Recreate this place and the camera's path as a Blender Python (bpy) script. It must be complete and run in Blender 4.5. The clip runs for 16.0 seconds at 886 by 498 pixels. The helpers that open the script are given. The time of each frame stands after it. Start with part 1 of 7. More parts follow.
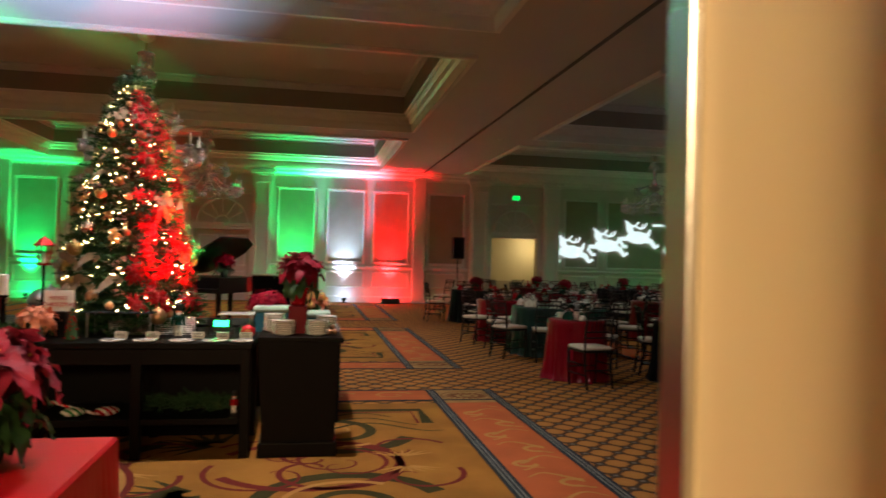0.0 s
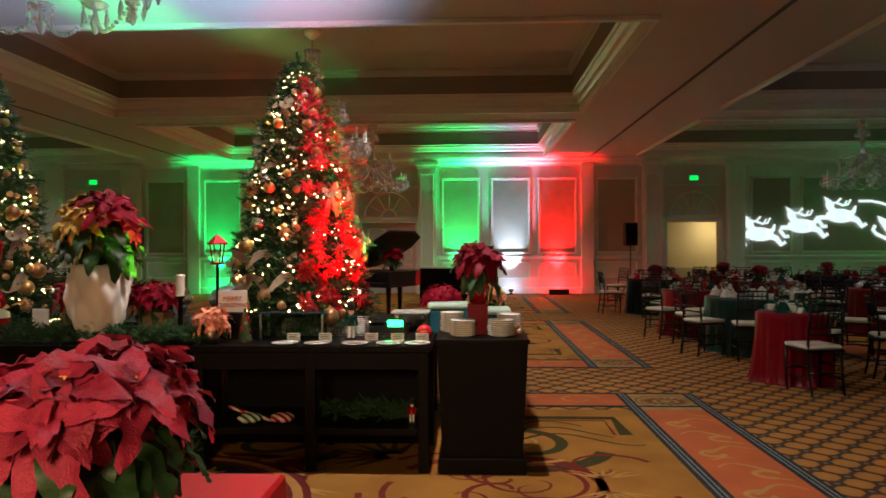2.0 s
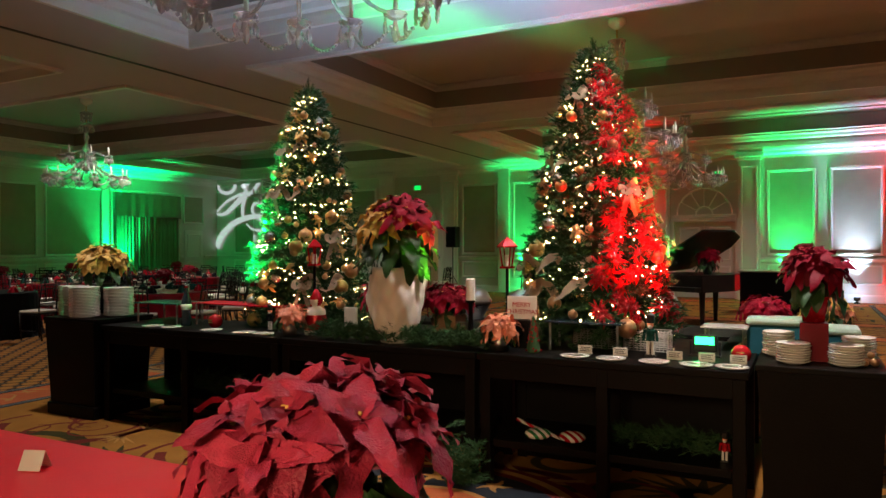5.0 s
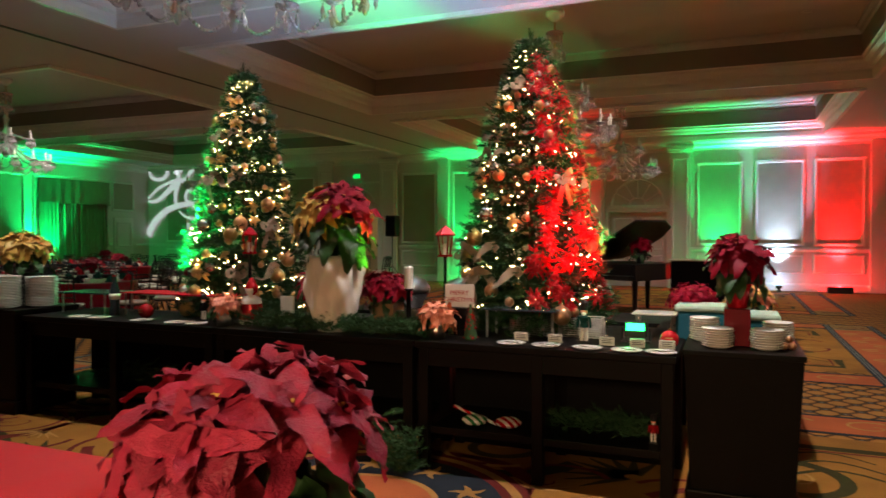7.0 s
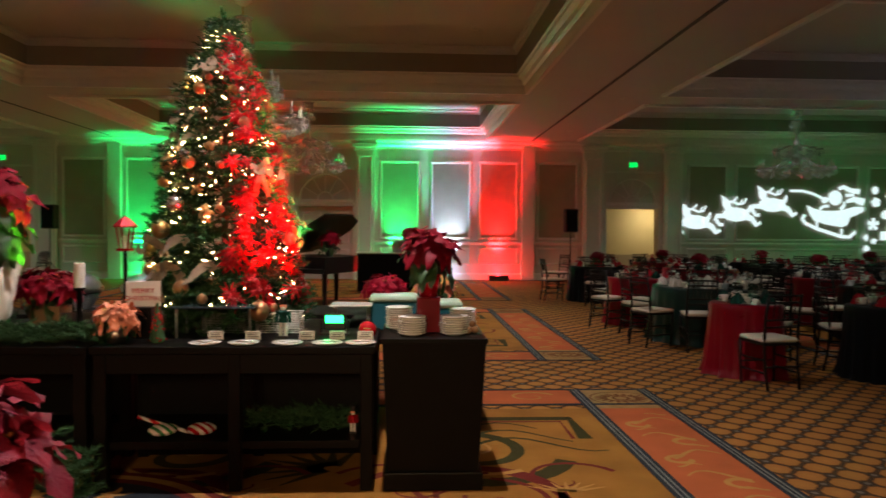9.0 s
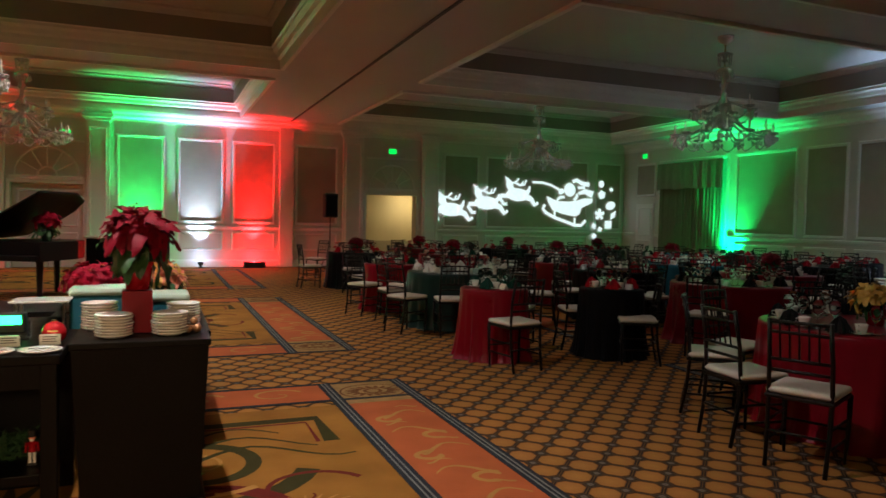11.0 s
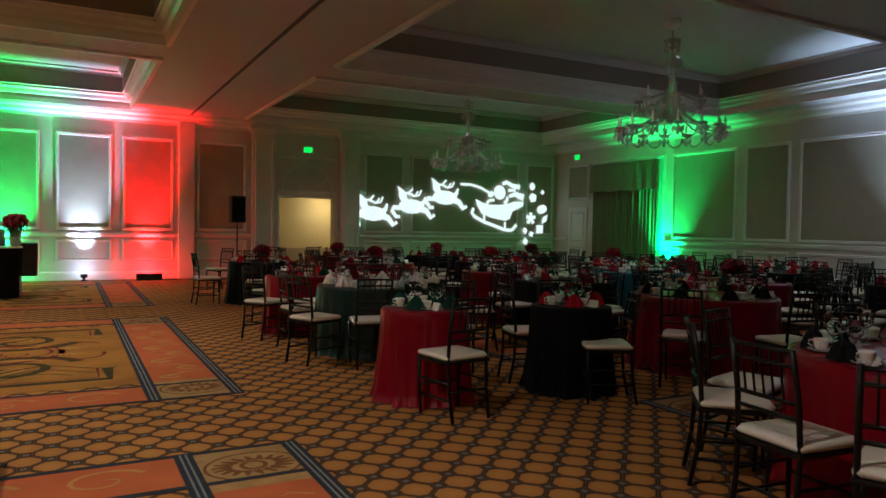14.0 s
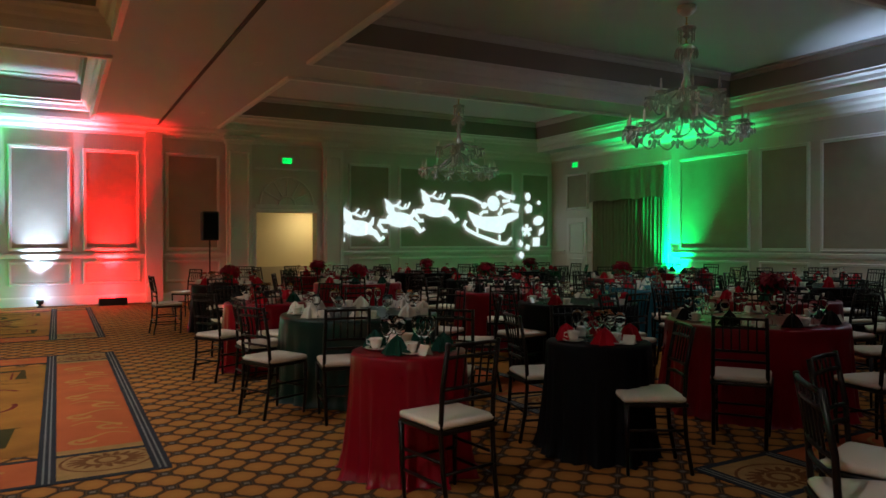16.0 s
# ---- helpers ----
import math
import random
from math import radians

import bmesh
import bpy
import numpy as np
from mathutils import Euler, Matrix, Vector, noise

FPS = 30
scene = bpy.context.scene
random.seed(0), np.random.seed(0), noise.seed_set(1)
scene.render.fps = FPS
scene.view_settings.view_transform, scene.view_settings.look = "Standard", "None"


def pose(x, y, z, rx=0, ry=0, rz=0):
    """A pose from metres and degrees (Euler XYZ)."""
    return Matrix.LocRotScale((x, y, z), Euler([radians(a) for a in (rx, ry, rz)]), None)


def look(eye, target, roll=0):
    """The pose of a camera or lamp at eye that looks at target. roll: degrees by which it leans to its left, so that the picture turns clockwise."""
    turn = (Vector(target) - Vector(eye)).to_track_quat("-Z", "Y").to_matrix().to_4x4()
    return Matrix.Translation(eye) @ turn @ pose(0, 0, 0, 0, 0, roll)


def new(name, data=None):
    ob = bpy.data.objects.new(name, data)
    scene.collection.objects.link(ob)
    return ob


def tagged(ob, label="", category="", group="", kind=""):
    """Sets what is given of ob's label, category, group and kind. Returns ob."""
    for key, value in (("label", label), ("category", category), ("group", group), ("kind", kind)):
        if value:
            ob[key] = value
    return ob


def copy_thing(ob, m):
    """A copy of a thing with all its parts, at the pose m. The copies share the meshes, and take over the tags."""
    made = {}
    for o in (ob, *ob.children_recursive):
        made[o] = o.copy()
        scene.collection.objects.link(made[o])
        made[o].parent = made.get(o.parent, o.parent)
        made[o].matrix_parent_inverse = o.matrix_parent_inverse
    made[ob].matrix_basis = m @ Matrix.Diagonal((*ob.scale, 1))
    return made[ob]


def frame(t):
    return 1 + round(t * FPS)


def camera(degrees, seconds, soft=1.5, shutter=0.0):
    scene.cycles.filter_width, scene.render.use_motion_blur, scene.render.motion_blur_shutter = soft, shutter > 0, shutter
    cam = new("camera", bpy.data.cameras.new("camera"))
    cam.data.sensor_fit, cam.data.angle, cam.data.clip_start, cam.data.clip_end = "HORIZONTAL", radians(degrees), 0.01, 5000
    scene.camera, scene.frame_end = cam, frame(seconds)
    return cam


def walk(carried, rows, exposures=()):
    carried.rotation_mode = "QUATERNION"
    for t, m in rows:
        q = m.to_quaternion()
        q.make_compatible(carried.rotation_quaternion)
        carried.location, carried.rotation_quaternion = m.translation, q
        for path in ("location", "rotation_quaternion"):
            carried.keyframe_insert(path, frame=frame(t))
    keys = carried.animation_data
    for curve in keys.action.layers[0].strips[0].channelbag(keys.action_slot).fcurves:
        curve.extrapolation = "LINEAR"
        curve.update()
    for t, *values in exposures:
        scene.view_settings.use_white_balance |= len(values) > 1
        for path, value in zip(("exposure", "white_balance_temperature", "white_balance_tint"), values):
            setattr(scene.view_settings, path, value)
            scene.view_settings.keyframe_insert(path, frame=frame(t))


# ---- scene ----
cam = camera(64.5, 16.0, shutter=0.4)
PATH = [
    (0, (1.334, 1.717, 1.492), (1.704, 3.682, 1.52), 1.5),
    (0.5, (1.266, 1.861, 1.489), (1.428, 3.854, 1.491), 1.1),
    (1, (1.232, 2.048, 1.485), (1.312, 4.046, 1.478), 0.6),
    (1.5, (1.234, 2.234, 1.495), (1.247, 4.234, 1.48), 0.3),
    (2, (1.214, 2.437, 1.488), (1.131, 4.435, 1.482), -0.2),
    (2.5, (1.143, 2.63, 1.508), (0.93, 4.619, 1.521), -0.5),
    (3, (1.139, 2.772, 1.503), (0.71, 4.725, 1.528), -0.7),
    (3.5, (1.211, 2.881, 1.514), (0.58, 4.779, 1.54), -0.6),
    (4, (1.217, 2.923, 1.51), (0.418, 4.756, 1.531), -0.4),
    (4.2, (1.21, 2.922, 1.511), (0.353, 4.729, 1.529), -0.3),
    (6.3, (1.208, 2.908, 1.516), (0.274, 4.676, 1.494), -0.1),
    (6.5, (1.213, 2.907, 1.511), (0.314, 4.694, 1.485), -0.0),
    (7, (1.221, 2.918, 1.508), (0.459, 4.767, 1.472), 0.1),
    (7.5, (1.196, 2.941, 1.509), (0.625, 4.857, 1.464), 0.3),
    (8, (1.146, 2.972, 1.509), (0.787, 4.939, 1.46), 0.4),
    (8.5, (1.119, 2.993, 1.507), (0.985, 4.987, 1.458), 0.4),
    (9, (1.125, 2.999, 1.5), (1.224, 4.996, 1.45), 0.4),
    (9.5, (1.162, 2.993, 1.507), (1.47, 4.968, 1.444), 0.6),
    (10, (1.223, 3.096, 1.497), (1.703, 5.036, 1.425), 0.9),
    (10.2, (1.259, 3.164, 1.494), (1.798, 5.089, 1.419), 1.0),
    (12.3, (1.616, 4.106, 1.452), (2.536, 5.881, 1.383), 0.9),
    (12.5, (1.697, 4.223, 1.473), (2.618, 5.997, 1.411), 0.8),
    (13, (1.822, 4.452, 1.455), (2.752, 6.221, 1.398), 0.8),
    (13.5, (1.931, 4.78, 1.44), (2.87, 6.544, 1.383), 0.9),
    (14, (2.079, 5.047, 1.428), (3.021, 6.811, 1.37), 0.9),
    (14.5, (2.264, 5.356, 1.442), (3.198, 7.124, 1.392), 0.8),
    (15, (2.379, 5.677, 1.42), (3.315, 7.444, 1.387), 0.6),
    (15.5, (2.543, 5.997, 1.416), (3.485, 7.761, 1.395), 0.4),
    (16, (2.771, 6.297, 1.447), (3.733, 8.049, 1.428), -0.1),
]
EXPOSURE = [(0, 2.28), (16, 2.28)]
walk(cam, [(t, look(eye, target, roll)) for t, eye, target, roll in PATH], EXPOSURE)

# ---- light ----
world = bpy.data.worlds.new("dim_room")
scene.world = world
world.use_nodes = True
world.node_tree.nodes["Background"].inputs[0].default_value = (0.5, 0.55, 0.7, 1)
world.node_tree.nodes["Background"].inputs[1].default_value = 0.0


def lamp(name, kind, place, target, watts, color, size=0.1, angle=70, blend=0.6):
    data = bpy.data.lights.new(name, kind)
    data.energy, data.color = watts, color
    if kind == "SPOT":
        data.spot_size, data.spot_blend, data.shadow_soft_size = radians(angle), blend, size
    elif kind == "AREA":
        data.size = size
    else:
        data.shadow_soft_size = size
    ob = new(name, data)
    ob.matrix_world = look(place, target)
    return ob


GREEN, RED, WHITE, WARM = (0.0, 1.0, 0.2), (1.0, 0.008, 0.012), (0.5, 0.68, 1.0), (1.0, 0.68, 0.36)
NORTH, SOUTH, EAST, WEST, MID = 24.73, 1.98, 16.95, -20.7, -1.45
CEIL = 4.31
# wall washers that stand on the floor: place, wall target, colour, watts
WASH = [((0.85, NORTH - 0.34), (0.85, NORTH), GREEN, 320), ((2.42, NORTH - 0.34), (2.42, NORTH), WHITE, 230),
        ((3.9, NORTH - 0.34), (3.9, NORTH), RED, 420), ((-6.9, NORTH - 0.34), (-6.9, NORTH), GREEN, 230),
        ((-3.4, NORTH - 0.34), (-3.4, NORTH), RED, 260),
        ((EAST - 0.3, 19.45), (EAST, 19.45), GREEN, 280), ((EAST - 0.3, 12.3), (EAST, 12.3), WHITE, 300),
        ((WEST + 0.3, 19.9), (WEST, 19.9), GREEN, 560)]
for (px, py), (qx, qy), col, watts in WASH:
    lamp("uplight_beam", "SPOT", (px, py, 0.2), (qx, qy, 2.8), watts * 1.8, col, 0.04, 76 if abs(px) > 10 else 48, 1.0)
    lamp("uplight_spill", "POINT", (px, py, 0.22), (qx, qy, 1.0), watts * (0.048 if col == RED else 0.011 if col == WHITE else 0.022), col, 0.06)
# spots that light the trees, standing on the buffet island
lamp("tree_beam", "SPOT", (0.86, 7.1, 1.0), (0.16, 7.85, 1.8), 125, (1.0, 0.002, 0.008), 0.03, 56, 0.7)
lamp("tree_beam", "SPOT", (0.86, 8.02, 1.02), (0.32, 8.05, 1.95), 110, GREEN, 0.03, 50, 0.6)
lamp("tree_beam", "SPOT", (-3.4, 7.28, 1.07), (-3.1, 7.8, 1.6), 400, GREEN, 0.03, 56, 0.6)
lamp("plant_beam", "SPOT", (-0.93, 7.2, 1.12), (-1.15, 7.2, 1.6), 42, (0.35, 1.0, 0.06), 0.03, 50, 0.5)
# beams that rise from the island to the ceiling
lamp("ceiling_beam", "SPOT", (-0.3, 8.9, 0.95), (-1.7, 9.2, CEIL), 230, WHITE, 0.05, 95, 1.0)
lamp("ceiling_beam", "SPOT", (-2.2, 8.6, 0.95), (-2.6, 8.8, CEIL), 40, GREEN, 0.05, 34, 0.8)
# dimmed recessed downlights in the coffers
for cx, watts in ((MID - 2.4, 105), (MID + 2.4, 165), (8.8, 42), (13.6, 32), (2 * MID - 9.5, 190)):
    for cy in (7.0, 14.1, 21.2):
        lamp("downlight_beam", "SPOT", (cx, cy, 5.1), (cx, cy, 0), watts * (0.5 if cy > 20 else 0.28 if cx > 5 and cy < 8 else 1), (1.0, 0.93, 0.87) if cx > 5 else (1.0, 0.89, 0.82), 0.06, 126, 1.0)
# foyer behind the camera
lamp("foyer_light", "AREA", (0.5, -0.6, 2.9), (0.6, 2.8, 1.0), 62, WARM, 1.4)

# ---- materials ----
def mat(name, color, rough=0.6, metal=0.0, vary=0.15, scale=8.0, bump=0.1, fine=120.0, emit=None, strength=0.0, sheen=0.0, coat=0.0, spread=0.0, spec=0.5):
    m = bpy.data.materials.new(name)
    m.use_nodes = True
    nt = m.node_tree
    b = nt.nodes["Principled BSDF"]
    b.inputs["Roughness"].default_value, b.inputs["Metallic"].default_value = rough, metal
    b.inputs["Sheen Weight"].default_value, b.inputs["Coat Weight"].default_value = sheen, coat
    b.inputs["Specular IOR Level"].default_value = spec
    tc = nt.nodes.new("ShaderNodeTexCoord")
    n1 = nt.nodes.new("ShaderNodeTexNoise")
    n1.inputs["Scale"].default_value, n1.inputs["Detail"].default_value = scale, 5
    n2 = nt.nodes.new("ShaderNodeTexNoise")
    n2.inputs["Scale"].default_value, n2.inputs["Detail"].default_value = fine, 3
    nt.links.new(tc.outputs["Object"], n1.inputs["Vector"])
    nt.links.new(tc.outputs["Object"], n2.inputs["Vector"])
    mix = nt.nodes.new("ShaderNodeMix")
    mix.data_type = "RGBA"
    mix.inputs[6].default_value = (*[c * (1 - vary) for c in color], 1)
    mix.inputs[7].default_value = (*[min(1, c * (1 + vary)) for c in color], 1)
    nt.links.new(n1.outputs["Fac"], mix.inputs[0])
    out = mix.outputs[2]
    if spread:
        info = nt.nodes.new("ShaderNodeObjectInfo")
        hsv = nt.nodes.new("ShaderNodeHueSaturation")
        rng = nt.nodes.new("ShaderNodeMapRange")
        rng.inputs[3].default_value, rng.inputs[4].default_value = 1 - spread, 1 + spread
        nt.links.new(info.outputs["Random"], rng.inputs[0])
        nt.links.new(rng.outputs[0], hsv.inputs["Value"])
        nt.links.new(out, hsv.inputs["Color"])
        out = hsv.outputs[0]
    nt.links.new(out, b.inputs["Base Color"])
    if bump:
        bp = nt.nodes.new("ShaderNodeBump")
        bp.inputs["Strength"].default_value, bp.inputs["Distance"].default_value = bump, 0.01
        nt.links.new(n2.outputs["Fac"], bp.inputs["Height"])
        nt.links.new(bp.outputs[0], b.inputs["Normal"])
    rr = nt.nodes.new("ShaderNodeMapRange")
    rr.inputs[3].default_value, rr.inputs[4].default_value = max(0.02, rough - 0.08), min(1, rough + 0.08)
    nt.links.new(n1.outputs["Fac"], rr.inputs[0])
    nt.links.new(rr.outputs[0], b.inputs["Roughness"])
    if emit:
        b.inputs["Emission Color"].default_value, b.inputs["Emission Strength"].default_value = (*emit, 1), strength
    return m


def glass(name, color=(1, 1, 1), rough=0.02, clear=1.0, ior=1.5):
    m = bpy.data.materials.new(name)
    m.use_nodes = True
    b = m.node_tree.nodes["Principled BSDF"]
    b.inputs["Base Color"].default_value = (*color, 1)
    b.inputs["Roughness"].default_value, b.inputs["Transmission Weight"].default_value, b.inputs["IOR"].default_value = rough, clear, ior
    return m


WALL = mat("cream_wall_paint", (0.6, 0.57, 0.51), 0.55, vary=0.05, scale=2, bump=0.04)
TRIM = mat("cream_gloss_trim", (0.7, 0.68, 0.63), 0.35, vary=0.05, scale=3, bump=0.03)
FABRIC = mat("olive_tan_wall_fabric", (0.36, 0.32, 0.245), 0.85, vary=0.12, scale=3, bump=0.25, fine=260, spec=0.12)
CEILP = mat("white_ceiling_paint", (0.5, 0.485, 0.47), 0.75, vary=0.05, scale=1.5, bump=0.04)
FRIEZE = mat("tan_coffer_frieze", (0.25, 0.22, 0.185), 0.7, vary=0.08, scale=2, bump=0.04)
JAMB = mat("cream_door_jamb_paint", (0.72, 0.6, 0.38), 0.4, vary=0.06, scale=3, bump=0.04)
DARKSLOT = mat("dark_metal_track", (0.05, 0.045, 0.04), 0.5, 0.3)
BLACKWOOD = mat("dark_espresso_wood", (0.0045, 0.0038, 0.0036), 0.45, vary=0.35, scale=6, bump=0.1, fine=80, spec=0.1)
CHAIRWOOD = mat("black_lacquered_chair_wood", (0.008, 0.006, 0.006), 0.34, vary=0.3, bump=0.03, spec=0.22)
CUSHION = mat("ivory_seat_vinyl", (0.66, 0.61, 0.52), 0.5, vary=0.05, bump=0.06)
SATIN_RED = mat("red_satin_cloth", (0.2, 0.002, 0.012), 0.3, vary=0.2, scale=5, bump=0.06, spec=0.2)
# satin copy with the red light on the entrance table put into its colour
SATIN_LIT = mat("lit_red_satin_cloth", (0.6, 0.004, 0.012), 0.45, vary=0.15, scale=5, bump=0.06, spec=0.3)
CLOTH_BLACK = mat("black_cloth", (0.005, 0.0055, 0.007), 0.6, vary=0.3, bump=0.1, fine=300, spec=0.08)
CLOTH_GREEN = mat("dark_green_satin_cloth", (0.006, 0.024, 0.022), 0.34, vary=0.2, bump=0.08, spec=0.25)
CLOTH_TEAL = mat("teal_cloth", (0.02, 0.12, 0.17), 0.6, vary=0.2, bump=0.08, spec=0.12)
CHINA = mat("white_china", (0.8, 0.78, 0.73), 0.2, vary=0.03, bump=0.0, coat=0.3)
CRYSTAL = glass("cut_crystal", (0.97, 0.93, 0.95), 0.05, 0.72)
CLEAR = glass("clear_glass", (0.97, 1, 0.99), 0.01, 1.0, 1.14)
NAPKIN_W = mat("white_napkin_linen", (0.8, 0.78, 0.74), 0.85, vary=0.05, bump=0.15, fine=300)
NAPKIN_R = mat("red_napkin_linen", (0.4, 0.01, 0.025), 0.8, vary=0.15, bump=0.15, fine=300, spec=0.12)
NAPKIN_G = mat("green_napkin_linen", (0.01, 0.06, 0.045), 0.8, vary=0.15, bump=0.15, fine=300, spec=0.12)
NAPKIN_K = mat("black_napkin_linen", (0.012, 0.012, 0.014), 0.8, vary=0.15, bump=0.15, fine=300, spec=0.12)
BRACT_PINK = mat("pinkish_red_bract", (0.37, 0.023, 0.063), 0.48, vary=0.35, scale=7, bump=0.6, fine=26, spread=0.3, spec=0.3)
BRACT_RED = mat("deep_red_bract", (0.27, 0.004, 0.022), 0.55, vary=0.35, scale=14, bump=0.3, fine=60, spread=0.3, spec=0.14)
SPRAY_RED = mat("red_glitter_spray", (0.42, 0.006, 0.012), 0.45, vary=0.4, scale=30, bump=0.2, fine=80, spread=0.3, spec=0.3)
BRACT_CREAM = mat("cream_yellow_bract", (0.8, 0.5, 0.11), 0.5, vary=0.2, scale=14, bump=0.2, fine=60, spread=0.2)
BRACT_PEACH = mat("peach_bract", (0.75, 0.25, 0.14), 0.5, vary=0.25, scale=14, bump=0.2, fine=60, spread=0.2)
GILT = mat("gilded_leaf", (0.5, 0.3, 0.11), 0.35, 0.6, vary=0.3, scale=14, bump=0.2, fine=60, spread=0.3)
LEAF = mat("dark_green_leaf", (0.03, 0.075, 0.022), 0.42, vary=0.4, scale=12, bump=0.2, fine=60, spread=0.3, spec=0.28)
NEEDLE = mat("fir_needles", (0.035, 0.085, 0.035), 0.6, vary=0.5, scale=25, bump=0.0, spec=0.12)
BARK = mat("brown_bark", (0.07, 0.045, 0.03), 0.9, vary=0.4, scale=20, bump=0.5)
GOLDBALL = mat("gold_bauble", (0.5, 0.32, 0.13), 0.32, 0.9, vary=0.15, bump=0.02, spread=0.3)
SILVERBALL = mat("silver_bauble", (0.7, 0.68, 0.66), 0.22, 0.9, vary=0.1, bump=0.02, spread=0.3)
COPPERBALL = mat("copper_bauble", (0.5, 0.27, 0.14), 0.35, 0.7, vary=0.25, scale=30, bump=0.1, fine=40, spread=0.3)
REDBALL = mat("red_bauble", (0.5, 0.01, 0.02), 0.25, 0.4, vary=0.2, bump=0.02, spread=0.2)
BURLAP = mat("burlap_ribbon", (0.26, 0.19, 0.13), 0.9, vary=0.2, scale=30, bump=0.4, fine=400)
FAIRY = mat("warm_fairy_bulb", (1, 0.8, 0.5), 0.4, bump=0.0, emit=(1, 0.6, 0.23), strength=17)
EXITGREEN = mat("exit_sign_green", (0.01, 0.3, 0.05), 0.4, bump=0.0, emit=(0.0, 0.9, 0.1), strength=0.3)
BLACKPLASTIC = mat("black_plastic", (0.012, 0.012, 0.013), 0.5, vary=0.2, bump=0.1, fine=200)
METAL = mat("brushed_steel", (0.55, 0.54, 0.52), 0.3, 1.0, vary=0.1, bump=0.04)
BRASS = mat("antique_brass", (0.45, 0.3, 0.12), 0.35, 1.0, vary=0.2, bump=0.04)
CURTAIN = mat("olive_curtain_cloth", (0.2, 0.19, 0.13), 0.85, vary=0.12, bump=0.2, fine=200)
WHITECLOTH = mat("white_draped_cloth", (0.78, 0.74, 0.68), 0.8, vary=0.06, bump=0.1, fine=200)
WOODBOX = mat("brown_wood_planter", (0.28, 0.15, 0.07), 0.6, vary=0.3, scale=10, bump=0.2, fine=60)
# flat shapes emit this white in place of light thrown by a projector
PROJ = mat("glowing_projection_white", (0.8, 0.8, 0.8), 0.9, bump=0.0, emit=(0.8, 0.95, 1.0), strength=0.2)
# weaker emission for the script strokes, which no lamp throws on the wall
PROJDIM = mat("glowing_projection_dim", (0.5, 0.5, 0.5), 0.9, bump=0.0, emit=(0.9, 0.97, 1.0), strength=0.1)
CORRIDOR = mat("corridor_cream_paint", (0.62, 0.55, 0.36), 0.6, vary=0.06, scale=3, bump=0.04)
RUG_GREY = mat("grey_blue_carpet_line", (0.16, 0.17, 0.17), 0.95, vary=0.3, scale=8, bump=0.3, fine=220, spec=0.1)
RUG_BROWN = mat("brown_flower_carpet", (0.15, 0.06, 0.02), 0.95, vary=0.35, scale=8, bump=0.3, fine=220, spec=0.1)
TARTAN = mat("slate_glass_tray", (0.03, 0.05, 0.06), 0.12, vary=0.2, bump=0.0)


# ---- mesh helpers ----
def part(name, bm, material, parent=None, label="", smooth=False):
    me = bpy.data.meshes.new(name)
    bmesh.ops.recalc_face_normals(bm, faces=bm.faces)
    bm.to_mesh(me)
    bm.free()
    for mm in (material if isinstance(material, (list, tuple)) else (material,)):
        me.materials.append(mm)
    if smooth:
        me.polygons.foreach_set("use_smooth", [True] * len(me.polygons))
    ob = new(name, me)
    if parent:
        ob.parent = parent
    if label:
        tagged(ob, label)
    return ob


def mesh_of(name, verts, faces, material, smooth=False):
    me = bpy.data.meshes.new(name)
    me.from_pydata(verts, [], faces)
    me.materials.append(material)
    if smooth:
        me.polygons.foreach_set("use_smooth", [True] * len(me.polygons))
    me.update()
    return me


def root(name, label, category, group="", kind="", at=(0, 0, 0), turn=0):
    ob = tagged(new(name), label, category, group, kind)
    ob.matrix_basis = pose(*at, 0, 0, turn)
    return ob


def box(bm, x0, x1, y0, y1, z0, z1, bevel=0.0):
    vs = [bm.verts.new((x, y, z)) for x in (x0, x1) for y in (y0, y1) for z in (z0, z1)]
    fs = [bm.faces.new([vs[i] for i in f]) for f in ((0, 1, 3, 2), (4, 6, 7, 5), (0, 4, 5, 1), (2, 3, 7, 6), (0, 2, 6, 4), (1, 5, 7, 3))]
    if bevel:
        es = list({e for f in fs for e in f.edges})
        bmesh.ops.bevel(bm, geom=es, offset=bevel, segments=2, affect="EDGES", profile=0.5)
    return fs


def lathe(bm, profile, seg=24, c=(0, 0, 0), wave=None):
    rings = []
    for r, z in profile:
        if r < 1e-6:
            rings.append([bm.verts.new((c[0], c[1], c[2] + z))])
            continue
        ring = []
        for i in range(seg):
            a = 2 * math.pi * i / seg
            q = r * (wave(a, z) if wave else 1)
            ring.append(bm.verts.new((c[0] + q * math.cos(a), c[1] + q * math.sin(a), c[2] + z)))
        rings.append(ring)
    for a, b in zip(rings, rings[1:]):
        if len(a) == 1 and len(b) == 1:
            continue
        for i in range(seg):
            j = (i + 1) % seg
            if len(a) == 1:
                bm.faces.new((a[0], b[i], b[j]))
            elif len(b) == 1:
                bm.faces.new((a[i], a[j], b[0]))
            else:
                bm.faces.new((a[i], a[j], b[j], b[i]))


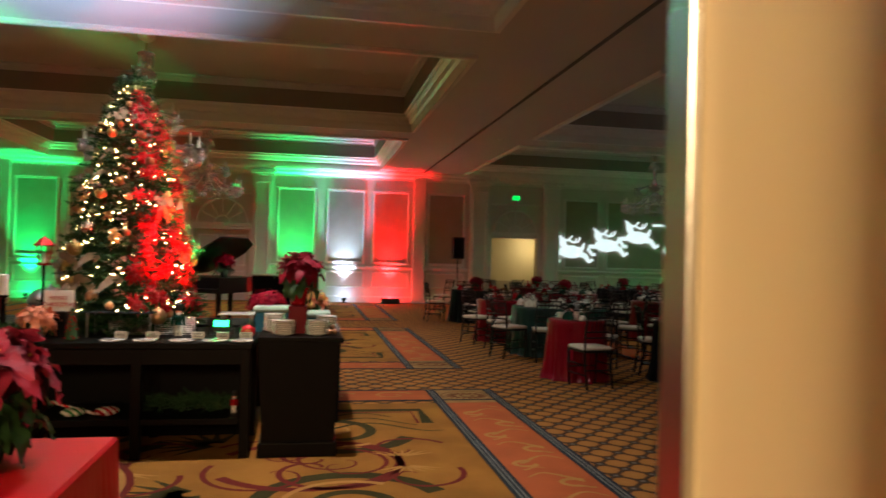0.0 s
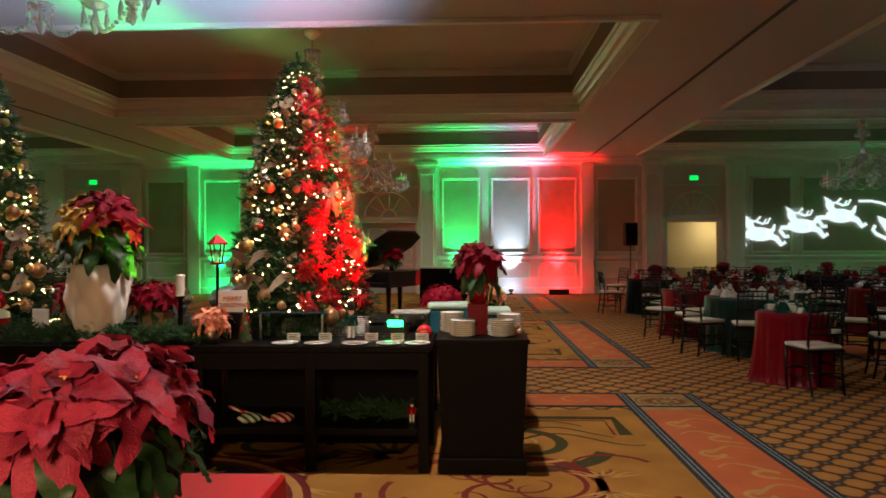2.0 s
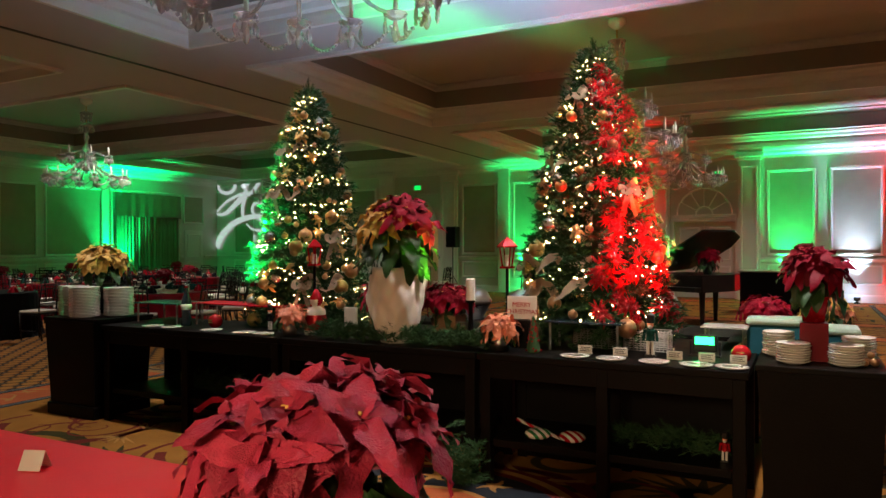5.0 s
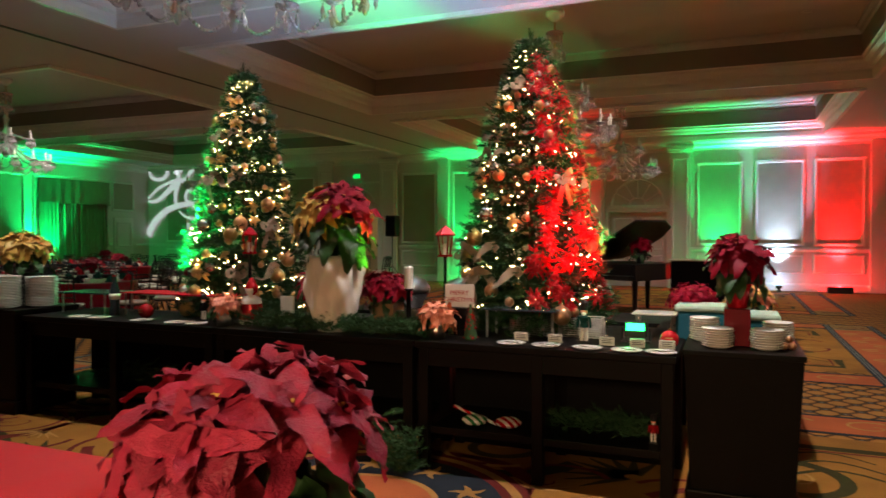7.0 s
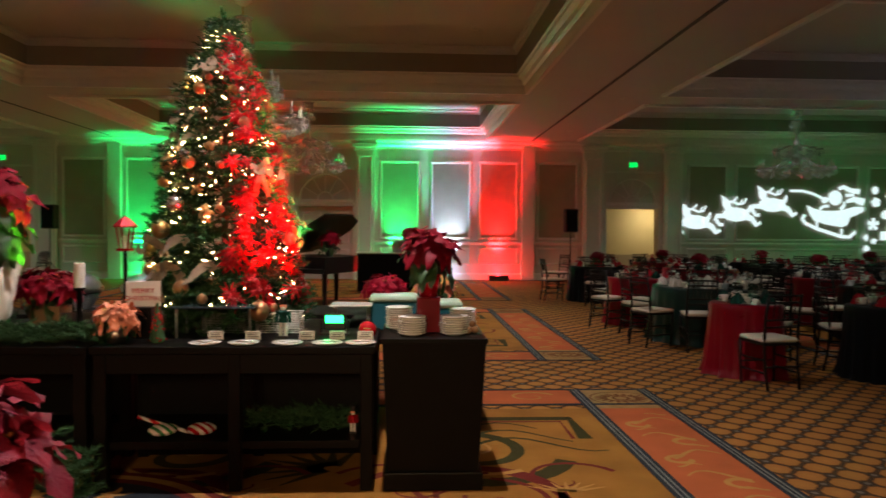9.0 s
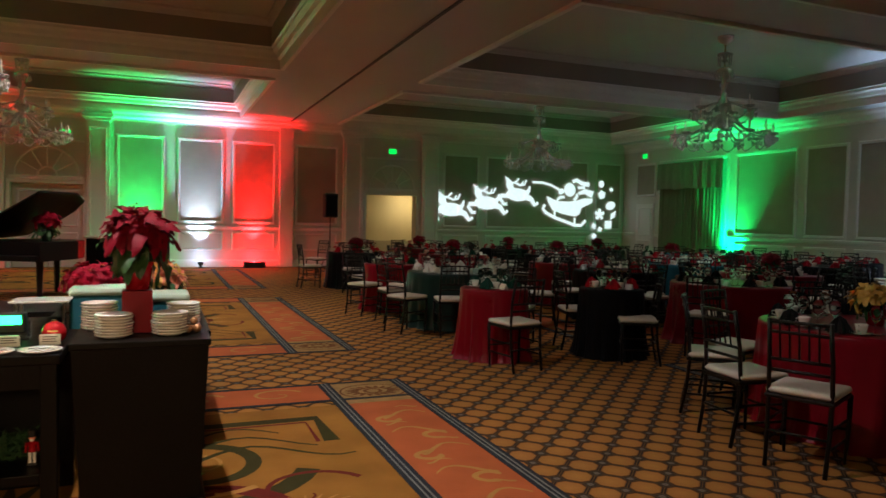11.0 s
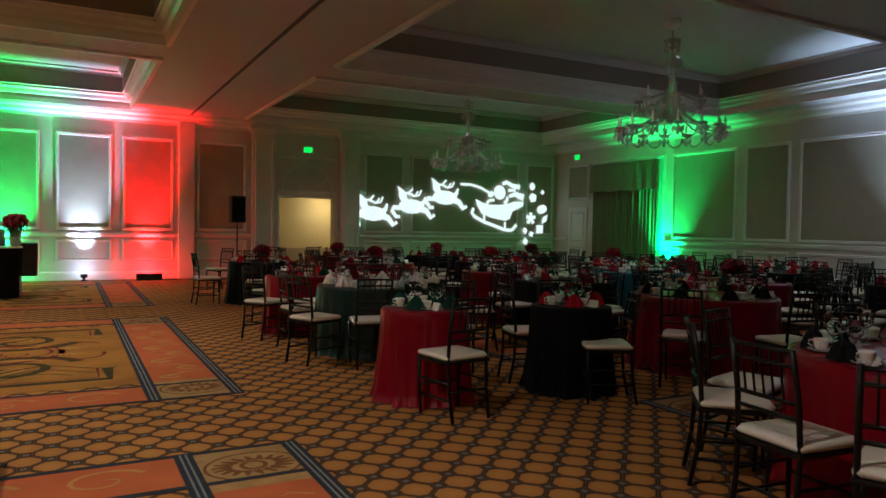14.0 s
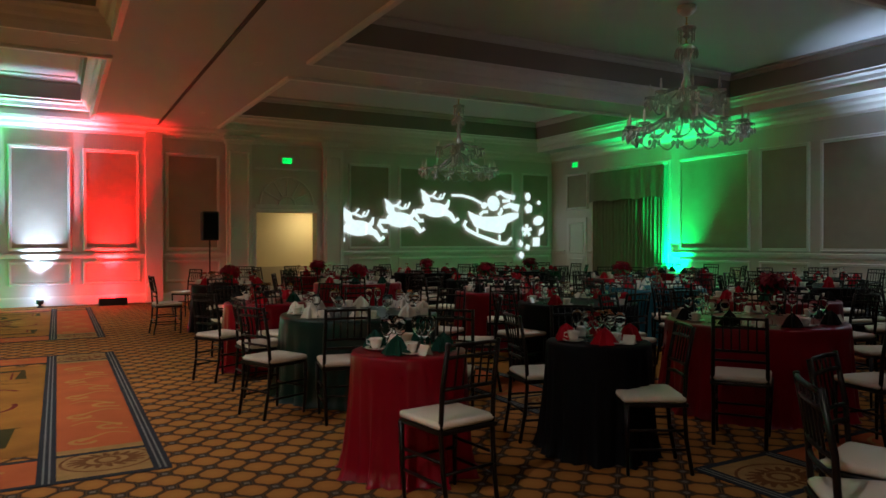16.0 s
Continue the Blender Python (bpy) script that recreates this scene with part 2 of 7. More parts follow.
def tube(bm, pts, r, seg=6, r2=None):
    pts = [Vector(p) for p in pts]
    rings = []
    for i, p in enumerate(pts):
        d = (pts[min(i + 1, len(pts) - 1)] - pts[max(i - 1, 0)]).normalized()
        u = d.cross(Vector((0, 0, 1)) if abs(d.z) < 0.9 else Vector((1, 0, 0))).normalized()
        v = d.cross(u)
        q = r if r2 is None else r + (r2 - r) * i / (len(pts) - 1)
        rings.append([bm.verts.new(p + q * (math.cos(2 * math.pi * k / seg) * u + math.sin(2 * math.pi * k / seg) * v)) for k in range(seg)])
    for a, b in zip(rings, rings[1:]):
        for k in range(seg):
            bm.faces.new((a[k], a[(k + 1) % seg], b[(k + 1) % seg], b[k]))
    bm.faces.new(rings[0][::-1])
    bm.faces.new(rings[-1])


def ball(bm, c, r, u=12, v=8, squash=1.0):
    bmesh.ops.create_uvsphere(bm, u_segments=u, v_segments=v, radius=r, matrix=Matrix.Translation(c) @ Matrix.Diagonal((1, 1, squash, 1)))


def moulding(bm, o, u, v, n, w, h, wide=0.06, deep=0.03):
    """A picture-frame moulding: corner o, directions u and v, normal n."""
    o, u, v, n = Vector(o), Vector(u), Vector(v), Vector(n)
    prof = ((0, 0), (0.15, 0.6), (0.35, 1), (0.65, 0.75), (0.85, 0.9), (1, 0))
    loops = []
    for s, d in prof:
        k = s * wide
        loops.append([bm.verts.new(o + u * a + v * b + n * (d * deep)) for a, b in ((k, k), (w - k, k), (w - k, h - k), (k, h - k))])
    for a, b in zip(loops, loops[1:]):
        for i in range(4):
            j = (i + 1) % 4
            bm.faces.new((a[i], a[j], b[j], b[i]))
# ---- the hall: floor, walls, ceiling ----
def carpet_material():
    m = bpy.data.materials.new("honeycomb_carpet")
    m.use_nodes = True
    nt = m.node_tree
    N, L = nt.nodes, nt.links
    b = N["Principled BSDF"]
    b.inputs["Roughness"].default_value = 1.0
    b.inputs["Specular IOR Level"].default_value = 0.1
    tc = N.new("ShaderNodeTexCoord")

    def math_node(op, a, c=None):
        q = N.new("ShaderNodeMath")
        q.operation = op
        for i, s in enumerate((a, c)):
            if s is None:
                continue
            if isinstance(s, (int, float)):
                q.inputs[i].default_value = s
            else:
                L.new(s, q.inputs[i])
        return q.outputs[0]
    sep = N.new("ShaderNodeSeparateXYZ")
    L.new(tc.outputs["Object"], sep.inputs[0])
    W, H = 0.273, 0.28

    def cell(ox, oy):
        px = math_node("SUBTRACT", math_node("FRACT", math_node("ADD", math_node("DIVIDE", sep.outputs[0], W), ox)), 0.5)
        py = math_node("SUBTRACT", math_node("FRACT", math_node("ADD", math_node("DIVIDE", sep.outputs[1], H), oy)), 0.5)
        ax, ay = math_node("ABSOLUTE", px), math_node("ABSOLUTE", py)
        return math_node("MAXIMUM", math_node("ADD", ax, ay), math_node("MULTIPLY", math_node("MAXIMUM", ax, ay), 1.32))
    d = math_node("MINIMUM", cell(0.723, 0.286), cell(0.223, 0.786))
    ramp = N.new("ShaderNodeValToRGB")
    e = ramp.color_ramp.elements
    e[0].position, e[0].color = 0.0, (0.42, 0.19, 0.05, 1)
    e[1].position, e[1].color = 0.38, (0.36, 0.155, 0.04, 1)
    for pos, col in ((0.425, (0.2, 0.085, 0.026, 1)), (0.44, (0.035, 0.022, 0.016, 1)), (0.478, (0.03, 0.02, 0.016, 1)), (0.492, (0.14, 0.075, 0.035, 1)),
                     (0.503, (0.12, 0.065, 0.03, 1)), (0.52, (0.035, 0.026, 0.022, 1)), (0.57, (0.045, 0.036, 0.032, 1)), (0.59, (0.17, 0.14, 0.12, 1)), (0.635, (0.15, 0.125, 0.11, 1)), (0.65, (0.05, 0.03, 0.025, 1))):
        k = e.new(pos)
        k.color = col
    L.new(d, ramp.inputs[0])
    n = N.new("ShaderNodeTexNoise")
    n.inputs["Scale"].default_value, n.inputs["Detail"].default_value = 220, 3
    L.new(tc.outputs["Object"], n.inputs["Vector"])
    n2 = N.new("ShaderNodeTexNoise")
    n2.inputs["Scale"].default_value = 1.3
    L.new(tc.outputs["Object"], n2.inputs["Vector"])
    mul = N.new("ShaderNodeMix")
    mul.data_type, mul.blend_type = "RGBA", "MULTIPLY"
    mul.inputs[0].default_value = 0.55
    L.new(ramp.outputs[0], mul.inputs[6])
    add = math_node("ADD", math_node("MULTIPLY", n.outputs["Fac"], 0.9), math_node("MULTIPLY", n2.outputs["Fac"], 0.8))
    L.new(add, mul.inputs[7])
    L.new(mul.outputs[2], b.inputs["Base Color"])
    bp = N.new("ShaderNodeBump")
    bp.inputs["Strength"].default_value, bp.inputs["Distance"].default_value = 0.35, 0.006
    L.new(n.outputs["Fac"], bp.inputs["Height"])
    L.new(bp.outputs[0], b.inputs["Normal"])
    return m


HONEY = carpet_material()
RUG_GOLD = mat("gold_patterned_carpet", (0.27, 0.12, 0.024), 0.95, vary=0.5, scale=2.2, bump=0.3, fine=220, spec=0.1)
RUG_ORANGE = mat("terracotta_carpet", (0.4, 0.1, 0.035), 0.95, vary=0.3, scale=3, bump=0.3, fine=220, spec=0.1)
RUG_BLUE = mat("slate_blue_carpet", (0.022, 0.027, 0.036), 0.95, vary=0.3, scale=8, bump=0.3, fine=220, spec=0.1)
RUG_TAN = mat("tan_medallion_carpet", (0.3, 0.18, 0.07), 0.95, vary=0.4, scale=9, bump=0.3, fine=220, spec=0.1)
RUG_OLIVE = mat("olive_scroll_carpet", (0.04, 0.035, 0.012), 0.95, vary=0.4, scale=6, bump=0.3, fine=220, spec=0.1)
RUG_MAROON = mat("maroon_scroll_carpet", (0.13, 0.018, 0.015), 0.95, vary=0.3, scale=6, bump=0.3, fine=220, spec=0.1)
RUG_YELLOW = mat("yellow_scroll_carpet", (0.4, 0.2, 0.06), 0.95, vary=0.3, scale=6, bump=0.3, fine=220, spec=0.1)

bm = bmesh.new()
box(bm, WEST - 0.3, EAST + 0.3, -4.0, NORTH + 3.0, -0.12, 0.0)
floor = tagged(part("floor", bm, HONEY), "gold and navy honeycomb patterned ballroom carpet", "floor", kind="structure")


def flat(bm, x0, x1, y0, y1, z=0.003):
    box(bm, x0, x1, y0, y1, 0.0005, z)


def ribbon(bm, pts, w, z, w1=None):
    """A flat tapering band along pts in the floor plane."""
    pts = [Vector((p[0], p[1], 0)) for p in pts]
    prev = None
    for i, p in enumerate(pts):
        d = (pts[min(i + 1, len(pts) - 1)] - pts[max(i - 1, 0)]).normalized()
        nrm = Vector((-d.y, d.x, 0))
        f = i / (len(pts) - 1)
        q = (w + ((w1 if w1 is not None else w) - w) * f) / 2
        a, b = bm.verts.new((*(p + nrm * q).xy, z)), bm.verts.new((*(p - nrm * q).xy, z))
        if prev:
            bm.faces.new((prev[0], prev[1], b, a))
        prev = (a, b)


def spiral(cx, cy, r0, turns, a0, hand=1, n=40, squash=1.0):
    out = []
    for i in range(n + 1):
        f = i / n
        a = a0 + hand * 2 * math.pi * turns * f
        r = r0 * (1 - f) ** 0.8 + 0.03
        out.append((cx + r * math.cos(a), cy + squash * r * math.sin(a)))
    return out


def rug(x0, x1, y0, y1, outer_e=True):
    """A woven carpet panel: terracotta border between navy lines, medallion corners, a gold field of scrolls."""
    r = root("carpet_panel", "gold scroll-patterned carpet panel with terracotta border set in the floor", "carpet", "carpet panels", "structure")
    B = 0.71
    bm = bmesh.new()
    flat(bm, x0 + B, x1 - B, y0 + B, y1 - B)
    part("field", bm, RUG_GOLD, r)
    bm = bmesh.new()
    for a in ((x1 - B, x1, y0 + B, y1 - B), (x0, x0 + B, y0 + B, y1 - B), (x0 + B, x1 - B, y0, y0 + B * 0.8), (x0 + B, x1 - B, y1 - B * 0.8, y1)):
        flat(bm, *a)
    part("border", bm, RUG_ORANGE, r)
    bm = bmesh.new()
    for cx in (x0 + B / 2, x1 - B / 2):
        for cy in (y0 + B / 2, y1 - B / 2):
            flat(bm, cx - B / 2, cx + B / 2, cy - B / 2, cy + B / 2, 0.0035)
    part("corner_medallion", bm, RUG_TAN, r)
    bm = bmesh.new()
    for cx in (x0 + B / 2, x1 - B / 2):
        for cy in (y0 + B / 2, y1 - B / 2):
            for k in range(18):
                a = 2 * math.pi * k / 18
                ribbon(bm, [(cx + rr * math.cos(a + rr), cy + rr * 0.7 * math.sin(a + rr)) for rr in (0.13, 0.17, 0.21, 0.245)], 0.055, 0.0042, 0.02)
            ribbon(bm, [(cx + 0.07 * math.cos(a), cy + 0.07 * math.sin(a)) for a in np.linspace(0, 6.3, 14)], 0.03, 0.0044)
            ribbon(bm, [(cx + 0.28 * math.cos(a), cy + 0.24 * math.sin(a)) for a in np.linspace(0, 6.3, 28)], 0.02, 0.004)
    part("corner_flower", bm, RUG_BROWN, r)
    bm = bmesh.new()
    for xx in (x1 - B, x1 - 0.05, x0 + B, x0 + 0.05):
        flat(bm, xx - 0.055, xx + 0.055, y0, y1, 0.0052)
    for yy in (y0, y0 + B * 0.8, y1 - B * 0.8, y1):
        flat(bm, x0, x1, yy - 0.026, yy + 0.026, 0.0048)
    part("navy_line", bm, RUG_BLUE, r)
    bm = bmesh.new()
    for xx in (x1 - B, x1 - 0.05, x0 + B, x0 + 0.05):
        for off in (-0.017, 0.017):
            flat(bm, xx + off - 0.006, xx + off + 0.006, y0, y1, 0.0066)
    part("grey_line", bm, RUG_GREY, r)
    rnd = random.Random(int(y0 * 10))
    bm = bmesh.new()
    for side in (x1 - B / 2, x0 + B / 2):
        y, s = y0 + B + 0.3, 1
        while y < y1 - B - 0.2:
            ribbon(bm, [(side + s * (0.2 - 0.36 * q), y + 0.09 * math.sin(4.4 * q) + rnd.uniform(-0.004, 0.004)) for q in np.linspace(0, 1, 12)], 0.012, 0.0045, 0.04)
            ribbon(bm, spiral(side - s * 0.1, y - 0.12, 0.11, 0.75, 1.5 * s, s, 14, 0.7), 0.035, 0.0047, 0.05)
            ribbon(bm, [(side + s * (0.02 + 0.17 * q), y + 0.2 + 0.03 * math.sin(5 * q)) for q in np.linspace(0, 1, 6)], 0.01, 0.0043, 0.026)
            y, s = y + 0.42, -s
    x = x0 + B + 0.4
    while x < x1 - B:
        for yy in (y0 + 0.28, y1 - 0.28):
            ribbon(bm, spiral(x, yy, 0.2, 1.1, 0.4, 1, 18, 0.8), 0.035, 0.0045, 0.012)
        x += 0.62
    part("border_scroll", bm, RUG_YELLOW, r)
    bo, bmr, by = bmesh.new(), bmesh.new(), bmesh.new()
    cx = x1 - B - 1.15
    while cx > x0 + B + 0.5:
        for hand, yy in ((1, y0 + B + 1.15), (-1, y1 - B - 1.15)):
            ribbon(bo, spiral(cx, yy, 0.62, 1.6, 0.3 * hand, hand, 44), 0.14, 0.0042, 0.06)
            ribbon(bmr, spiral(cx - 0.1, yy + 0.75 * hand, 0.75, 1.2, 2.6 * hand, -hand, 40), 0.08, 0.0046, 0.03)
            ribbon(by, spiral(cx, yy, 0.45, 1.0, 0.9 * hand, hand, 30), 0.05, 0.005, 0.015)
            for k in range(9):
                a = 2.2 + 0.35 * k
                ribbon(bo, [(cx - 0.9 + q * math.cos(a), yy + hand * (0.3 + 0.8 * q * math.sin(a))) for q in (0.05, 0.2, 0.34, 0.46)], 0.09, 0.0038, 0.01)
            for j in range(3):
                ribbon(bmr, spiral(cx + 0.55 - 0.5 * j, yy + hand * (0.55 + 0.28 * j), 0.32 + 0.06 * j, 0.8, 1.1 * j + 0.4, -hand, 24), 0.045, 0.0056, 0.012)
                ribbon(bo, [(cx + 0.2 * j + 0.7 * q, yy - hand * (0.55 - 0.2 * j) + 0.16 * math.sin(4 * q + j)) for q in np.linspace(-0.8, 0.8, 12)], 0.05, 0.0058, 0.02)
            for k in range(7):
                a = 0.5 + 0.33 * k
                ribbon(by, [(cx + 0.5 + q * math.cos(a), yy + hand * (1.0 + 0.6 * q * math.sin(a))) for q in (0.03, 0.1, 0.2, 0.28)], 0.04, 0.006, 0.006)
        cx -= 1.9
    # a maroon and olive key frame inside the field
    for yy, s in ((y0 + B + 0.32, 1), (y1 - B - 0.32, -1)):
        xx = x1 - B - 0.28
        ribbon(bo, [(xx - 1.3, yy), (xx, yy), (xx, yy + 0.55 * s)], 0.11, 0.0047)
        ribbon(bmr, [(xx - 1.3, yy + 0.09 * s), (xx - 0.09, yy + 0.09 * s), (xx - 0.09, yy + 0.55 * s)], 0.03, 0.0054)
    part("olive_scroll", bo, RUG_OLIVE, r)
    part("maroon_scroll", bmr, RUG_MAROON, r)
    part("yellow_scroll", by, RUG_YELLOW, r)
    return r


for ya, yb in ((4.1, 9.58), (11.11, 16.55), (18.25, 23.9)):
    rug(MID - 4.85, 3.41, ya, yb)
med = root("carpet_medallion", "round navy and gold carpet medallion with yellow flowers", "carpet", kind="structure")
def disc(bm, cx, cy, r0, r1, z):
    ribbon(bm, [(cx + (r0 + r1) / 2 * math.cos(a), cy + (r0 + r1) / 2 * math.sin(a)) for a in np.linspace(0, 2 * math.pi, 49)], r1 - r0, z)
for nm, mt, spans_ in (("navy_ring", RUG_BLUE, ((0.5, 0.86, 0.0062),)), ("maroon_ring", RUG_MAROON, ((0.86, 0.92, 0.0063), (0.98, 1.03, 0.0063))), ("gold_ring", RUG_YELLOW, ((0.92, 0.98, 0.0064), (0.46, 0.5, 0.0064))), ("heart", RUG_ORANGE, ((0.0, 0.46, 0.0061),))):
    bm = bmesh.new()
    for q0, q1, zz in spans_:
        disc(bm, -0.75, 6.35, q0, q1, zz)
    part(nm, bm, mt, med)
bm = bmesh.new()
for k in range(10):
    a = 2 * math.pi * k / 10
    fx, fy = -0.75 + 0.68 * math.cos(a), 6.35 + 0.68 * math.sin(a)
    for j in range(5):
        b = a + 2 * math.pi * j / 5
        ribbon(bm, [(fx, fy), (fx + 0.07 * math.cos(b), fy + 0.07 * math.sin(b)), (fx + 0.12 * math.cos(b + 0.2), fy + 0.12 * math.sin(b + 0.2))], 0.06, 0.0068 + 0.0002 * j, 0.01)
part("flower_ring", bm, RUG_YELLOW, med)
rug(6.3, 14.6, 3.9, 9.42)
rug(6.3, 14.6, 11.1, 16.5)

# walls
def panel(wall, o, u, w, h, n):
    """A fabric panel in a moulded frame on a wall: lower left corner o, direction u."""
    o, u, n = Vector(o), Vector(u), Vector(n)
    bm = bmesh.new()
    a = o + n * 0.004
    vs = [a + u * 0.05 + Vector((0, 0, 0.05)), a + u * (w - 0.05) + Vector((0, 0, 0.05)), a + u * (w - 0.05) + Vector((0, 0, h - 0.05)), a + u * 0.05 + Vector((0, 0, h - 0.05))]
    lo = [bm.verts.new(p) for p in vs]
    hi = [bm.verts.new(p + n * 0.008) for p in vs]
    bm.faces.new(hi)
    for i in range(4):
        bm.faces.new((lo[i], lo[(i + 1) % 4], hi[(i + 1) % 4], hi[i]))
    part("fabric_panel", bm, FABRIC, wall)
    bm = bmesh.new()
    moulding(bm, o, u, (0, 0, 1), n, w, h, 0.085, 0.045)
    part("panel_moulding", bm, TRIM, wall)


def low_panel(wall, o, u, w, h, n):
    bm = bmesh.new()
    moulding(bm, o, u, (0, 0, 1), n, w, h, 0.06, 0.035)
    part("dado_moulding", bm, TRIM, wall)


DOORS_N = [(7.29, 8.98), (-2.31, -0.55), (2 * MID - 8.98, 2 * MID - 7.29)]
bm = bmesh.new()
cuts = sorted(DOORS_N)
x = WEST - 0.3
for a, b in cuts:
    box(bm, x, a, NORTH, NORTH + 0.3, 0, 5.4)
    box(bm, a, b, NORTH, NORTH + 0.3, 2.28, 5.4)
    x = b
box(bm, x, EAST + 0.3, NORTH, NORTH + 0.3, 0, 5.4)
wall_north = tagged(part("wall_north", bm, WALL), "cream panelled ballroom wall with olive fabric panels", "wall", kind="structure")
PANELS = [(0.24, 1.47), (1.80, 3.06), (3.29, 4.53), (5.1, 6.41), (9.88, 11.18), (11.42, 15.44), (15.72, 16.85)]
for a, b in PANELS:
    for q0, q1 in ((a, b), (2 * MID - b, 2 * MID - a)):
        panel(wall_north, (q0, NORTH, 1.25), (1, 0, 0), q1 - q0, 2.42, (0, -1, 0))
        low_panel(wall_north, (q0, NORTH, 0.48), (1, 0, 0), q1 - q0, 0.54, (0, -1, 0))


def pilaster(wall, a, b):
    bm = bmesh.new()
    box(bm, a, b, NORTH - 0.12, NORTH - 0.002, 0.0, 3.98, 0.008)
    box(bm, a - 0.04, b + 0.04, NORTH - 0.16, NORTH - 0.003, 3.98, 4.06, 0.01)
    box(bm, a - 0.09, b + 0.09, NORTH - 0.22, NORTH - 0.004, 4.06, 4.16, 0.015)
    box(bm, a - 0.03, b + 0.03, NORTH - 0.15, NORTH - 0.003, 0.0, 0.2, 0.01)
    part("pilaster", bm, TRIM, wall)
    bm = bmesh.new()
    moulding(bm, (a + 0.07, NORTH - 0.12, 0.4), (1, 0, 0), (0, 0, 1), (0, -1, 0), b - a - 0.14, 3.4, 0.05, 0.025)
    part("pilaster_moulding", bm, TRIM, wall)


for a, b in ((6.55, 7.2), (9.12, 9.7), (-0.5, 0.08)):
    pilaster(wall_north, a, b)
    pilaster(wall_north, 2 * MID - b, 2 * MID - a)
# corner posts under the ceiling track
for sx in (4.84, 2 * MID - 4.84):
    bm = bmesh.new()
    box(bm, sx - 0.2, sx + 0.2, NORTH - 0.1, NORTH - 0.002, 0, CEIL - 0.2, 0.01)
    part("track_post", bm, TRIM, wall_north)
# arched fan relief over each door
for a, b in DOORS_N:
    c, R = (a + b) / 2, (b - a) / 2 - 0.12
    bm = bmesh.new()
    for rr in (R, R * 0.3):
        pts = [(c + rr * math.cos(t), NORTH - 0.03, 2.45 + rr * math.sin(t)) for t in np.linspace(0, math.pi, 22)]
        tube(bm, pts, 0.03, 6)
    for t in np.linspace(0, math.pi, 7)[1:-1]:
        tube(bm, [(c + q * math.cos(t), NORTH - 0.03, 2.45 + q * math.sin(t)) for q in (R * 0.3, R)], 0.022, 6)
    box(bm, a, b, NORTH - 0.07, NORTH - 0.002, 2.34, 2.45, 0.01)
    box(bm, a, b, NORTH - 0.05, NORTH - 0.002, 3.36, 3.42, 0.006)
    part("fan_relief", bm, TRIM, wall_north)
    bm = bmesh.new()
    for q0, q1 in ((a - 0.06, a + 0.03), (b - 0.03, b + 0.06)):
        box(bm, q0, q1, NORTH - 0.05, NORTH + 0.32, 0, 2.34, 0.008)
    box(bm, a + 0.03, b - 0.03, NORTH - 0.05, NORTH + 0.32, 2.25, 2.336, 0.008)
    part("door_casing", bm, TRIM, wall_north)


def run(bm, a, b, n, prof):
    """A moulding of profile (out, z) along a wall from a to b with normal n."""
    a, b, n = Vector(a), Vector(b), Vector(n)
    rows = [[bm.verts.new(Vector((p.x, p.y, 0)) + n * o + Vector((0, 0, z))) for o, z in prof] for p in (a, b)]
    for i in range(len(prof) - 1):
        bm.faces.new((rows[0][i], rows[0][i + 1], rows[1][i + 1], rows[1][i]))
    for q in rows:
        bm.faces.new(q)


CROWN = [(0, 4.02), (0.03, 4.02), (0.04, 4.08), (0.1, 4.14), (0.12, 4.2), (0.2, 4.25), (0.22, CEIL - 0.002), (0, CEIL - 0.002)]
RAIL = [(0, 1.09), (0.03, 1.1), (0.05, 1.14), (0.055, 1.18), (0.02, 1.2), (0, 1.2)]
BASE = [(0, 0.002), (0.03, 0.002), (0.03, 0.17), (0.02, 0.2), (0.008, 0.22), (0, 0.22)]
edges = sorted([(-99, WEST)] + DOORS_N + [(EAST, 99)])
spans = [(edges[i][1] + 0.07, edges[i + 1][0] - 0.07) for i in range(len(edges) - 1)]
for nm, prof in (("chair_rail", RAIL), ("baseboard", BASE)):
    bm = bmesh.new()
    for a, b in spans:
        run(bm, (a, NORTH, 0), (b, NORTH, 0), (0, -1, 0), prof)
    tagged(part(nm, bm, TRIM), "cream painted wall moulding", "moulding", kind="structure")
bm = bmesh.new()
run(bm, (WEST, NORTH, 0), (EAST, NORTH, 0), (0, -1, 0), CROWN)
for xx, n in ((EAST, -1), (WEST, 1)):
    run(bm, (xx, SOUTH, 0), (xx, NORTH, 0), (n, 0, 0), CROWN)
tagged(part("cornice", bm, TRIM), "cream stepped cornice under the ceiling", "cornice", kind="structure")

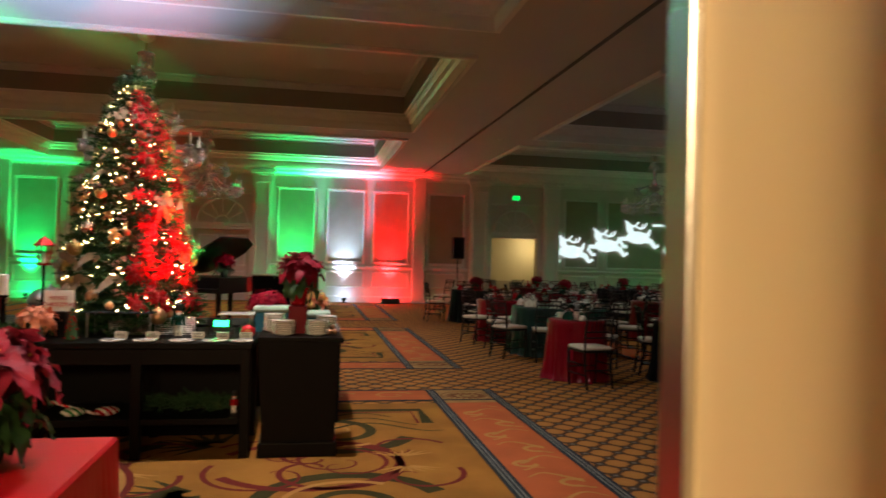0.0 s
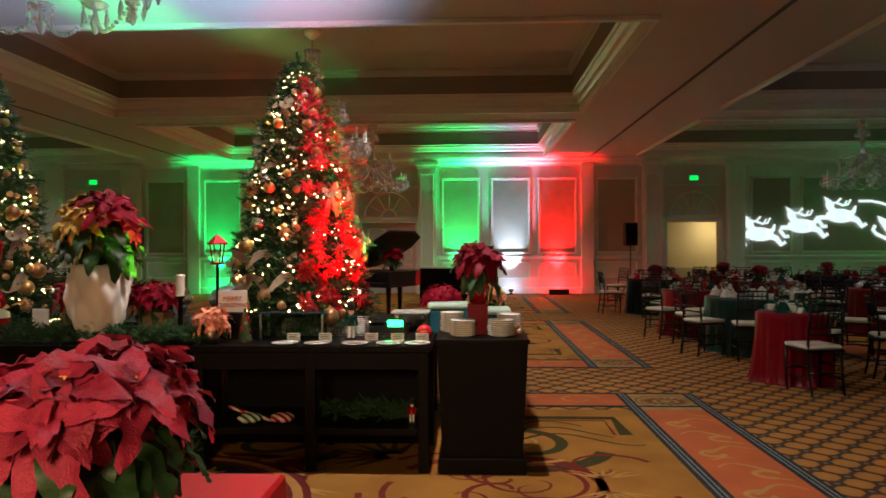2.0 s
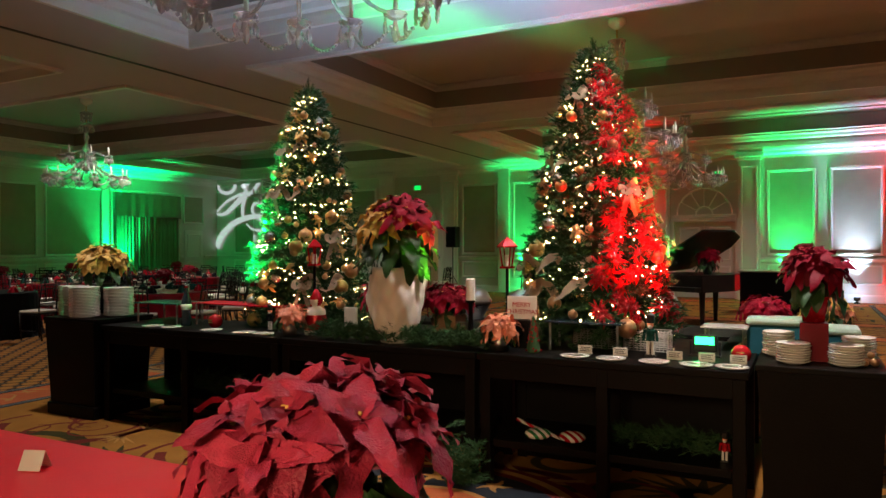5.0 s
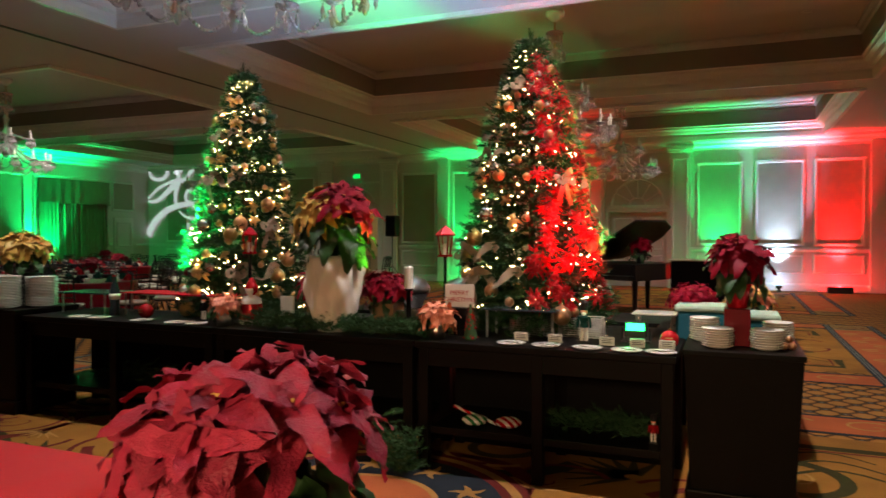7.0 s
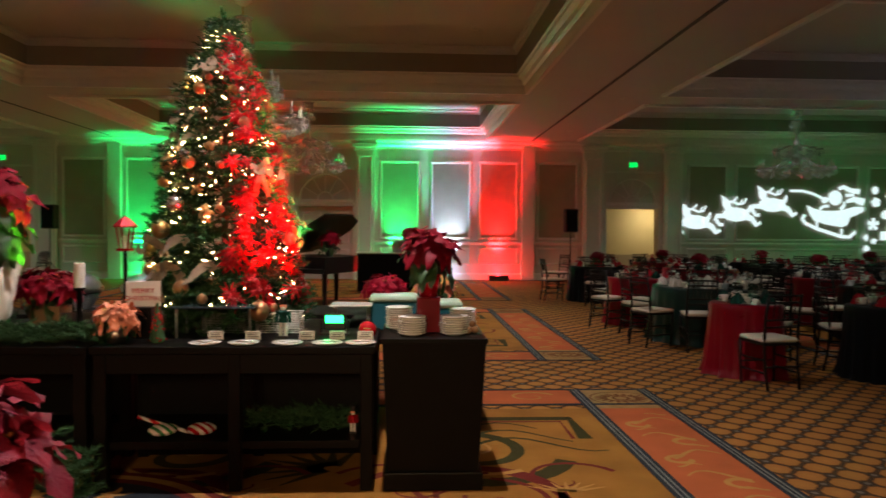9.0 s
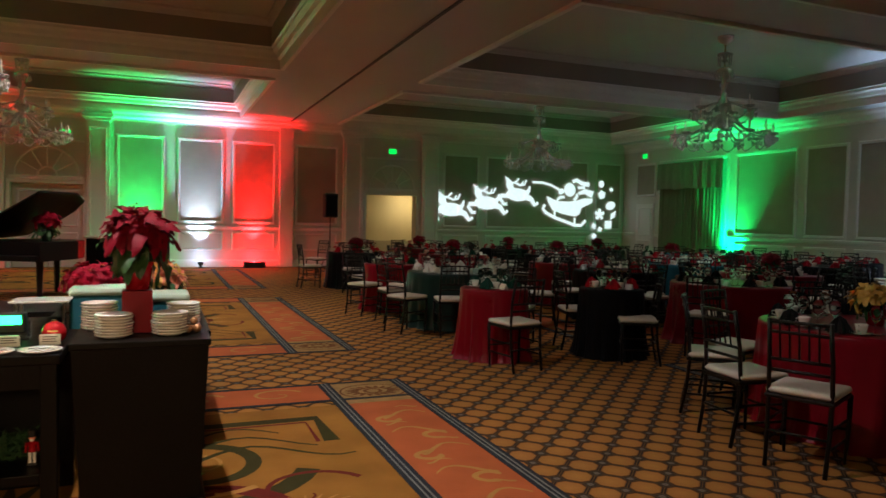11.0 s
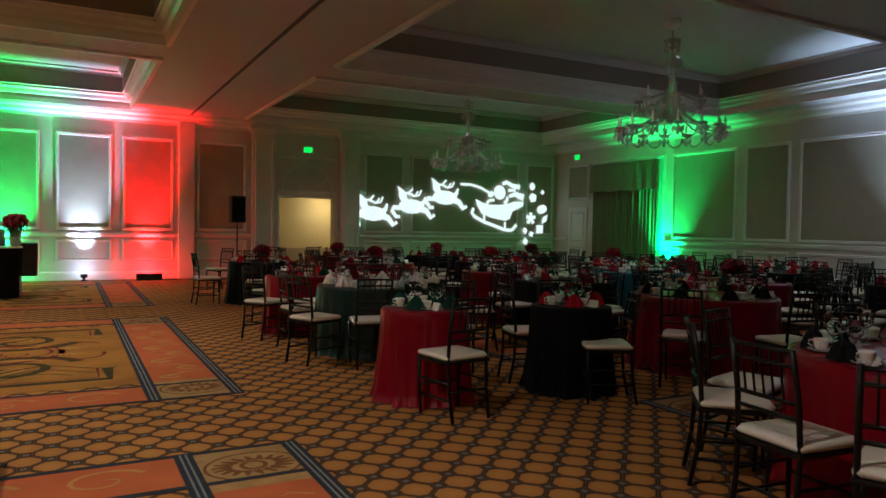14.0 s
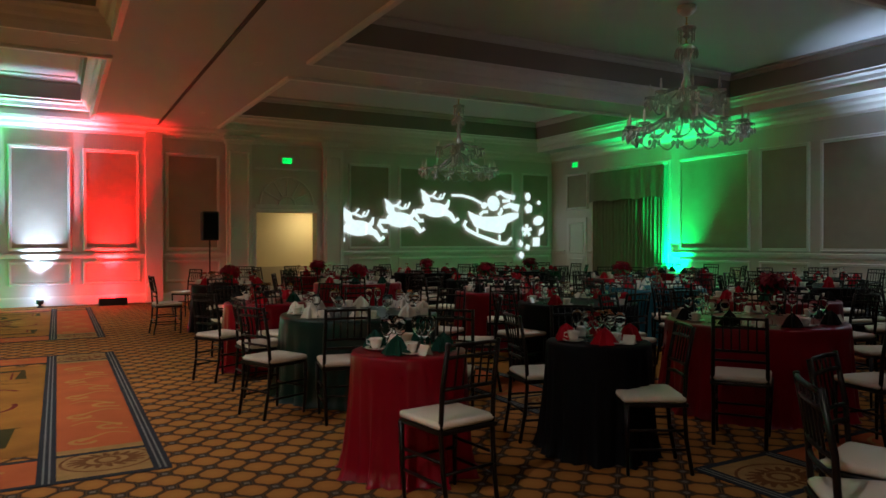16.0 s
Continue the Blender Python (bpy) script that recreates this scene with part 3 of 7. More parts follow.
# side walls, alike on both sides
for nm, xx, s in (("wall_east", EAST, 1), ("wall_west", WEST, -1)):
    bm = bmesh.new()
    box(bm, min(xx, xx + 0.3 * s), max(xx, xx + 0.3 * s), SOUTH - 0.2, NORTH, 0, 5.4)
    w = tagged(part(nm, bm, WALL), "cream panelled ballroom side wall with olive fabric panels", "wall", kind="structure")
    for a, b in ((17.2, 19.35), (15.72, 16.98), (11.2, 15.5), (9.6, 10.9), (7.1, 9.35), (2.8, 6.8)):
        panel(w, (xx, a if s < 0 else b, 1.22), (0, 1 if s < 0 else -1, 0), b - a, 2.38, (-s, 0, 0))
        low_panel(w, (xx, a if s < 0 else b, 0.48), (0, 1 if s < 0 else -1, 0), b - a, 0.52, (-s, 0, 0))
    panel(w, (xx, 22.9 if s < 0 else 23.98, 2.45), (0, 1 if s < 0 else -1, 0), 1.08, 1.15, (-s, 0, 0))
    bm = bmesh.new()
    for a, b in ((SOUTH, 19.6), (22.75, 22.92), (24.02, NORTH)):
        run(bm, (xx, a, 0), (xx, b, 0), (-s, 0, 0), RAIL)
        run(bm, (xx, a, 0), (xx, b, 0), (-s, 0, 0), BASE)
    part("wall_moulding", bm, TRIM, w)
    # service door
    d = root("door_%d" % (1 if s > 0 else 2), "closed cream painted panelled service door", "door", kind="structure")
    bm = bmesh.new()
    box(bm, xx - 0.03 if s > 0 else xx + 0.002, xx - 0.002 if s > 0 else xx + 0.03, 22.98, 23.92, 0.01, 2.2, 0.004)
    part("leaf", bm, TRIM, d)
    bm = bmesh.new()
    for z0, h in ((0.2, 0.75), (1.1, 0.95)):
        moulding(bm, (xx - 0.03 * s, 23.1 if s < 0 else 23.8, z0), (0, 1 if s < 0 else -1, 0), (0, 0, 1), (-s, 0, 0), 0.7, h, 0.05, 0.02)
    part("door_moulding", bm, TRIM, d)
    bm = bmesh.new()
    tube(bm, [(xx - 0.07 * s, 23.02, 1.0), (xx - 0.07 * s, 23.14, 1.0)], 0.012, 8)
    tube(bm, [(xx - 0.03 * s, 23.03, 1.0), (xx - 0.075 * s, 23.03, 1.0)], 0.014, 8)
    part("door_handle", bm, METAL, d, "brushed steel lever handle")
    # window curtain with valance
    c = root("curtain", "closed olive pleated curtain with gathered valance", "curtain", "curtains at the side windows")
    bm = bmesh.new()
    prev = None
    for i in range(141):
        y = 19.78 + 2.8 * i / 140
        o = 0.10 + 0.035 * math.sin(i * 0.9) + 0.012 * math.sin(i * 0.37 + 1)
        col = [bm.verts.new((xx - s * (o + dz), y, z)) for z, dz in ((0.03, 0.02), (1.2, 0.0), (2.9, -0.01))]
        if prev:
            for k in range(2):
                bm.faces.new((prev[k], col[k], col[k + 1], prev[k + 1]))
        prev = col
    part("drape", bm, CURTAIN, c, smooth=True)
    bm = bmesh.new()
    prev = None
    for i in range(71):
        y = 19.7 + 2.96 * i / 70
        o = 0.17 + 0.012 * math.sin(i * 0.7)
        sag = 0.05 * abs(math.sin(i * math.pi / 23.5))
        col = [bm.verts.new((xx - s * (o + dz), y, z)) for z, dz in ((2.62 + sag, 0.03), (3.0, 0.02), (3.5, 0.0))]
        if prev:
            for k in range(2):
                bm.faces.new((prev[k], col[k], col[k + 1], prev[k + 1]))
        prev = col
    part("valance", bm, CURTAIN, c, smooth=True)
    bm = bmesh.new()
    moulding(bm, (xx, 19.62 if s < 0 else 22.74, 0.02), (0, 1 if s < 0 else -1, 0), (0, 0, 1), (-s, 0, 0), 3.12, 3.6, 0.1, 0.06)
    part("window_casing", bm, TRIM, w)

# south wall with the entrance doorway
DX0, DX1 = -0.5, 1.595
bm = bmesh.new()
box(bm, WEST - 0.3, DX0, SOUTH - 0.2, SOUTH + 0.14, 0, 5.4)
box(bm, DX1, EAST + 0.3, SOUTH - 0.2, SOUTH + 0.14, 0, 5.4)
box(bm, DX0, DX1, SOUTH - 0.2, SOUTH + 0.14, 2.35, 5.4)
wall_south = tagged(part("wall_south", bm, WALL), "cream ballroom wall with the entrance doorway", "wall", kind="structure")
bm = bmesh.new()
box(bm, DX1 - 0.02, DX1 + 0.1, SOUTH + 0.142, SOUTH + 0.17, 0, 2.45, 0.006)
box(bm, DX1 - 0.02, DX1 - 0.002, SOUTH - 0.05, SOUTH + 0.142, 0, 2.33, 0.004)
box(bm, DX1 - 0.06, DX1 - 0.002, SOUTH - 0.35, SOUTH - 0.05, 0, 2.33, 0.008)
box(bm, DX0 - 0.1, DX0 + 0.02, SOUTH + 0.142, SOUTH + 0.17, 0, 2.45, 0.006)
box(bm, DX0 + 0.002, DX0 + 0.02, SOUTH - 0.2, SOUTH + 0.142, 0, 2.33, 0.004)
part("door_jamb", bm, JAMB, wall_south, "cream painted door jamb")
bm = bmesh.new()
box(bm, DX1 - 0.03, DX1 - 0.021, SOUTH + 0.14, SOUTH + 0.172, 0.02, 2.3, 0.002)
part("jamb_edge_guard", bm, METAL, wall_south, "scratched steel edge guard")
# the foyer behind the entrance
bm = bmesh.new()
box(bm, -4.2, -4.0, -4, SOUTH - 0.2, 0, 3.2)
box(bm, 5.0, 5.2, -4, SOUTH - 0.2, 0, 3.2)
box(bm, -4.2, 5.2, -4.2, -4.0, 0, 3.2)
tagged(part("foyer_wall", bm, WALL), "cream foyer walls behind the entrance", "wall", kind="structure")
bm = bmesh.new()
box(bm, -4.2, 5.2, -4.2, SOUTH - 0.2, 3.2, 3.3)
tagged(part("foyer_ceiling", bm, CEILP), "white foyer ceiling", "ceiling", kind="structure")

# corridors behind the far doors
for i, (a, b) in enumerate(DOORS_N):
    bm = bmesh.new()
    box(bm, a - 0.6, b + 0.6, NORTH + 1.9, NORTH + 2.0, 0, 2.8)
    box(bm, a - 0.7, a - 0.6, NORTH + 0.3, NORTH + 2.0, 0, 2.8)
    box(bm, b + 0.6, b + 0.7, NORTH + 0.3, NORTH + 2.0, 0, 2.8)
    box(bm, a - 0.7, b + 0.7, NORTH + 0.3, NORTH + 2.0, 2.8, 2.9)
    tagged(part("corridor_wall", bm, CORRIDOR), "cream service corridor seen through the far doorway", "wall", kind="structure")
    bm = bmesh.new()
    box(bm, a - 0.59, b + 0.59, NORTH + 1.86, NORTH + 1.898, 0, 0.75, 0.005)
    tagged(part("corridor_wainscot", bm, FABRIC), "tan wainscot on the corridor wall", "wainscot", kind="structure")
    if i != 1:
        lamp("corridor_lamp", "AREA", (b + 0.3, NORTH + 1.1, 2.3), (b - 0.1, NORTH + 1.7, 0.6), 3.2, (1, 0.78, 0.42), 0.5)
# closed double door under the middle arch
d = root("door_3", "closed cream double door under the middle arch", "door", kind="structure")
for q0, q1 in ((-2.27, -1.44), (-1.42, -0.59)):
    bm = bmesh.new()
    box(bm, q0, q1, NORTH + 0.12, NORTH + 0.17, 0.01, 2.24, 0.004)
    part("leaf", bm, WALL, d)
    bm = bmesh.new()
    for z0, h in ((0.2, 0.75), (1.1, 0.98)):
        moulding(bm, (q0 + 0.12, NORTH + 0.12, z0), (1, 0, 0), (0, 0, 1), (0, -1, 0), q1 - q0 - 0.24, h, 0.05, 0.02)
    part("door_moulding", bm, TRIM, d)

# ceiling with coffers
COFX = [(MID - 4.93, 3.48), (6.29, 16.0), (2 * MID - 16.0, 2 * MID - 6.29)]
COFY = [(4.05, 9.95), (11.17, 17.06), (18.2, 24.2)]
bm = bmesh.new()
xs = sorted([WEST - 0.3, EAST + 0.3] + [v for p in COFX for v in p])
ys = sorted([SOUTH - 0.2, NORTH + 0.3] + [v for p in COFY for v in p])
for i in range(len(xs) - 1):
    for j in range(len(ys) - 1):
        mx, my = (xs[i] + xs[i + 1]) / 2, (ys[j] + ys[j + 1]) / 2
        if any(a < mx < b for a, b in COFX) and any(a < my < b for a, b in COFY):
            continue
        box(bm, xs[i], xs[i + 1], ys[j], ys[j + 1], CEIL, CEIL + 0.05)
STEP = [(-0.05, CEIL), (-0.045, CEIL - 0.05), (0.03, CEIL - 0.055), (0.05, 4.36), (0.05, 4.42), (0.1, 4.45), (0.13, 4.52), (0.2, 4.56), (0.2, 4.6), (0.24, 4.62), (0.24, 4.98), (0.27, 5.0), (0.29, 5.06), (0.34, 5.08), (0.34, 5.12)]
for a, b in COFX:
    for c, e in COFY:
        loops = []
        for o, z in STEP:
            loops.append([bm.verts.new(p) for p in ((a + o, c + o, z), (b - o, c + o, z), (b - o, e - o, z), (a + o, e - o, z))])
        for p, q in zip(loops, loops[1:]):
            # the upright frieze faces take a darker tan than the other coffer faces
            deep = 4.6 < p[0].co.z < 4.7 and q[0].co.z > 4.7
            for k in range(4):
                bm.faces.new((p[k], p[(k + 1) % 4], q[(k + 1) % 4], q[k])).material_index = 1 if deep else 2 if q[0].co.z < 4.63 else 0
        bm.faces.new(loops[-1])
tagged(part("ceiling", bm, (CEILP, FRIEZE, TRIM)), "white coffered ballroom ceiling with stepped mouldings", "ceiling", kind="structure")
bm = bmesh.new()
box(bm, WEST - 0.3, EAST + 0.3, SOUTH - 0.2, NORTH + 0.3, 5.4, 5.5)
tagged(part("roof_slab", bm, CEILP), "plain slab above the ceiling", "ceiling", kind="structure")
for xx in (4.92, 2 * MID - 4.92):
    bm = bmesh.new()
    box(bm, xx - 0.03, xx + 0.03, SOUTH + 0.2, NORTH - 0.23, CEIL - 0.012, CEIL - 0.001)
    tagged(part("partition_track", bm, DARKSLOT), "dark metal track of a folding partition in the ceiling", "track", kind="structure")
# ---- dining chairs and tables ----
def chiavari_chair(full=True):
    r = root("dining_chair", "black lacquered slatted dining chair with ivory cushion", "chair", "chairs round the tables", at=(0, 0, 0))
    for sx in (-1, 1):
        bm = bmesh.new()
        tube(bm, [(sx * 0.18, -0.17, 0.0), (sx * 0.19, -0.18, 0.22), (sx * 0.195, -0.18, 0.44)], 0.011, 8, 0.017)
        part("front_leg", bm, CHAIRWOOD, r, smooth=True)
        bm = bmesh.new()
        tube(bm, [(sx * 0.17, 0.23, 0.0), (sx * 0.175, 0.19, 0.22), (sx * 0.18, 0.175, 0.45), (sx * 0.178, 0.19, 0.68), (sx * 0.172, 0.235, 0.92)], 0.014, 8)
        part("back_leg", bm, CHAIRWOOD, r, smooth=True)
        bm = bmesh.new()
        tube(bm, [(sx * 0.185, -0.175, 0.16), (sx * 0.175, 0.2, 0.16)], 0.009, 6)
        if full:
            part("stretcher", bm, CHAIRWOOD, r, smooth=True)
            bm = bmesh.new()
            tube(bm, [(sx * 0.185, -0.175, 0.28), (sx * 0.175, 0.195, 0.28)], 0.009, 6)
        part("stretcher", bm, CHAIRWOOD, r, smooth=True)
    if full:
        for yy in (-0.178, 0.195):
            bm = bmesh.new()
            tube(bm, [(-0.18, yy, 0.22), (0.18, yy, 0.22)], 0.009, 6)
            part("cross_stretcher", bm, CHAIRWOOD, r, smooth=True)
    bm = bmesh.new()
    box(bm, -0.2, 0.2, -0.2, 0.2, 0.425, 0.45, 0.008)
    part("seat_frame", bm, CHAIRWOOD, r)
    bm = bmesh.new()
    box(bm, -0.2, 0.2, -0.205, 0.19, 0.451, 0.495, 0.02)
    part("cushion", bm, CUSHION, r, "ivory seat cushion", smooth=True)
    rails = ((0.60, 0.182), (0.67, 0.19), (0.84, 0.217), (0.905, 0.231))
    bm = bmesh.new()
    for z, y in rails:
        tube(bm, [(-0.176, y, z), (-0.08, y + 0.018, z + 0.004), (0.08, y + 0.018, z + 0.004), (0.176, y, z)], 0.011, 6)
        if full:
            part("back_rail", bm, CHAIRWOOD, r, smooth=True)
            bm = bmesh.new()
    for k in range(5):
        x = -0.11 + 0.055 * k
        tube(bm, [(x, 0.204, 0.67), (x, 0.233, 0.845), (x, 0.245, 0.905)], 0.006, 6)
        if full:
            part("spindle", bm, CHAIRWOOD, r, smooth=True)
            bm = bmesh.new()
    if not full:
        part("backrest", bm, CHAIRWOOD, r, smooth=True)
    return r


PLAIN_CHAIR = chiavari_chair()
PLAIN_CHAIR.matrix_basis = pose(5.0, 20.9, 0, 0, 0, -60)
FAR_CHAIR = chiavari_chair(False)
FAR_CHAIR.matrix_basis = pose(6.6, 22.4, 0, 0, 0, 150)
USED = {"chair": 0}


def chair_at(x, y, face, far=False):
    """A chair whose sitter would look along the angle face (degrees, from +x)."""
    USED["chair"] += 1
    return copy_thing(FAR_CHAIR if far else PLAIN_CHAIR, pose(x, y, 0, 0, 0, face + 90))


def cloth_mesh(r, material, seed):
    rnd = random.Random(seed)
    n = max(11, int(r * 19))
    ph, ph2 = rnd.uniform(0, 6), rnd.uniform(0, 6)
    bm = bmesh.new()

    def wave(a, z):
        f = max(0.0, (0.74 - z) / 0.74)
        return 1 + f * (0.05 / r * f ** 0.6 * math.sin(n * a + ph + 0.9 * math.sin(2 * a + ph2)) * (0.65 + 0.35 * math.sin(3 * a + ph)) + 0.025 / r * math.sin((n * 2 + 1) * a + ph2)) + 0.02 * f
    lathe(bm, [(0, 0.762), (r * 0.5, 0.762), (r - 0.03, 0.762), (r - 0.008, 0.757), (r, 0.742), (r + 0.002, 0.68), (r + 0.004, 0.5), (r + 0.008, 0.28), (r + 0.015, 0.1), (r + 0.03, 0.015), (r + 0.045, 0.004)], max(72, n * 8), (0, 0, 0), wave)
    ob = part("tablecloth", bm, material, None, smooth=True)
    return ob


CLOTHS = {"red": (SATIN_RED, "red satin floor-length tablecloth on a round table"), "black": (CLOTH_BLACK, "black floor-length tablecloth on a round table"),
          "green": (CLOTH_GREEN, "dark green satin tablecloth on a round table"), "teal": (CLOTH_TEAL, "teal tablecloth on a round table")}


def thing(ob, label, category, group, m=None):
    tagged(ob, label, category, group)
    if m is not None:
        ob.matrix_basis = m
    return ob


# table ware, built once and copied
STORE = pose(12.0, 13.2, 0)
def cup_master():
    r = root("coffee_cup", "white china coffee cup on its saucer", "cup", "cups on the tables")
    bm = bmesh.new()
    lathe(bm, [(0, 0.012), (0.028, 0.012), (0.034, 0.03), (0.041, 0.062), (0.043, 0.075), (0.039, 0.074), (0.03, 0.03), (0, 0.02)], 18)
    part("cup", bm, CHINA, r, smooth=True)
    bm = bmesh.new()
    lathe(bm, [(0, 0.002), (0.04, 0.002), (0.072, 0.014), (0.073, 0.017), (0.04, 0.008), (0, 0.007)], 20)
    part("saucer", bm, CHINA, r, smooth=True)
    bm = bmesh.new()
    tube(bm, [(0.04, 0, 0.065), (0.062, 0, 0.062), (0.064, 0, 0.04), (0.038, 0, 0.03)], 0.004, 6)
    part("handle", bm, CHINA, r, smooth=True)
    return r


def goblet_master():
    r = root("wine_glass", "clear stemmed wine glass, empty", "glass", "glasses on the tables")
    bm = bmesh.new()
    lathe(bm, [(0, 0.0), (0.034, 0.002), (0.03, 0.006), (0.005, 0.012), (0.004, 0.085), (0.02, 0.1), (0.037, 0.13), (0.04, 0.16), (0.034, 0.2), (0.033, 0.2), (0.038, 0.16), (0.034, 0.13), (0.015, 0.105), (0, 0.1)], 14)
    part("bowl", bm, CLEAR, r, smooth=True)
    return r


def napkin_master(material, label):
    r = root("napkin", label, "napkin", "napkins on the tables")
    bm = bmesh.new()
    n = 6
    top = bm.verts.new((0, 0, 0.12))
    prev = None
    first = None
    for k in range(n * 2):
        a = math.pi * k / n
        q = 0.085 if k % 2 == 0 else 0.045
        v = bm.verts.new((q * math.cos(a) * 1.2, q * math.sin(a), 0.002))
        m = bm.verts.new((0.55 * q * math.cos(a) * 1.2, 0.55 * q * math.sin(a), 0.07 + 0.01 * (k % 3)))
        if prev:
            bm.faces.new((prev[0], v, m, prev[1]))
            bm.faces.new((prev[1], m, top))
        else:
            first = (v, m)
        prev = (v, m)
    bm.faces.new((prev[0], first[0], first[1], prev[1]))
    bm.faces.new((prev[1], first[1], top))
    part("folded_cloth", bm, material, r)
    return r


def plate_master():
    bm = bmesh.new()
    lathe(bm, [(0, 0.003), (0.06, 0.003), (0.085, 0.012), (0.086, 0.015), (0.06, 0.008), (0, 0.007)], 20)
    return thing(part("side_plate", bm, CHINA, None, smooth=True), "white china side plate", "plate", "plates on the tables")


def card_master():
    bm = bmesh.new()
    for s in (-1, 1):
        vs = [bm.verts.new(p) for p in ((-0.04, s * 0.03, 0.001), (0.04, s * 0.03, 0.001), (0.04, 0, 0.06), (-0.04, 0, 0.06), (-0.04, s * 0.032, 0.001), (0.04, s * 0.032, 0.001), (0.04, 0, 0.063), (-0.04, 0, 0.063))]
        bm.faces.new(vs[:4])
        bm.faces.new(vs[4:])
    return thing(part("place_card", bm, CHINA), "folded white place card", "card", "cards on the tables")


CUP, GOBLET, PLATE, CARD = cup_master(), goblet_master(), plate_master(), card_master()
NAPK = {"white": napkin_master(NAPKIN_W, "white linen napkin folded to a peak"), "red": napkin_master(NAPKIN_R, "red linen napkin folded to a peak"),
        "green": napkin_master(NAPKIN_G, "dark green linen napkin folded to a peak"), "black": napkin_master(NAPKIN_K, "black linen napkin folded to a peak")}
MASTERS = [CUP, GOBLET, PLATE, CARD, *NAPK.values()]
PLACED = {id(q): False for q in MASTERS}


def put(master, x, y, z, turn=0):
    """Sets the master itself down the first time, copies after that."""
    m = pose(x, y, z, 0, 0, turn)
    if not PLACED[id(master)]:
        PLACED[id(master)] = True
        master.matrix_basis = m
        return master
    return copy_thing(master, m)


def leaf_mesh(name, length, width, material, curl=0.35, fold=0.25, seed=0):
    """One leaf or bract: broad below the middle, pointed, with a sunken midrib and a rippled edge."""
    rnd = random.Random(seed)
    n = 9
    verts, faces = [], []
    for i in range(n + 1):
        f = i / n
        w = width * 0.5 * (1.28 * f ** 0.62 * (1 - f) ** 0.8 * 1.75) if 0 < f < 1 else 0.0015
        w = min(w, width * 0.56)
        z = -curl * length * f ** 2.2 + 0.04 * length * math.sin(5 * f + seed)
        x = length * f
        for s in (-1, -0.55, 0, 0.55, 1):
            edge = abs(s) ** 1.5
            verts.append((x, s * w, z + fold * abs(s) * w - 0.25 * fold * width * edge * f + 0.055 * length * s * edge * math.sin(11 * f + 2.3 * seed) + 0.04 * length * edge * math.sin(17 * f + seed) + rnd.uniform(-0.01, 0.01) * length * (0 < abs(s))))
    for i in range(n):
        for k in range(4):
            a = i * 5 + k
            faces.append((a, a + 1, a + 6, a + 5))
    return mesh_of(name, verts, faces, material, True)


def leaf_set(name, length, width, material, count=4, curl=0.35):
    return [leaf_mesh(name, length * (0.85 + 0.1 * k), width * (1.05 - 0.07 * k), material, curl * (0.5 + 0.4 * k), 0.3, k) for k in range(count)]


LEAVES = {}
for nm, m in (("pink", BRACT_PINK), ("red", BRACT_RED), ("cream", BRACT_CREAM), ("peach", BRACT_PEACH), ("gilt", GILT), ("leaf", LEAF)):
    LEAVES[nm] = leaf_set("bract" if nm != "leaf" else "leaf", 1.0, 0.62, m)
LEAVES["spray"] = leaf_set("spray_leaf", 1.0, 0.24, SPRAY_RED)


def joined_leaves(name, kinds, places, parent, label=""):
    """Many leaves in one mesh: places are (kind, matrix)."""
    verts, faces, mats, idx = [], [], [], []
    order = []
    for kind, m in places:
        me = random.Random(len(verts)).choice(LEAVES[kind])
        mt = me.materials[0]
        if mt not in order:
            order.append(mt)
        o = len(verts)
        verts.extend([m @ v.co for v in me.vertices])
        for p in me.polygons:
            faces.append([o + i for i in p.vertices])
            idx.append(order.index(mt))
    me = bpy.data.meshes.new(name)
    me.from_pydata([tuple(v) for v in verts], [], faces)
    for mt in order:
        me.materials.append(mt)
    me.polygons.foreach_set("material_index", idx)
    me.polygons.foreach_set("use_smooth", [True] * len(faces))
    me.update()
    ob = new(name, me)
    ob.parent = parent
    tagged(ob, label, kind="stuff")
    return ob


def bloom_places(rnd, centre, up, size, kinds, n=9):
    """Bracts round one flower head."""
    q = Vector(up).to_track_quat("Z", "X").to_matrix().to_4x4()
    out = []
    for ring, (cnt, s, tilt) in enumerate(((n, 1.0, 6), (n - 2, 0.8, -22), (5, 0.5, -46))):
        for k in range(cnt):
            a = 360 * k / cnt + 25 * ring + rnd.uniform(-14, 14)
            sc = size * s * rnd.uniform(0.82, 1.18)
            m = Matrix.Translation(centre) @ q @ pose(0, 0, 0.01 * ring, 0, 0, a) @ pose(0, 0, 0, rnd.uniform(-24, 24), tilt + rnd.uniform(-16, 20), 0) @ Matrix.Scale(sc, 4)
            out.append((rnd.choice(kinds), m))
    return out


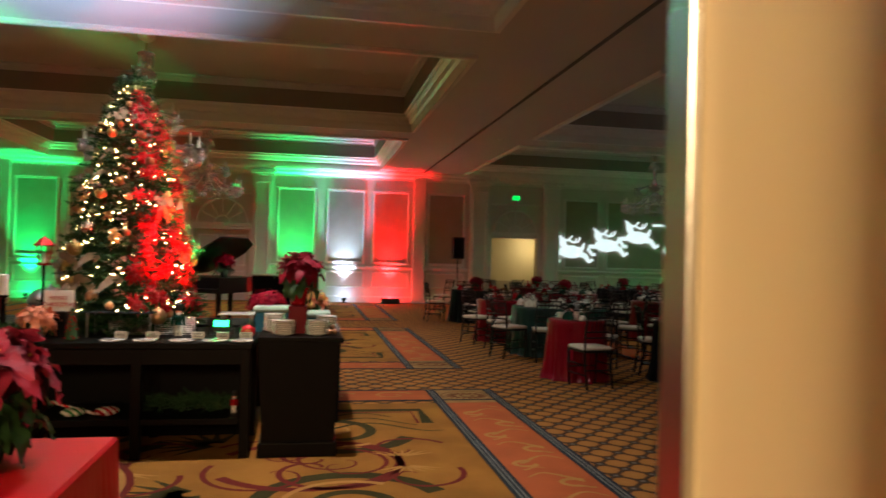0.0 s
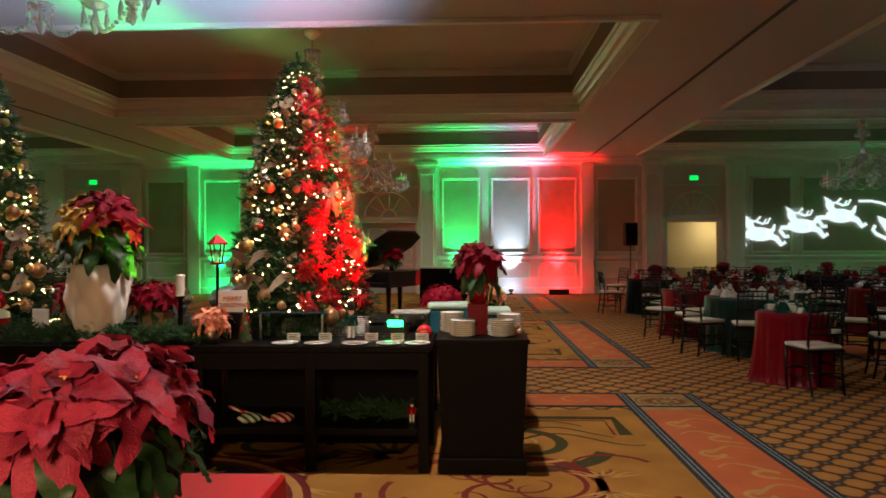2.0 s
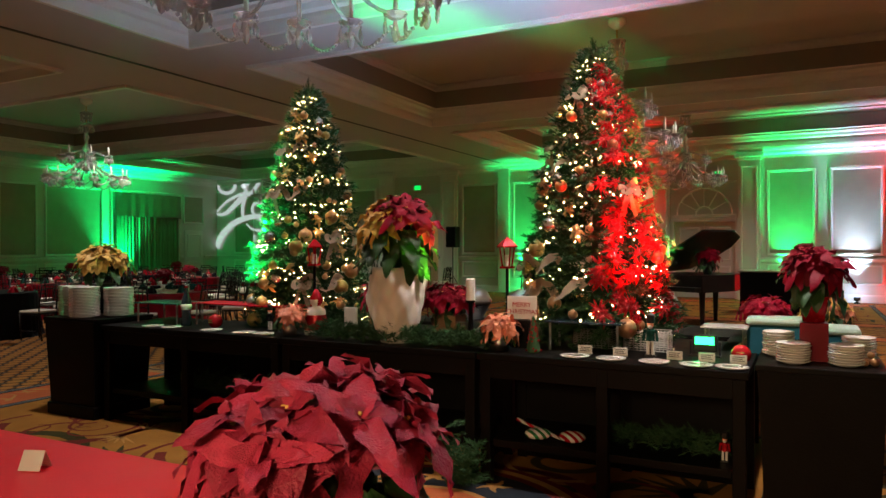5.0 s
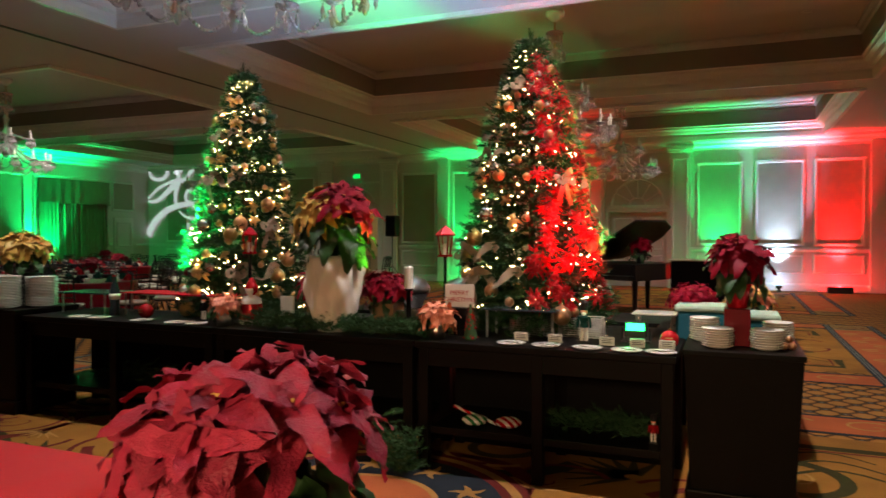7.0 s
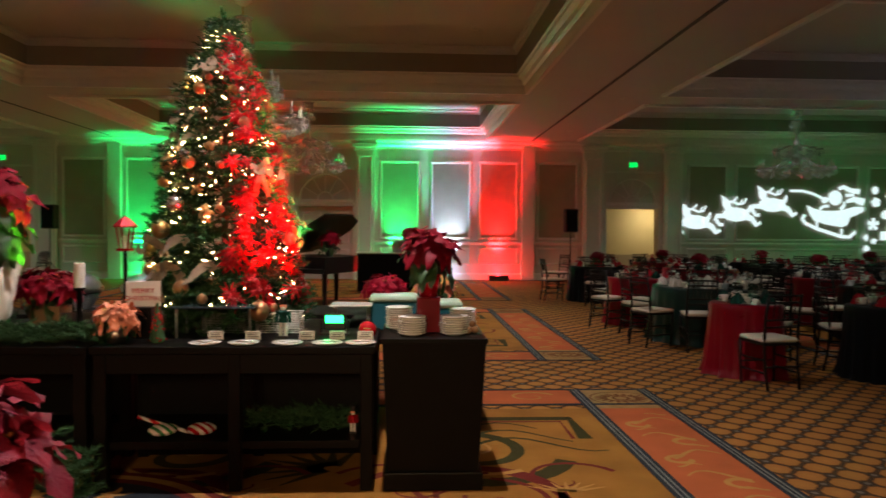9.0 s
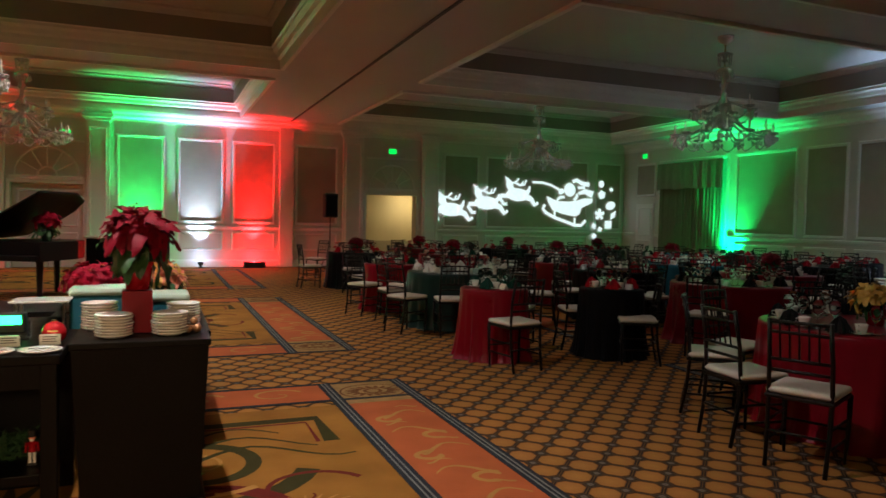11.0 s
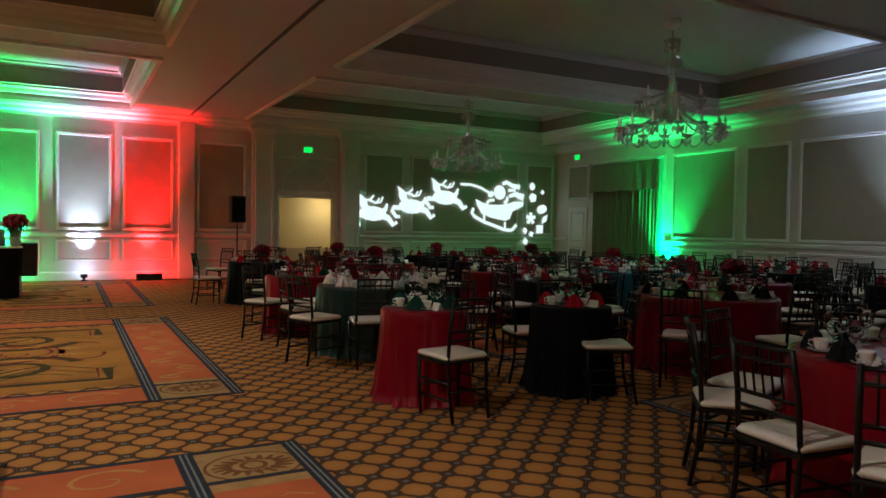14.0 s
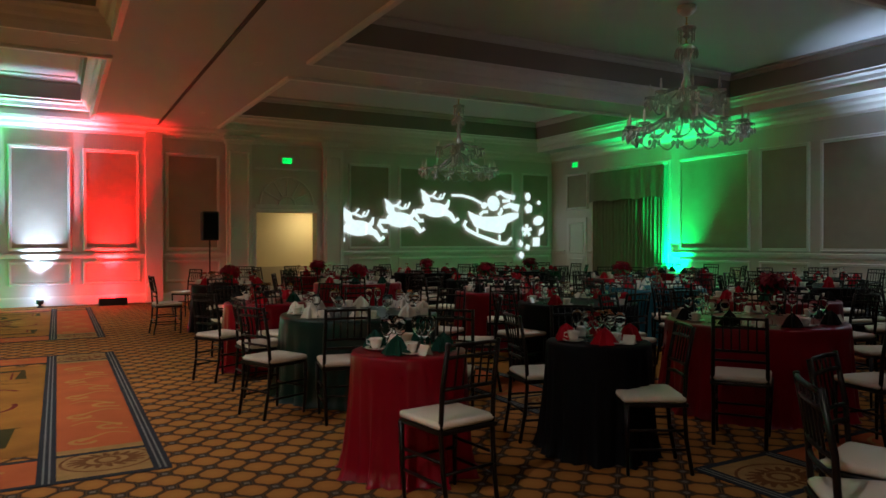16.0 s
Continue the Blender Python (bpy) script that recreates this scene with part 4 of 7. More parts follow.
def plant_places(seed, radius, height, base, blooms, size, kinds, leaves=40, spread=1.0, pick=None):
    """A domed poinsettia: flower heads on a dome, leaves under them."""
    rnd = random.Random(seed)
    out, heads = [], []
    for k in range(blooms):
        f = (k + 0.5) / blooms
        el = math.acos(1 - f * spread)
        a = 2.4 * k + rnd.uniform(-0.3, 0.3)
        d = Vector((math.sin(el) * math.cos(a), math.sin(el) * math.sin(a), math.cos(el)))
        c = Vector((d.x * radius, d.y * radius, base + height * (0.55 + 0.45 * d.z) + rnd.uniform(-0.16, 0.16) * size))
        heads.append(c)
        up = (d + Vector((0, 0, 0.8))).normalized()
        kk = kinds if pick is None else pick(d, kinds)
        out += bloom_places(rnd, c, up, size * rnd.uniform(0.85, 1.1), kk)
    green = []
    for k in range(leaves):
        a, f = rnd.uniform(0, 360), rnd.uniform(0, 1)
        r = radius * rnd.uniform(0.25, 0.85)
        p = (r * math.cos(radians(a)), r * math.sin(radians(a)), base + height * (0.15 + 0.45 * f))
        green.append(("leaf", Matrix.Translation(p) @ pose(0, 0, 0, 0, rnd.uniform(5, 55), a) @ Matrix.Scale(size * rnd.uniform(0.8, 1.15), 4)))
    return out, green, heads


def poinsettia(label, at, seed, radius, height, base, blooms, size, kinds, leaves=40, spread=1.0, pick=None, singles=False, name="poinsettia_plant"):
    r = root(name, label, "plant", at=at)
    bracts, green, heads = plant_places(seed, radius, height, base, blooms, size, kinds, leaves, spread, pick)
    if singles:
        rnd = random.Random(seed)
        for k, (kind, m) in enumerate(bracts):
            ob = new("bract", rnd.choice(LEAVES[kind]))
            ob.parent, ob.matrix_basis = r, m
    else:
        joined_leaves("bloom_crown", kinds, bracts, r)
    joined_leaves("foliage", ["leaf"], green, r, "dark green leaves")
    bm = bmesh.new()
    for h in heads:
        tube(bm, [(0.02 * math.sin(h.x * 90), 0.02 * math.cos(h.y * 90), max(0.0, base - 0.05)), (h.x * 0.5, h.y * 0.5, base + height * 0.35), tuple(h)], 0.006, 5, 0.004)
    part("stem", bm, LEAF, r)
    bm = bmesh.new()
    rnd = random.Random(seed + 5)
    for h in heads:
        for k in range(5):
            ball(bm, (h.x + rnd.uniform(-0.015, 0.015), h.y + rnd.uniform(-0.015, 0.015), h.z + 0.03), size * 0.035, 6, 4)
    tagged(part("bud_cluster", bm, BRACT_CREAM, r, "tiny yellow buds"), kind="stuff")
    return r


def pot(r, profile, material, name="pot", label=""):
    bm = bmesh.new()
    lathe(bm, profile, 28)
    return part(name, bm, material, r, label, smooth=True)


SETCOL = {"red": ("green", "red", "black"), "black": ("red", "red"), "green": ("white", "white"), "teal": ("white", "red")}


def dining_table(x, y, r, color, seats, seed, skip=(), turn=0.0, center="small", detail=2, nap=None, gap=0.36):
    rnd = random.Random(seed)
    material, label = CLOTHS[color]
    key = (round(r, 2), color, seed % 3)
    if key not in CLOTHDONE:
        ob = cloth_mesh(r, material, seed)
        CLOTHDONE[key] = thing(ob, label, "tablecloth", "draped round tables", pose(x, y, 0))
    else:
        copy_thing(CLOTHDONE[key], pose(x, y, 0, 0, 0, rnd.uniform(0, 360)))
    for k in range(seats):
        a = turn + 360 * k / seats
        ca, sa = math.cos(radians(a)), math.sin(radians(a))
        if (sa > 0.25 and ca > -0.45 or ca > 0.85) if skip == "back" else k not in skip:
            d = r + gap * rnd.uniform(0.8, 1.1) + 0.1
            chair_at(x + d * ca, y + d * sa, a + 180 + rnd.uniform(-9, 9), detail < 2)
        if detail:
            q = r - 0.14
            off = a + 9 / max(r, 0.4)
            put(NAPK[nap or rnd.choice(SETCOL[color])], x + q * ca, y + q * sa, 0.764, a + 90)
            put(CUP, x + (q - 0.02) * math.cos(radians(off)) , y + (q - 0.02) * math.sin(radians(off)), 0.764, a)
            for s, qq in ((-8, 0.2), (-14, 0.12)):
                if rnd.random() < 0.9 and (detail > 1 or s == -8 and k % 2):
                    b = a + s / max(r, 0.4)
                    put(GOBLET, x + (q - qq + 0.06) * math.cos(radians(b)), y + (q - qq + 0.06) * math.sin(radians(b)), 0.764, 0)
            if detail > 1 and k % 2 == 0:
                b = a + 16 / max(r, 0.4)
                put(CARD, x + (q + 0.04) * math.cos(radians(b)), y + (q + 0.04) * math.sin(radians(b)), 0.764, a + 60)
    if center:
        key = "center_" + center
        if key not in CLOTHDONE:
            kinds = {"small": ["red"], "cream": ["cream"]}[center]
            p = poinsettia("small %s poinsettia centrepiece in a foil pot" % ("red" if center == "small" else "cream"), (x, y, 0.763), 77 + len(center), 0.12, 0.17, 0.1, 7, 0.12, kinds, 14, 0.9, name="table_centrepiece")
            pot(p, [(0, 0.0), (0.055, 0.0), (0.075, 0.12), (0.07, 0.12), (0, 0.09)], NAPKIN_R)
            tagged(p, group="centrepieces on the tables")
            CLOTHDONE[key] = p
        else:
            copy_thing(CLOTHDONE[key], pose(x, y, 0.763, 0, 0, rnd.uniform(0, 360)))


CLOTHDONE = {}
# right-hand dining area: x, y, radius, colour, seats, first seat angle, empty seats, centrepiece, napkins
TABLES = [
    (4.74, 10.34, 0.37, "red", 4, 45, "back", "", "green"), (6.07, 10.06, 0.36, "black", 4, 60, (1, 2, 3), "", "red"),
    (5.35, 12.68, 0.76, "green", 8, 22, "back", "", "white"), (4.9, 14.45, 0.48, "red", 5, 30, "back", "", None),
    (5.3, 18.3, 0.62, "black", 6, 25, "back", "small", None), (7.3, 17.6, 0.75, "red", 8, 20, (), "small", None),
    (8.3, 14.6, 0.68, "red", 8, 20, "back", "", None), (8.0, 12.62, 0.68, "black", 6, 25, "back", "", None),
    (8.15, 10.4, 0.75, "red", 8, 20, "back", "", "black"), (6.32, 7.1, 0.8, "red", 10, 18, (2, 3, 4, 5, 6, 7), "cream", "black"),
    (10.6, 14.0, 0.75, "teal", 8, 10, (), "", None), (10.3, 11.8, 0.75, "red", 8, 30, (), "small", None),
    (9.8, 17.4, 0.75, "black", 8, 0, (), "small", None), (12.4, 16.6, 0.75, "red", 8, 15, (), "small", None),
    (7.6, 20.6, 0.75, "red", 8, 5, (), "small", None), (10.2, 20.6, 0.75, "black", 8, 20, (), "small", None),
    (12.8, 20.2, 0.75, "black", 8, 40, (), "small", None), (15.0, 17.6, 0.75, "red", 8, 10, (), "", None),
    (13.2, 13.2, 0.75, "black", 8, 10, (), "", None), (15.2, 14.4, 0.75, "black", 8, 33, (), "", None),
    (12.2, 10.2, 0.75, "black", 8, 10, (), "", None), (14.8, 11.2, 0.75, "red", 8, 0, (), "", None),
    (10.2, 8.6, 0.75, "black", 8, 12, (), "", None), (9.6, 5.9, 0.75, "red", 8, 12, (), "", None), (12.4, 7.4, 0.75, "red", 8, 0, (), "", None),
]
for i, (x, y, r, color, seats, turn, skip, center, nap) in enumerate(TABLES):
    dining_table(x, y, r, color, seats, i, skip, turn, center, 2 if i < 11 else 1, nap)
# chairs on the near side of the tables: seat place and the way the sitter would face
for x, y, face in ((4.69, 9.74, 98), (6.1, 9.62, 150), (5.95, 10.56, -15), (4.38, 12.22, 22), (4.84, 11.78, 78), (4.5, 13.1, 5), (4.3, 14.0, 30), (7.15, 9.74, 35), (7.8, 9.13, 78),
                   (7.72, 13.72, 60), (7.12, 12.5, 5), (8.0, 11.9, 95), (5.14, 7.18, -6), (5.12, 6.64, 25), (5.46, 7.82, -42), (5.95, 8.08, -75), (5.95, 6.2, 80), (4.95, 17.2, 70), (4.3, 18.3, 5), (6.4, 14.9, 160)):
    chair_at(x, y, face)
# left-hand dining area
LEFT = [(-9.2, 20.6, "red"), (-11.6, 19.2, "black"), (-14.2, 20.4, "red"), (-16.6, 18.9, "black"), (-10.0, 16.6, "red"), (-12.7, 15.8, "red"), (-15.4, 16.2, "black"),
        (-10.6, 13.2, "black"), (-13.4, 12.6, "red"), (-16.2, 13.2, "red"), (-8.6, 11.4, "red"), (-11.2, 10.0, "black"), (-14.0, 9.6, "red"), (-17.6, 16.0, "red")]
for i, (x, y, color) in enumerate(LEFT):
    dining_table(x, y, 0.75, color, 8, 40 + i, (), 17 * i, "small" if i % 2 else "", 1)
# ---- buffet island ----
BY, BZ = 7.02, 0.84


def buffet_unit(x0, x1, y0, depth=0.75):
    r = root("buffet_table", "dark espresso wooden buffet table with lower shelf", "buffet table", "buffet tables")
    bm = bmesh.new()
    box(bm, x0, x1, y0 - 0.02, y0 + depth, BZ - 0.045, BZ, 0.006)
    part("top", bm, BLACKWOOD, r)
    bm = bmesh.new()
    box(bm, x0 + 0.03, x1 - 0.03, y0 + 0.01, y0 + 0.04, BZ - 0.16, BZ - 0.046, 0.004)
    part("apron", bm, BLACKWOOD, r)
    mid = (x0 + x1) / 2
    for lx in (x0 + 0.05, mid, x1 - 0.05):
        for ly in (y0 + 0.04, y0 + depth - 0.06):
            bm = bmesh.new()
            box(bm, lx - 0.035, lx + 0.035, ly - 0.035, ly + 0.035, 0, BZ - 0.047, 0.005)
            part("leg", bm, BLACKWOOD, r)
    bm = bmesh.new()
    box(bm, x0 + 0.09, x1 - 0.09, y0 + 0.03, y0 + depth - 0.1, 0.242, 0.288, 0.004)
    part("shelf", bm, BLACKWOOD, r)
    bm = bmesh.new()
    box(bm, x0 + 0.02, x1 - 0.02, y0 + depth - 0.09, y0 + depth - 0.07, 0.015, BZ - 0.05)
    part("back_panel", bm, BLACKWOOD, r)
    return r


for a, b in ((-0.66, 0.94), (-2.28, -0.67), (-4.28, -2.29)):
    buffet_unit(a, b, BY)


def end_cart(x0, x1, y0, y1, zt):
    r = root("buffet_end_pedestal", "dark tapered wooden pedestal at the end of the buffet", "pedestal", "buffet pedestals")
    bm = bmesh.new()
    t = 0.035
    vs = []
    for z, k in ((0.1, t), (zt - 0.03, 0)):
        vs.append([bm.verts.new(p) for p in ((x0 + k, y0 + k, z), (x1 - k, y0 + k, z), (x1 - k, y1 - k, z), (x0 + k, y1 - k, z))])
    for i in range(4):
        bm.faces.new((vs[0][i], vs[0][(i + 1) % 4], vs[1][(i + 1) % 4], vs[1][i]))
    bm.faces.new(vs[0])
    bm.faces.new(vs[1])
    part("body", bm, BLACKWOOD, r)
    bm = bmesh.new()
    box(bm, x0 + 0.01, x1 - 0.01, y0 + 0.01, y1 - 0.01, 0, 0.11, 0.01)
    part("plinth", bm, BLACKWOOD, r)
    bm = bmesh.new()
    box(bm, x0 - 0.01, x1 + 0.01, y0 - 0.01, y1 + 0.01, zt - 0.03, zt, 0.004)
    part("top", bm, BLACKWOOD, r)
    return r


end_cart(0.98, 1.575, 7.0, 7.62, 0.885)
end_cart(-4.97, -4.3, 6.95, 7.57, 0.885)
# inner tables of the island that carry the trees and the food stations
for a, b in ((-3.9, -2.29), (-2.28, -0.67), (-0.66, 0.94)):
    r = root("display_table", "low dark table behind the buffet front", "table", "display tables")
    bm = bmesh.new()
    box(bm, a, b, BY + 0.78, BY + 1.9, 0.72, 0.76, 0.005)
    part("tabletop", bm, BLACKWOOD, r)
    for lx in (a + 0.08, b - 0.08):
        for ly in (BY + 0.86, BY + 1.82):
            bm = bmesh.new()
            box(bm, lx - 0.03, lx + 0.03, ly - 0.03, ly + 0.03, 0, 0.722, 0.004)
            part("leg", bm, BLACKWOOD, r)


# ---- christmas trees ----
def needle_tuft(bm_verts, faces, base, d, length, rnd, n=16):
    d = d.normalized()
    u = d.cross(Vector((0, 0, 1)) if abs(d.z) < 0.95 else Vector((1, 0, 0))).normalized()
    v = d.cross(u)
    o = len(bm_verts)
    bm_verts.extend([tuple(base + u * 0.003), tuple(base - u * 0.003), tuple(base + d * length)])
    faces.append((o, o + 1, o + 2))
    for k in range(n):
        f = (k + 1) / n
        p = base + d * (length * f * 0.95)
        a = rnd.uniform(0, 6.28)
        side = (u * math.cos(a) + v * math.sin(a))
        tip = p + side * (0.032 * (1.15 - 0.5 * f)) + d * 0.03
        w = d.cross(side).normalized() * 0.0035
        o = len(bm_verts)
        bm_verts.extend([tuple(p + w), tuple(p - w), tuple(tip)])
        faces.append((o, o + 1, o + 2))


def ribbon_strip(bm, pts, width, twist=0.0):
    prev = None
    for i, p in enumerate(pts):
        p = Vector(p)
        q = (Vector(pts[min(i + 1, len(pts) - 1)]) - Vector(pts[max(i - 1, 0)])).normalized()
        n = Vector((p.x, p.y, 0.35)).normalized() if p.xy.length > 1e-3 else Vector((0, 0, 1))
        w = q.cross(n).normalized()
        w = (Matrix.Rotation(twist * math.sin(i * 0.8), 3, q) @ w) * width / 2
        a, b = bm.verts.new(p + w), bm.verts.new(p - w)
        if prev:
            bm.faces.new((prev[0], prev[1], b, a))
        prev = (a, b)


BAUBLES = {}


def bauble_mesh(material):
    key = material.name
    if key not in BAUBLES:
        bm = bmesh.new()
        ball(bm, (0, 0, 0), 1.0, 16, 10)
        lathe(bm, [(0.2, 0.95), (0.22, 1.12), (0.1, 1.14), (0, 1.14)], 10)
        tube(bm, [(0.07 * math.cos(t), 0, 1.2 + 0.08 * math.sin(t)) for t in np.linspace(0, 6.0, 9)], 0.02, 5)
        me = bpy.data.meshes.new("bauble")
        bm.to_mesh(me)
        bm.free()
        me.materials.append(material)
        me.polygons.foreach_set("use_smooth", [True] * len(me.polygons))
        BAUBLES[key] = me
    return BAUBLES[key]


def christmas_tree(label, at, height, radius, seed, balls, sprays, ribbons, gold=0):
    r = root("christmas_tree", label, "christmas tree", "trees on the buffet", at=at)
    rnd = random.Random(seed)
    bm = bmesh.new()
    tube(bm, [(0, 0, 0), (0.005, 0, height * 0.5), (0, 0.004, height * 0.97)], 0.035, 8, 0.006)
    part("trunk", bm, BARK, r)
    bm = bmesh.new()
    lathe(bm, [(0, 0), (0.2, 0), (0.2, 0.02), (0.05, 0.05), (0.045, 0.12), (0, 0.12)], 20)
    part("stand", bm, BLACKPLASTIC, r)

    def rad(f):
        return radius * min(1.0, 1.08 * (1 - f) ** 0.62) * (0.94 + 0.06 * math.sin(f * 26)) + 0.015
    verts, faces = [], []
    tips = []
    nb = 620
    for k in range(nb):
        f = ((k + 0.5) / nb) ** 1.25
        z = 0.1 + (height - 0.1) * f
        a = 2.39996 * k + rnd.uniform(-0.2, 0.2)
        L = rad(f) * rnd.uniform(0.8, 1.1)
        out = Vector((math.cos(a), math.sin(a), 0))
        steps = max(2, int(L / 0.055))
        p = Vector((0, 0, z))
        droop = rnd.uniform(-0.12, 0.22) - 0.1 * (1 - f)
        for s in range(steps):
            g = (s + 0.7) / steps
            q = p + out * (L * g) + Vector((0, 0, droop * L * g - 0.12 * L * g * g + 0.1 * L * g ** 3))
            if g < 0.35 and L > 0.15:
                continue
            for side in (-1, 0, 1):
                sa = a + side * 0.75
                d = Vector((math.cos(sa), math.sin(sa), rnd.uniform(-0.35, 0.4)))
                needle_tuft(verts, faces, q, d, rnd.uniform(0.06, 0.1), rnd, 13)
        tips.append((f, a, p + out * L + Vector((0, 0, droop * L))))
    for k in range(10):
        needle_tuft(verts, faces, Vector((0, 0, height - 0.12 + 0.012 * k)), Vector((rnd.uniform(-0.5, 0.5), rnd.uniform(-0.5, 0.5), 1)), 0.12, rnd, 22)
    me = mesh_of("needle_crown", verts, faces, NEEDLE)
    ob = tagged(new("needle_crown", me), kind="stuff")
    ob.parent = r

    def on(f, a, k=1.0):
        return Vector((rad(f) * k * math.cos(a), rad(f) * k * math.sin(a), 0.1 + (height - 0.1) * f))
    for k in range(balls):
        f = rnd.uniform(0.02, 0.93) ** 1.1
        a = 2.39996 * k * 1.7 + rnd.uniform(-0.3, 0.3)
        mt = rnd.choice((GOLDBALL, SILVERBALL, COPPERBALL, GOLDBALL, COPPERBALL))
        ob = new("bauble", bauble_mesh(mt))
        s = rnd.choice((0.024, 0.03, 0.036, 0.046, 0.06)) * (1.1 - 0.35 * f)
        ob.parent, ob.matrix_basis = r, Matrix.Translation(on(f, a, 0.98)) @ Matrix.Scale(s, 4)
    # fairy lights
    bm = bmesh.new()
    for k in range(520):
        a = rnd.uniform(0, 6.283)
        f = min(0.97, max(0.01, (rnd.randrange(8) + a / 6.283 + rnd.gauss(0, 0.13)) / 8.2))
        p = on(f, a, rnd.uniform(0.82, 1.03))
        bmesh.ops.create_icosphere(bm, subdivisions=1, radius=0.0047, matrix=Matrix.Translation(p))
    tagged(part("fairy_light_string", bm, FAIRY, r, "warm white fairy light bulbs"), kind="stuff")
    # ribbon that winds round the tree in swags, and bows
    for k in range(ribbons):
        f0, a0 = 0.17 + 0.74 * k / ribbons, rnd.uniform(-3.1, 0.6)
        pts = []
        for i in range(12):
            g = i / 11
            pts.append(on(min(0.96, f0 + 0.03 * math.sin(g * 9)), a0 + 0.75 * g, 1.02 + 0.07 * math.sin(g * 12)))
        bm = bmesh.new()
        ribbon_strip(bm, pts, 0.055 * (1.2 - 0.5 * f0), 0.8)
        part("ribbon", bm, BURLAP, r, "natural burlap ribbon", smooth=True)
        c = on(f0, a0, 1.03)
        bm = bmesh.new()
        for s in (-1, 1):
            loop = [c + Vector((-math.sin(a0), math.cos(a0), 0)) * (s * 0.065 * math.sin(t)) + Vector((0, 0, 0.03 * math.sin(2 * t))) + Vector((math.cos(a0), math.sin(a0), 0)) * 0.03 * (1 - math.cos(t)) for t in np.linspace(0, math.pi, 9)]
            ribbon_strip(bm, loop, 0.042, 0.3)
            ribbon_strip(bm, [c + Vector((-math.sin(a0), math.cos(a0), 0)) * (s * 0.045 * q) + Vector((0, 0, -0.15 * q)) + Vector((math.cos(a0), math.sin(a0), 0)) * 0.02 for q in (0, 0.5, 1.0, 1.2)], 0.036, 0.3)
        part("bow", bm, BURLAP, r, "natural burlap bow", smooth=True)
    # gilded leaf picks
    for k in range(gold):
        f, a = rnd.uniform(0.05, 0.95), rnd.uniform(0, 6.283)
        d = Vector((math.cos(a), math.sin(a), 0.5)).normalized()
        joined_leaves("leaf_pick", ["gilt"], bloom_places(rnd, on(f, a, 0.97), d, rnd.uniform(0.05, 0.08), ["gilt"], 5), r, "gilded leaf pick")
    # red flower sprays
    for k in range(sprays):
        f = rnd.uniform(0.05, 0.93)
        a = rnd.uniform(-1.35, 0.25)
        c = on(f, a, 1.0)
        d = Vector((math.cos(a), math.sin(a), 0.4)).normalized()
        joined_leaves("berry_spray", ["spray"], bloom_places(rnd, c, d, rnd.uniform(0.055, 0.095), ["spray"], 11), r, "feathery red glitter spray")
    return r


TREE1, TREE2 = (-0.15, 7.95, 0.765), (-2.73, 7.95, 0.765)
christmas_tree("green christmas tree with red sprays, burlap ribbon, baubles and fairy lights", TREE1, 2.17, 0.56, 3, 90, 105, 9, 6)
christmas_tree("green christmas tree with gold baubles, ribbon and fairy lights", TREE2, 2.14, 0.54, 8, 130, 0, 4, 46)

# ---- large plants ----
cloth_table = root("buffet_side_table", "table with red satin cloth near the entrance", "table")
bm = bmesh.new()
TX0, TX1, TY0, TY1 = -2.1, 0.6, 3.85, 4.66
n = 60
ring_top, ring_low = [], []
def rect_ring(k, z, wob):
    out = []
    per = [(TX0 - k, TY0 - k), (TX1 + k, TY0 - k), (TX1 + k, TY1 + k), (TX0 - k, TY1 + k)]
    for i in range(4):
        a, b = Vector(per[i]), Vector(per[(i + 1) % 4])
        m = 50 if i % 2 == 0 else 16
        for j in range(m):
            p = a.lerp(b, j / m)
            nn = Vector(((b - a).y, -(b - a).x)).normalized() * (wob * math.sin(j * 0.9 + i))
            out.append(bm.verts.new((p.x + nn.x, p.y + nn.y, z)))
    return out
rings = [rect_ring(0, 0.762, 0), rect_ring(0.012, 0.75, 0), rect_ring(0.02, 0.5, 0.01), rect_ring(0.03, 0.2, 0.02), rect_ring(0.04, 0.006, 0.03)]
for p, q in zip(rings, rings[1:]):
    for i in range(len(p)):
        j = (i + 1) % len(p)
        bm.faces.new((p[i], p[j], q[j], q[i]))
part("skirt", bm, SATIN_LIT, cloth_table, "red satin floor-length skirt", smooth=False)
bm = bmesh.new()
box(bm, TX0 - 0.004, TX1 + 0.004, TY0 - 0.004, TY1 + 0.004, 0.73, 0.7625, 0.006)
part("cloth_top", bm, SATIN_LIT, cloth_table, "smooth red satin table top")

p = poinsettia("large pinkish red poinsettia in a dark pot on the red table", (0.21, 4.22, 0.763), 11, 0.23, 0.27, 0.14, 13, 0.185, ["pink"], 46, 1.0, singles=True)
pot(p, [(0, 0), (0.09, 0), (0.12, 0.2), (0.125, 0.21), (0.11, 0.21), (0, 0.18)], BLACKPLASTIC)

